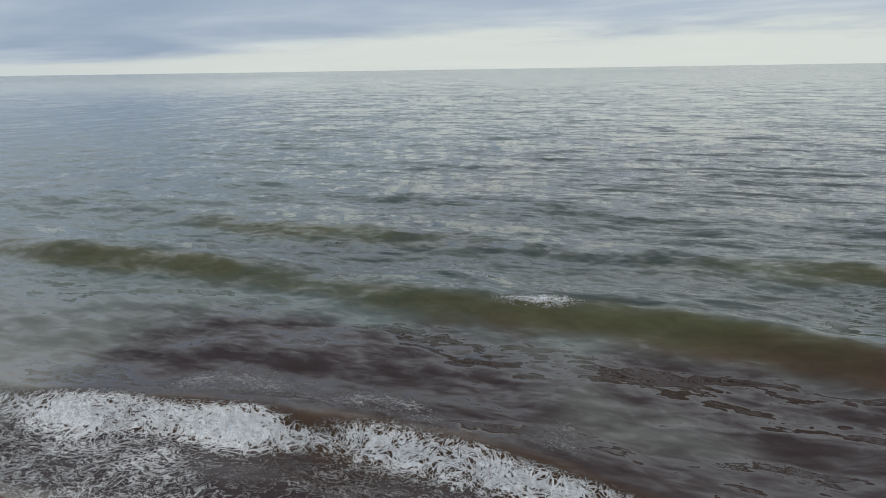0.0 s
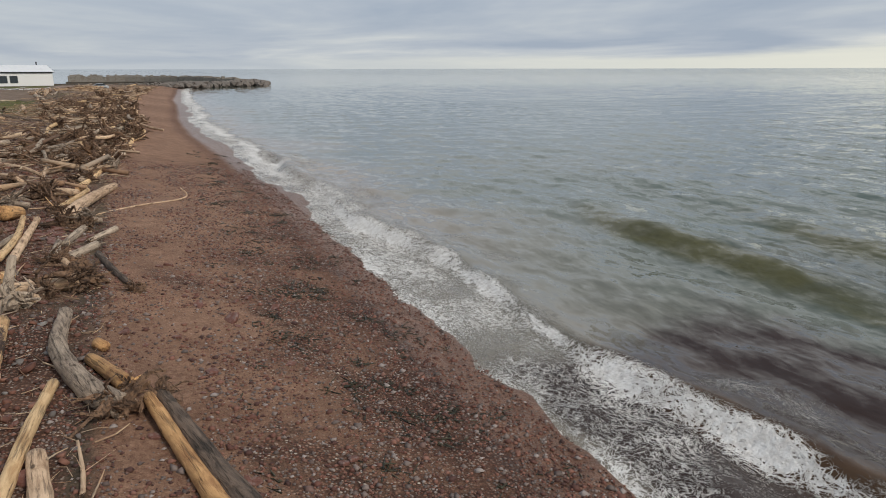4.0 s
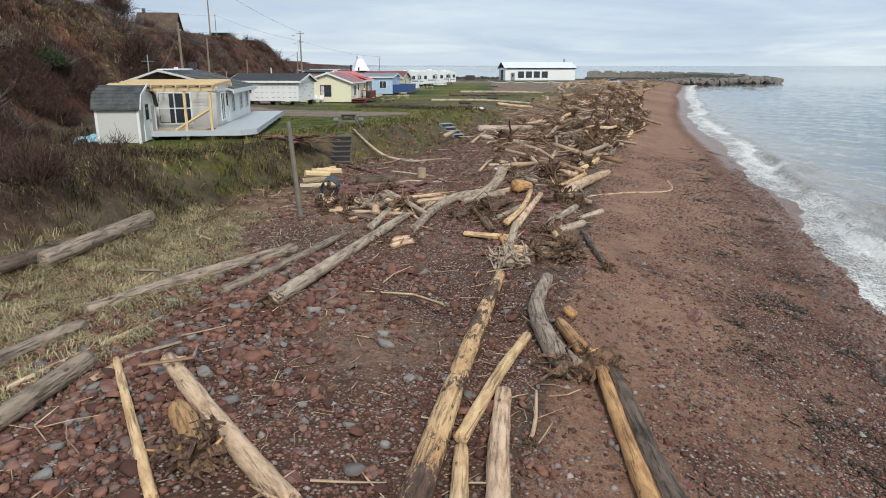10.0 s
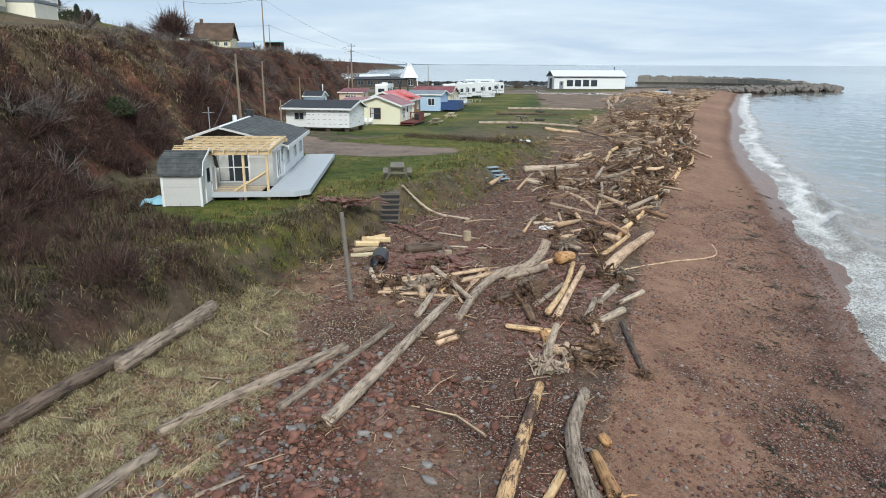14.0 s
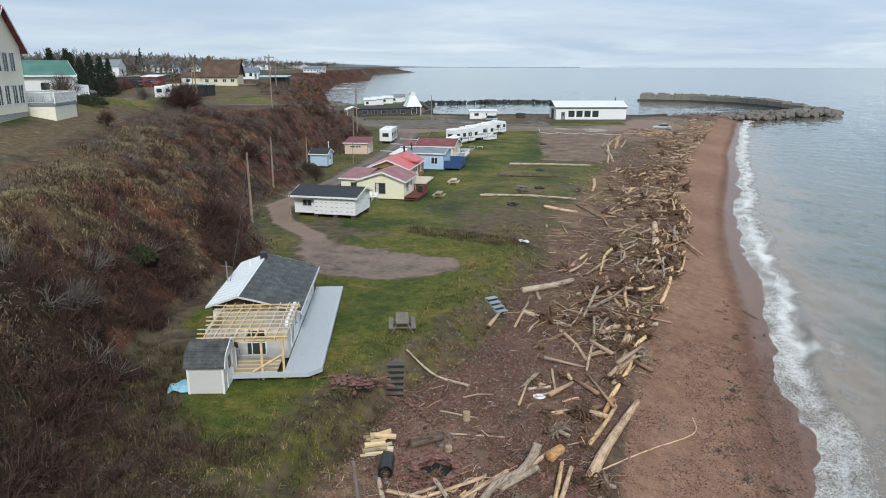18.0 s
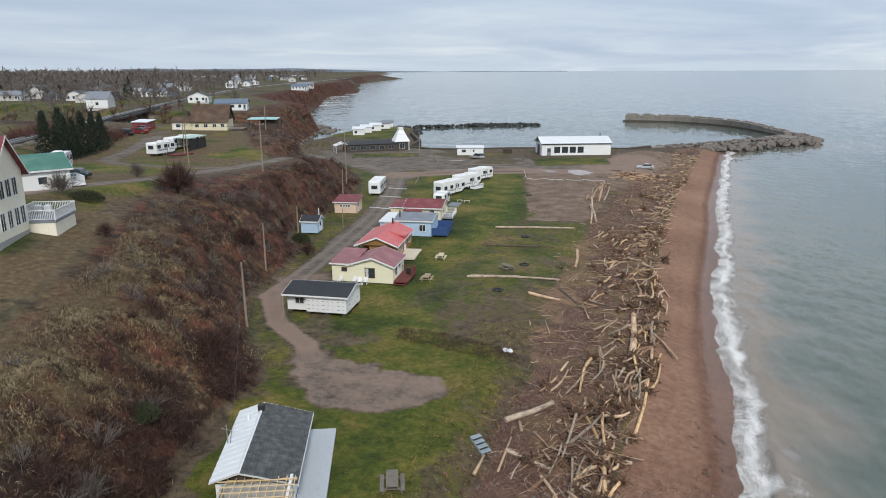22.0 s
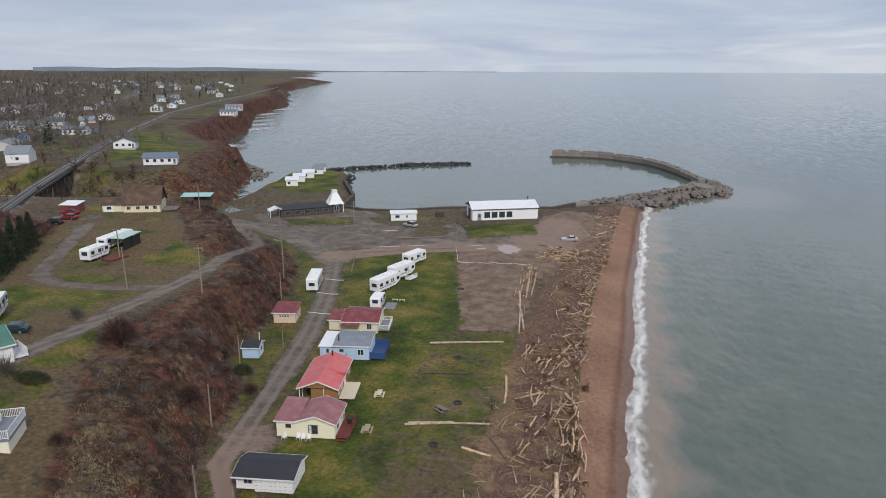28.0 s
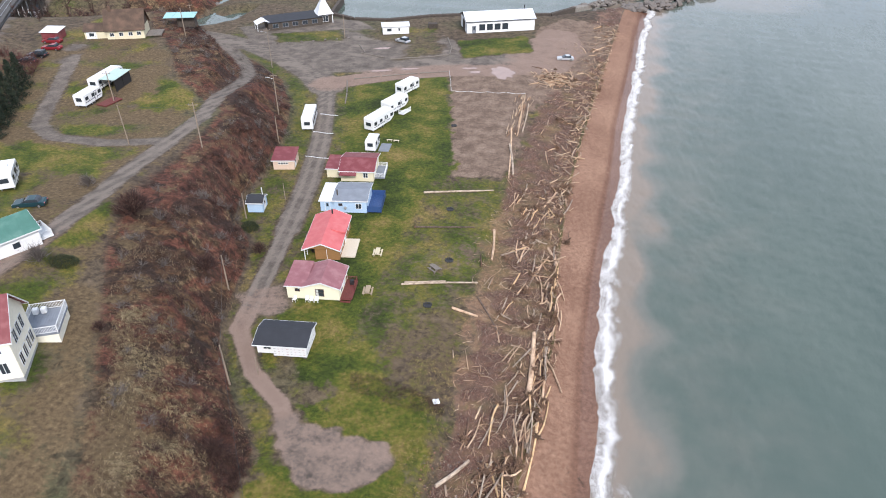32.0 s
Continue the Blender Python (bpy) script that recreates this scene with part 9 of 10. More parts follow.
labels = ["white village house with a grey gable roof", "long white village bungalow with a slate-blue roof", "tall white village house with a grey roof", "long grey village bungalow with a grey roof", "small dark blue village house with a brown roof", "two-storey grey village house with a dark roof"]
firsts = [village_house(k, pose(0, 0, -80 - 20 * k), labels[k]) for k in range(6)]
rng = random.Random(404)
sites = [(-188, 186, 0), (-171, 222, 1), (-222, 214, 2), (-213, 258, 0), (-278, 300, 1), (-306, 301, 5), (-274, 268, 4), (-245, 236, 3), (-365, 389, 0), (-330, 352, 3), (-421, 502, 5), (-374, 529, 1), (-318, 525, 3), (-366, 495, 1), (-398, 571, 0), (-290, 470, 1), (-350, 470, 2)]
while len(sites) < 125:
    y = rng.uniform(230, 420) if len(sites) < 45 else rng.uniform(300, 1300)
    x = float(FOOT(y)) - rng.uniform(70, 60 + y * 0.62)
    if line_dist(RAIL, np.array(x), np.array(y)) > 14 and line_dist(HIGHWAY, np.array(x), np.array(y)) > 16 and line_dist(RAVINE, np.array(x), np.array(y)) > 40 and all(math.hypot(x - a, y - b) > 18 for a, b, _ in sites):
        sites.append((x, y, rng.randrange(6)))
for x, y, k in sites:
    copy_thing(firsts[k], pose(x, y, ground_z(x, y) + 0.1, 0, 0, rng.choice((20, 28, 115, -60)) + rng.uniform(-8, 8)))
for b in firsts:
    for o in [*b.children_recursive, b]:
        bpy.data.objects.remove(o)
qh = thing("arched_barn", "rusty half-round corrugated barn", "barn", at_ground(-192, 160.0, 20))
bm = bmesh.new()
bm_prism(bm, [(5 * math.cos(a), 5 * math.sin(a) * 0.9) for a in [math.pi * k / 12 for k in range(13)]], "x", 0, 22)
bmesh.ops.recalc_face_normals(bm, faces=bm.faces[:])
part("vault", bm, material("rusty_corrugated_iron", (0.30, 0.25, 0.22), 0.6, 0.3, vary=0.3, scale=0.6, alt=(0.24, 0.10, 0.05)), qh)

# far hills across the water, distance haze painted in as blue-grey
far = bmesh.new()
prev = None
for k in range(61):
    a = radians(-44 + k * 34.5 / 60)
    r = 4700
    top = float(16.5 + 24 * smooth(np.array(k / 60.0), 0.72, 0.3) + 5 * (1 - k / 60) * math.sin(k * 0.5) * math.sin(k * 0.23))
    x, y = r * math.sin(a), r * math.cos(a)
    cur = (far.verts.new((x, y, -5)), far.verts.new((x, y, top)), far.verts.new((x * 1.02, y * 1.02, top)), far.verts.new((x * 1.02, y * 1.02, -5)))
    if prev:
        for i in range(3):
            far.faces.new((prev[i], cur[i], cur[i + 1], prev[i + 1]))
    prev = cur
tagged(part("backdrop", far, material("hazed_far_hills", (0.20, 0.25, 0.31), 1.0, vary=0.2, scale=0.004, bump_scale=0.02, per="WORLD")), "wooded hills across the bay, distance haze put into their blue-grey colour", "hills", kind="structure")


# ---- vegetation ----
def blades(x, y, tall, width, lean, mat, name, label, category, base=None, comb=False):
    """Bent grass blades, three triangles each."""
    n = len(x)
    z = height(x, y) if base is None else base
    a = R.uniform(0, 6.28, n) if not comb else 2.6 * waves2(x, y, 1.6, 83) + R.normal(0, 0.55, n) - 0.6
    side = np.stack([-np.sin(a), np.cos(a), np.zeros(n)], 1) * (width / 2)[:, None]
    out = np.stack([np.cos(a), np.sin(a), np.zeros(n)], 1)
    root = np.stack([x, y, z - 0.02], 1)
    mid = root + out * (tall * lean * 0.35)[:, None] + np.array([0, 0, 1.0]) * (tall * 0.6)[:, None]
    tip = root + out * (tall * lean)[:, None] + np.array([0, 0, 1.0]) * (tall * np.maximum(0.16, 1.0 - 0.5 * lean))[:, None]
    v = np.stack([root - side, root + side, mid - side * 0.7, mid + side * 0.7, tip], 1).reshape(-1, 3)
    f = (np.arange(n)[:, None, None] * 5 + np.array([(0, 1, 3), (0, 3, 2), (2, 3, 4)])).reshape(-1, 3)
    return soup(name, v, f, mat, label, category)


def tufts(cx, cy, per, spread):
    k = len(cx)
    return np.repeat(cx, per) + R.normal(0, spread, k * per), np.repeat(cy, per) + R.normal(0, spread, k * per)


M_STRAW = island_material("straw_grass", [(0.0, (0.14, 0.105, 0.045)), (0.4, (0.36, 0.29, 0.145)), (0.8, (0.58, 0.49, 0.30)), (0.93, (0.36, 0.31, 0.17)), (1.0, (0.12, 0.14, 0.045))])
M_GREENBLADE = island_material("green_grass", [(0.0, (0.026, 0.044, 0.005)), (0.6, (0.066, 0.096, 0.011)), (0.85, (0.12, 0.130, 0.022)), (1.0, (0.21, 0.17, 0.06))])
M_RUST = island_material("rusty_dead_stems", [(0.0, (0.025, 0.013, 0.010)), (0.4, (0.065, 0.032, 0.022)), (0.7, (0.11, 0.062, 0.036)), (0.85, (0.06, 0.07, 0.02)), (1.0, (0.19, 0.14, 0.075))])
M_TWIG = island_material("bare_twigs", [(0.0, (0.02, 0.010, 0.009)), (0.5, (0.065, 0.030, 0.023)), (0.85, (0.115, 0.055, 0.04)), (1.0, (0.19, 0.13, 0.10))])
M_SLOPE = island_material("brown_slope_grass", [(0.0, (0.028, 0.013, 0.009)), (0.4, (0.078, 0.043, 0.025)), (0.75, (0.145, 0.096, 0.054)), (1.0, (0.30, 0.225, 0.135))])
M_GREYTWIG = island_material("grey_bare_twigs", [(0.0, (0.085, 0.068, 0.06)), (0.6, (0.15, 0.125, 0.11)), (1.0, (0.24, 0.21, 0.19))])

M_BANK = island_material("bank_grass", [(0.0, (0.055, 0.065, 0.014)), (0.3, (0.11, 0.115, 0.028)), (0.5, (0.25, 0.18, 0.065)), (0.8, (0.42, 0.31, 0.13)), (0.92, (0.16, 0.08, 0.04)), (1.0, (0.09, 0.045, 0.03))])

# long pale grass on the bank nearest the beach
x, y = tufts(R.uniform(-17, -7.6, 3600), R.uniform(3, 17.5, 3600), 22, 0.1)
keep = (cover_masks(x, y)["cover_a"][1] > 0.45) | (R.uniform(0, 1, len(x)) < 0.04)
x, y = x[keep], y[keep]
blades(x, y, R.uniform(0.1, 0.3, len(x)), R.uniform(0.006, 0.015, len(x)), R.uniform(0.8, 1.75, len(x)), M_STRAW, "dry_grass", "long bleached grass lying over the beach bank", "grass", comb=True)
x, y = tufts(R.uniform(-24, -9, 3000), R.uniform(14, 64, 3000), 14, 0.11)
off = x - BANK(y)
keep = (off > -4.6) & (off < 0.6) & (R.uniform(0, 1, len(x)) < 0.9 - 0.17 * np.abs(off + 1.4))
x, y = x[keep], y[keep]
blades(x, y, R.uniform(0.12, 0.4, len(x)), R.uniform(0.01, 0.025, len(x)), R.uniform(0.5, 1.5, len(x)), M_BANK, "bank_grass", "rough green and dry grass along the top of the beach bank", "grass", comb=True)
x, y = tufts(R.uniform(-26, -11, 5200), R.uniform(15, 58, 5200), 9, 0.1)
keep = (inside(LAWN, x, y) > -0.4) & (inside(TURNING, x, y) < 0) & (R.uniform(0, 1, len(x)) < 0.85)
lx, ly = (x + 17.9) * 0.914 + (y - 26.4) * 0.407, -(x + 17.9) * 0.407 + (y - 26.4) * 0.914
keep &= ~((lx > -5.2) & (lx < 2.2) & (ly > -2.1) & (ly < 11.3))
x, y = x[keep], y[keep]
blades(x, y, R.uniform(0.04, 0.13, len(x)), R.uniform(0.012, 0.03, len(x)), R.uniform(0.2, 0.8, len(x)), M_GREENBLADE, "lawn_grass", "uneven green grass of the cabin lawn", "grass")
# rank grass and weeds between the beach bank, the lawn and the slope
x, y = tufts(R.uniform(-30, -11.5, 4200), R.uniform(5, 26, 4200), 18, 0.16)
keep = (inside(LAWN, x, y) < 0.2) & (x < BANK(y) + 0.2) & (x > FOOT(y) - 4) & (cover_masks(x, y)["cover_a"][1] < 0.5) & (waves2(x, y, 3, 30) > -0.75)
keep &= ~((np.abs(x + 19.6) < 1.7) & (np.abs(y - 23) < 2.2))
x, y = x[keep], y[keep]
blades(x, y, R.uniform(0.12, 0.42, len(x)) * (1 + 0.4 * waves2(x, y, 2.5, 34)), R.uniform(0.008, 0.02, len(x)), R.uniform(0.5, 1.6, len(x)), island_material("rank_grass", [(0.0, (0.020, 0.025, 0.005)), (0.3, (0.05, 0.053, 0.010)), (0.45, (0.085, 0.059, 0.022)), (0.75, (0.175, 0.125, 0.055)), (0.9, (0.045, 0.022, 0.012)), (1.0, (0.32, 0.24, 0.125))]), "rank_grass", "tangled olive and straw-coloured grass below the bluff", "grass", comb=True)
# reddish dead stems between lawn and bank and on the slope
x, y = tufts(R.uniform(-24, -14.5, 700), R.uniform(8, 26, 700), 22, 0.16)
keep = (inside(LAWN, x, y) < -0.2) & (x < BANK(y) - 1.6) & (cover_masks(x, y)["cover_a"][1] < 0.5) & (waves2(x, y, 4, 28) > -0.35)
x, y = x[keep], y[keep]
blades(x, y, R.uniform(0.25, 0.7, len(x)), R.uniform(0.01, 0.022, len(x)), R.uniform(0.3, 1.2, len(x)), M_RUST, "dead_stems", "rust-brown dead weeds at the foot of the bluff", "weeds")
x, y = tufts(np.r_[R.uniform(-24.5, -13, 260)], np.r_[R.uniform(54.2, 58.6, 260)], 18, 0.3)
keep = inside([(-24, 56), (-13, 53.5), (-12.5, 56), (-20, 58.5), (-25, 59)], x, y) > -0.3
x, y = x[keep], y[keep]
blades(x, y, R.uniform(0.15, 0.5, len(x)), R.uniform(0.012, 0.03, len(x)), R.uniform(0.3, 1.2, len(x)), M_RUST, "dead_stems", "strip of rust-brown dead weeds across the lawn", "weeds")

# shaggy grass over the bluff's slope
cy = np.r_[R.uniform(4, 70, 5200), R.uniform(60, 190, 4200)]
f = R.uniform(-0.02, 1.15, len(cy))
cx = FOOT(cy) + (CREST(cy) - FOOT(cy)) * f
dens = smooth(waves2(cx, cy, 9, 23), 0.0, 0.9) * (0.3 + 0.7 * np.maximum(smooth(cy, 25, 50), smooth(f, 0.35, 0.7)))
keep = R.uniform(0, 1, len(cx)) < np.clip(0.8 * dens, 0.05, 1)
x, y = tufts(cx[keep], cy[keep], 12, 0.55)
ok = (line_dist(LOOP_ROAD, x, y) > 2.6)
x, y = x[ok], y[ok]
blades(x, y, R.uniform(0.2, 0.55, len(x)), R.uniform(0.025, 0.06, len(x)), R.uniform(0.6, 1.5, len(x)), M_SLOPE, "slope_grass", "matted dry grass on the steep bluff", "grass")
cy = R.uniform(8, 56, 5200)
f = R.beta(2.6, 1.3, len(cy)) * 1.1
cx = FOOT(cy) + (CREST(cy) - FOOT(cy)) * f
keep = R.uniform(0, 1, len(cx)) < np.clip(0.25 + 0.6 * waves2(cx, cy, 8, 27), 0.03, 1)
x, y = tufts(cx[keep], cy[keep], 14, 0.5)
blades(x, y, R.uniform(0.2, 0.5, len(x)), R.uniform(0.02, 0.05, len(x)), R.uniform(0.8, 1.6, len(x)), island_material("bleached_slope_grass", [(0.0, (0.12, 0.085, 0.045)), (0.5, (0.25, 0.185, 0.10)), (0.9, (0.38, 0.30, 0.175)), (1.0, (0.12, 0.12, 0.04))]), "slope_grass", "bleached grass combed over the upper bluff", "grass", comb=True)


def bushes(cx, cy, size, per, mat, name, label, thick=0.012, up=0.75, base_z=None):
    """Bare shrubs: twigs that fork outwards from each root."""
    n = len(cx)
    cz = height(cx, cy) if base_z is None else base_z
    root = np.stack([cx, cy, cz], 1).repeat(per, 0)
    s = np.repeat(size, per)
    a, e = R.uniform(0, 6.28, n * per), np.clip(R.normal(up, 0.42, n * per), 0.05, 1.5)
    d = np.stack([np.cos(a) * np.cos(e), np.sin(a) * np.cos(e), np.sin(e)], 1)
    start = root + d * (s * R.uniform(0.0, 0.25, n * per))[:, None] + R.normal(0, 0.06, (n * per, 3)) * s[:, None]
    start[:, 2] = np.maximum(start[:, 2], root[:, 2] - 0.05)
    mid = start + d * (s * R.uniform(0.3, 0.55, n * per))[:, None]
    v1, f1 = rods(start, mid, s * thick * 1.5, s * thick)
    vs, fs, k0 = [v1], [f1], len(v1)
    for j in range(3):
        tip = mid + (d + R.normal(0, 0.45, d.shape)) * (s * R.uniform(0.2, 0.5, n * per))[:, None]
        v2, f2 = rods(mid, tip, s * thick * 0.8, s * thick * 0.35)
        vs.append(v2)
        fs.append(f2 + k0)
        k0 += len(v2)
    return soup(name, np.concatenate(vs), np.concatenate(fs), mat, label, "shrubs")


cy = np.r_[R.uniform(5, 45, 900), R.uniform(40, 120, 420), R.uniform(110, 185, 420)]
f = np.clip(np.where(cy < 50, R.beta(1.1, 3.2, len(cy)), R.beta(1.4, 1.8, len(cy))), 0, 1)
cx = FOOT(cy) + (CREST(cy) - FOOT(cy)) * f
keep = (R.uniform(0, 1, len(cx)) < np.clip(0.35 - 1.1 * waves2(cx, cy, 9, 24) + 0.3 * (cy > 118) + 0.35 * (cy < 30), 0.03, 1)) & (line_dist(LOOP_ROAD, cx, cy) > 3.5) & (line_dist(ROAD, cx, cy) > 4)
keep &= ~((np.abs(cx + 19.5) < 3) & (np.abs(cy - 24) < 4))
bushes(cx[keep], cy[keep], R.uniform(0.35, 1.15, keep.sum()), 30, M_TWIG, "bluff_shrubs", "dark leafless shrubs covering the bluff", 0.014)
hx, hy = R.uniform(-30, -12.8, 900), R.uniform(6, 24, 900)
keep = (inside(LAWN, hx, hy) < -0.8) & (hx < BANK(hy) - 1.2) & (cover_masks(hx, hy)["cover_a"][1] < 0.45) & (waves2(hx, hy, 4, 35) + 0.04 * (-16 - hx) > 0.35) & ~((np.abs(hx + 19.6) < 2.2) & (np.abs(hy - 22.8) < 2.6))
bushes(hx[keep], hy[keep], R.uniform(0.3, 0.95, keep.sum()), 26, M_TWIG, "scrub", "dark rusty leafless scrub below the bluff", 0.013, 0.95)
cy = R.uniform(20, 190, 150)
cx = FOOT(cy) + (CREST(cy) - FOOT(cy)) * R.uniform(0, 1.1, 150)
bushes(cx, cy, R.uniform(0.7, 1.5, 150), 26, M_GREYTWIG, "bluff_shrubs", "pale grey leafless bushes scattered on the bluff", 0.013)


def shrub(x, y, size, mat, label, per=240, sub="bare_shrub"):
    """One free-standing leafless shrub or small tree, with limbs and a crown of twigs."""
    th = thing(sub, label, "shrub", at_ground(x, y, 0))
    rr = random.Random(int(x * 7 + y))
    for k in range(6):
        a = k * 1.05 + rr.uniform(-0.3, 0.3)
        bm = bmesh.new()
        bm_limb(bm, [(0, 0, -0.1), (0.12 * size * math.cos(a), 0.12 * size * math.sin(a), 0.3 * size), (0.3 * size * math.cos(a), 0.3 * size * math.sin(a), 0.75 * size)], 0.028 * size, 0.01 * size, 6, 0.25 * size, 0.08, rr)
        part("limb", bm, mat, th)
    one = np.zeros(per)
    a, e = R.uniform(0, 6.28, per), R.uniform(0.1, 1.5, per)
    st = np.stack([np.cos(a) * np.cos(e), np.sin(a) * np.cos(e), np.sin(e)], 1) * R.uniform(0.15, 0.45, (per, 1)) * size + [0, 0, 0.15 * size]
    d = st + R.normal(0, 0.12, (per, 3)) * size
    d /= np.linalg.norm(d, axis=1, keepdims=True)
    en = st + d * R.uniform(0.25, 0.55, (per, 1)) * size
    v, f = rods(st, en, one + 0.008 * size, one + 0.003 * size)
    v2, f2 = rods(st + (en - st) * 0.5, en + R.normal(0, 0.13, (per, 3)) * size, one + 0.006 * size, one + 0.002 * size)
    ob = soup("crown", np.concatenate([v, v2]), np.concatenate([f, f2 + len(v)]), mat, "", "")
    ob.parent = th
    return th


shrub(-64.2, 74.2, 4.0, M_TWIG, "large round leafless shrub on the crest of the bluff", 700)
shrub(-52.0, 49.5, 1.6, M_TWIG, "brown leafless bush by the house", 260)
shrub(-66.3, 57.6, 2.6, M_GREYTWIG, "grey leafless bush beside the garage", 320)
shrub(-75.5, 79.0, 2.2, M_GREYTWIG, "round grey bush beside the lane", 300)
shrub(-51.5, 70.5, 2.6, M_TWIG, "dark leafless bush at the foot of the bluff", 320)
shrub(-49.0, 81.5, 2.2, M_TWIG, "reddish leafless bush by the road", 260)
shrub(-33.5, 40.5, 2.6, M_TWIG, "dark leafless bush behind the cabin", 340)
shrub(-27.2, 22.5, 1.8, M_GREYTWIG, "pale grey branching bush on the slope", 200)
M_JUNIPER = island_material("juniper_green", [(0.0, (0.018, 0.03, 0.012)), (0.7, (0.04, 0.055, 0.02)), (1.0, (0.09, 0.08, 0.03))])
M_SPRUCE = island_material("spruce_green", [(0.0, (0.008, 0.016, 0.009)), (0.6, (0.02, 0.035, 0.018)), (1.0, (0.04, 0.055, 0.026))])


def needles(pts, size, mat, name, parent):
    n = len(pts)
    d = R.normal(0, 1, (n, 3))
    d /= np.linalg.norm(d, axis=1, keepdims=True)
    v, f = rods(pts, pts + d * size, np.full(n, size * 0.16), np.full(n, size * 0.05))
    ob = soup(name, v, f, mat, "", "")
    ob.parent = parent
    return ob


for x, y, sx, sy, h in ((-64.1, 58.8, 2.2, 1.3, 1.2), (-54.0, 88.0, 1.6, 1.3, 1.5), (-31.0, 30.5, 1.1, 1.0, 0.9)):
    th = thing("juniper_bush", "dense dark green bush on the bluff", "bush", at_ground(x, y, 20))
    p = R.normal(0, 1, (1500, 3))
    p = p / np.linalg.norm(p, axis=1, keepdims=True) * R.uniform(0.5, 1.05, (1500, 1)) ** 0.5
    p[:, 2] = np.abs(p[:, 2])
    needles(p * [sx, sy, h], 0.22, M_JUNIPER, "foliage", th)
    part("stem", rod((0, 0, -0.2), (0, 0, h * 0.6), 0.08, 6), M_DARKWOOD, th)


def spruce(x, y, h, proto=[]):
    th = thing("spruce_tree", "tall dark green spruce tree beside the drive", "tree", at_ground(x, y, x * 31 % 360), "spruce trees by the drive")
    part("trunk", rod((0, 0, -0.3), (0, 0, h * 0.97), 0.02 * h, 7, 0.01), M_DARKWOOD, th)
    lv = np.repeat(np.linspace(0.06, 0.98, 26), 60)
    n = len(lv)
    a = R.uniform(0, 6.28, n)
    r = (1 - lv) ** 0.8 * h * 0.36 * R.uniform(0.15, 1.0, n) ** 0.6 * (0.8 + 0.3 * np.sin(a * 3 + lv * 40)) + 0.05
    p = np.stack([np.cos(a) * r, np.sin(a) * r, lv * h - r * 0.25 + R.normal(0, 0.05 * h / 8, n)], 1)
    needles(p, 0.055 * h, M_SPRUCE, "crown", th)


for x, y, h in ((-104.5, 91.5, 6.5), (-108.0, 96.5, 8.0), (-111.0, 101.0, 7.5), (-114.0, 106.0, 8.5), (-116.5, 111.0, 8.0), (-119.5, 116.0, 7.5), (-112.5, 96.0, 8.5), (-117.0, 103.5, 9.0)):
    spruce(x, y, h)
bushes(R.uniform(-142, -122, 60), R.uniform(104, 130, 60), R.uniform(1.5, 3.2, 60), 26, island_material("red_brown_twigs", [(0.0, (0.06, 0.022, 0.02)), (1.0, (0.16, 0.07, 0.055))]), "red_brush", "reddish brush along the railway bank", 0.013)


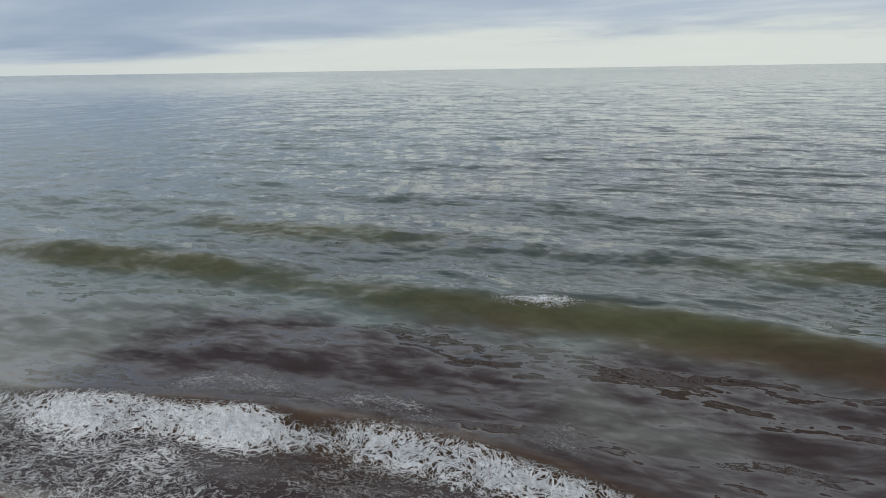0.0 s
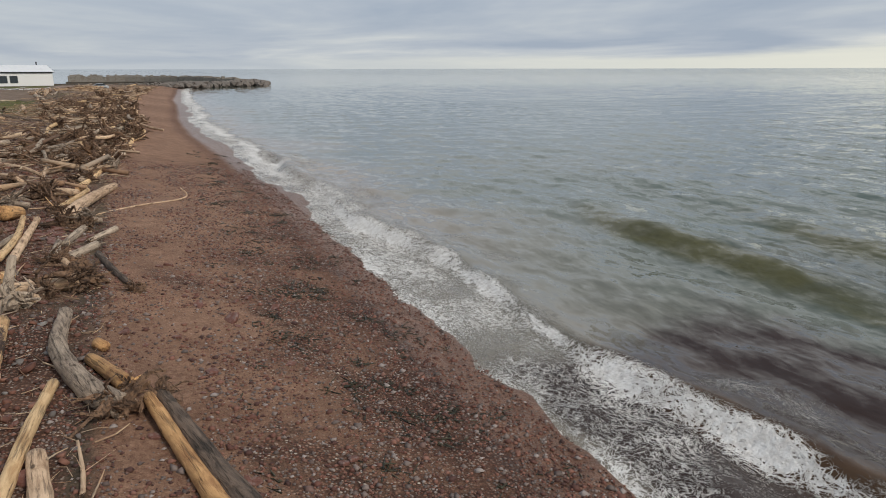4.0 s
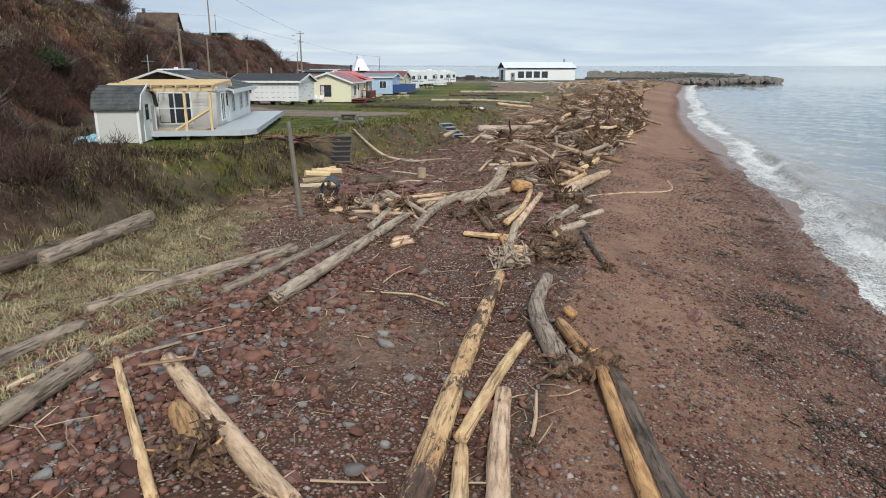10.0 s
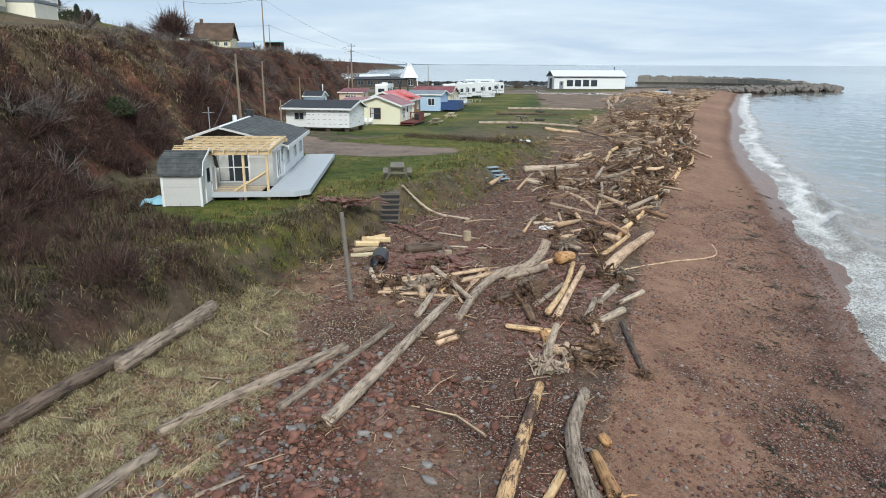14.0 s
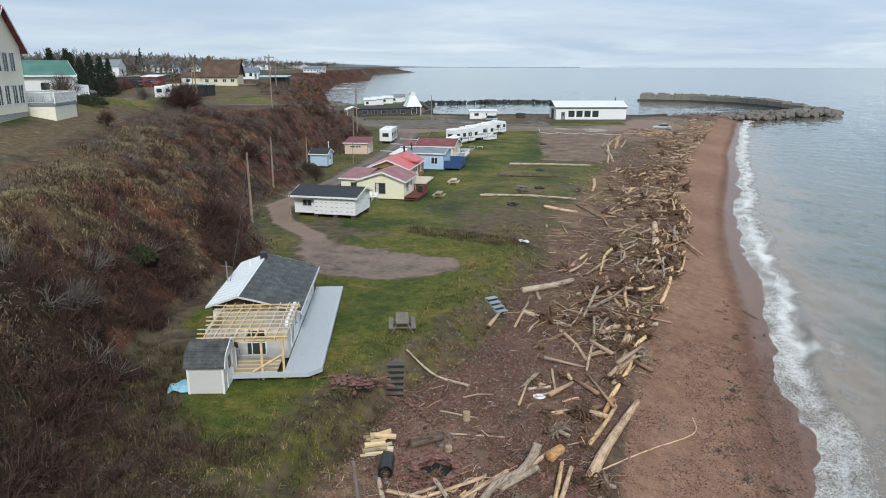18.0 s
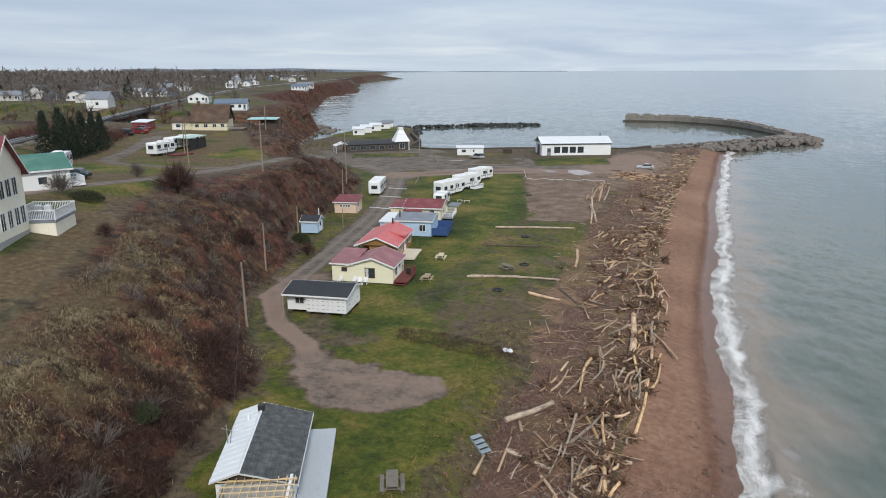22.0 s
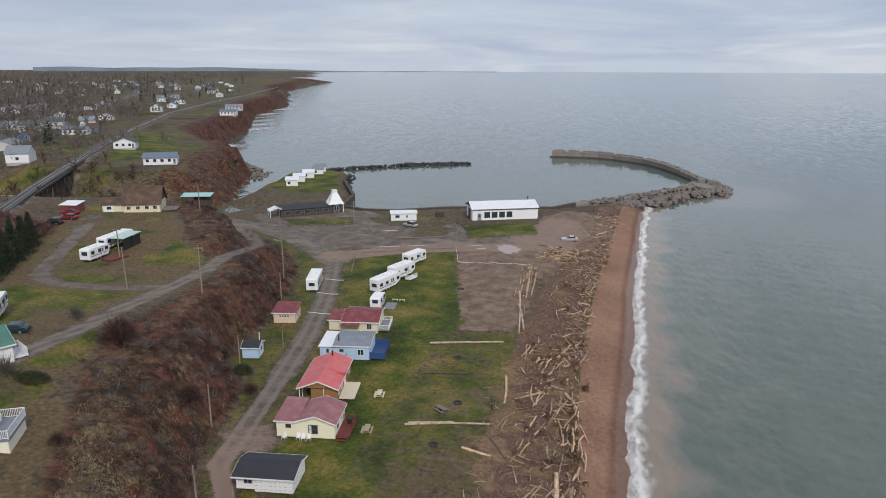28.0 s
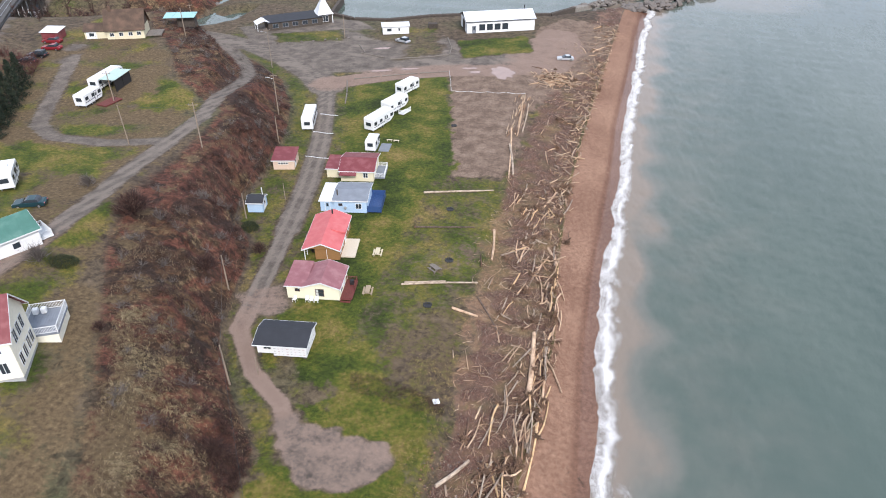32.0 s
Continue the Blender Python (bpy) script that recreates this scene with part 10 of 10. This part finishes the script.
# ---- woods behind the village ----
def wood(n, region, h0, h1, mat, name, label, per=16, forks=3, thick=1.0):
    x, y = region(n)
    h = R.uniform(h0, h1, n)
    z = height(x, y)
    root = np.stack([x, y, z - 0.3], 1)
    top = root + np.stack([R.normal(0, 0.3, n), R.normal(0, 0.3, n), h * 0.8], 1)
    vs, fs = rods(root, top, h * 0.022, h * 0.006)
    vs, fs, k0 = [vs], [fs], len(vs)
    s = R.uniform(0.25, 0.95, n * per)
    st = np.repeat(root, per, 0) + (np.repeat(top, per, 0) - np.repeat(root, per, 0)) * s[:, None]
    a, e = R.uniform(0, 6.28, n * per), R.uniform(0.35, 1.2, n * per)
    l = np.repeat(h, per) * R.uniform(0.16, 0.36, n * per)
    en = st + np.stack([np.cos(a) * np.cos(e), np.sin(a) * np.cos(e), np.sin(e)], 1) * l[:, None]
    v, f = rods(st, en, l * 0.045 * thick, l * 0.022 * thick)
    vs.append(v)
    fs.append(f + k0)
    k0 += len(v)
    for j in range(forks):
        m = st + (en - st) * R.uniform(0.3, 0.8, (n * per, 1))
        v, f = rods(m, m + (en - st) * 0.5 + R.normal(0, 0.16, m.shape) * l[:, None], l * 0.035 * thick, l * 0.018 * thick)
        vs.append(v)
        fs.append(f + k0)
        k0 += len(v)
    return soup(name, np.concatenate(vs), np.concatenate(fs), mat, label, "woods")


def far_region(lo, hi, near, reach):
    def pick(n):
        y = lo + (hi - lo) * R.uniform(0, 1, n * 6) ** 1.3
        x = FOOT(y) - near - R.uniform(0, 1, n * 6) * (reach + y * 0.7)
        ok = (line_dist(RAIL, x, y) > 9) & (line_dist(HIGHWAY, x, y) > 12) & (waves2(x, y, 90, 71) > -0.35)
        return x[ok][:n], y[ok][:n]
    return pick


wood(1900, far_region(260, 900, 60, 120), 5, 11, M_GREYTWIG, "bare_woods", "grey leafless trees round the village houses", 11, 2, 1.3)
wood(4200, far_region(450, 2600, 150, 600), 10, 17, M_GREYTWIG, "bare_woods", "distant grey leafless woods behind the village", 7, 1, 2.6)
wood(2000, lambda n: (R.uniform(-800, -330, n), R.uniform(150, 480, n)), 6, 12, M_GREYTWIG, "bare_woods", "grey leafless woods inland of the village", 9, 1, 1.9)
wood(160, lambda n: (R.uniform(-330, -205, n), R.uniform(205, 290, n)), 4, 9, M_GREYTWIG, "bare_woods", "leafless trees in the village gardens")
wood(260, lambda n: (R.uniform(-205, -140, n), 180 + R.normal(0, 14, n)), 3, 6, M_TWIG, "ravine_brush", "dark leafless trees in the ravine under the trestle")
x, y = far_region(250, 1500, 80, 250)(260)
per = 70
n = len(x)
h = R.uniform(6, 12, n)
lv = R.uniform(0.05, 1, n * per)
a = R.uniform(0, 6.28, n * per)
r = (1 - lv) * np.repeat(h, per) * 0.26 * R.uniform(0.3, 1, n * per)
p = np.stack([np.repeat(x, per) + np.cos(a) * r, np.repeat(y, per) + np.sin(a) * r, np.repeat(height(x, y), per) + lv * np.repeat(h, per)], 1)
d = R.normal(0, 1, p.shape) * 0.5
v, f = rods(p, p + d, np.full(len(p), 0.28), np.full(len(p), 0.1))
soup("distant_conifers", v, f, M_SPRUCE, "dark conifers scattered through the village", "conifers")
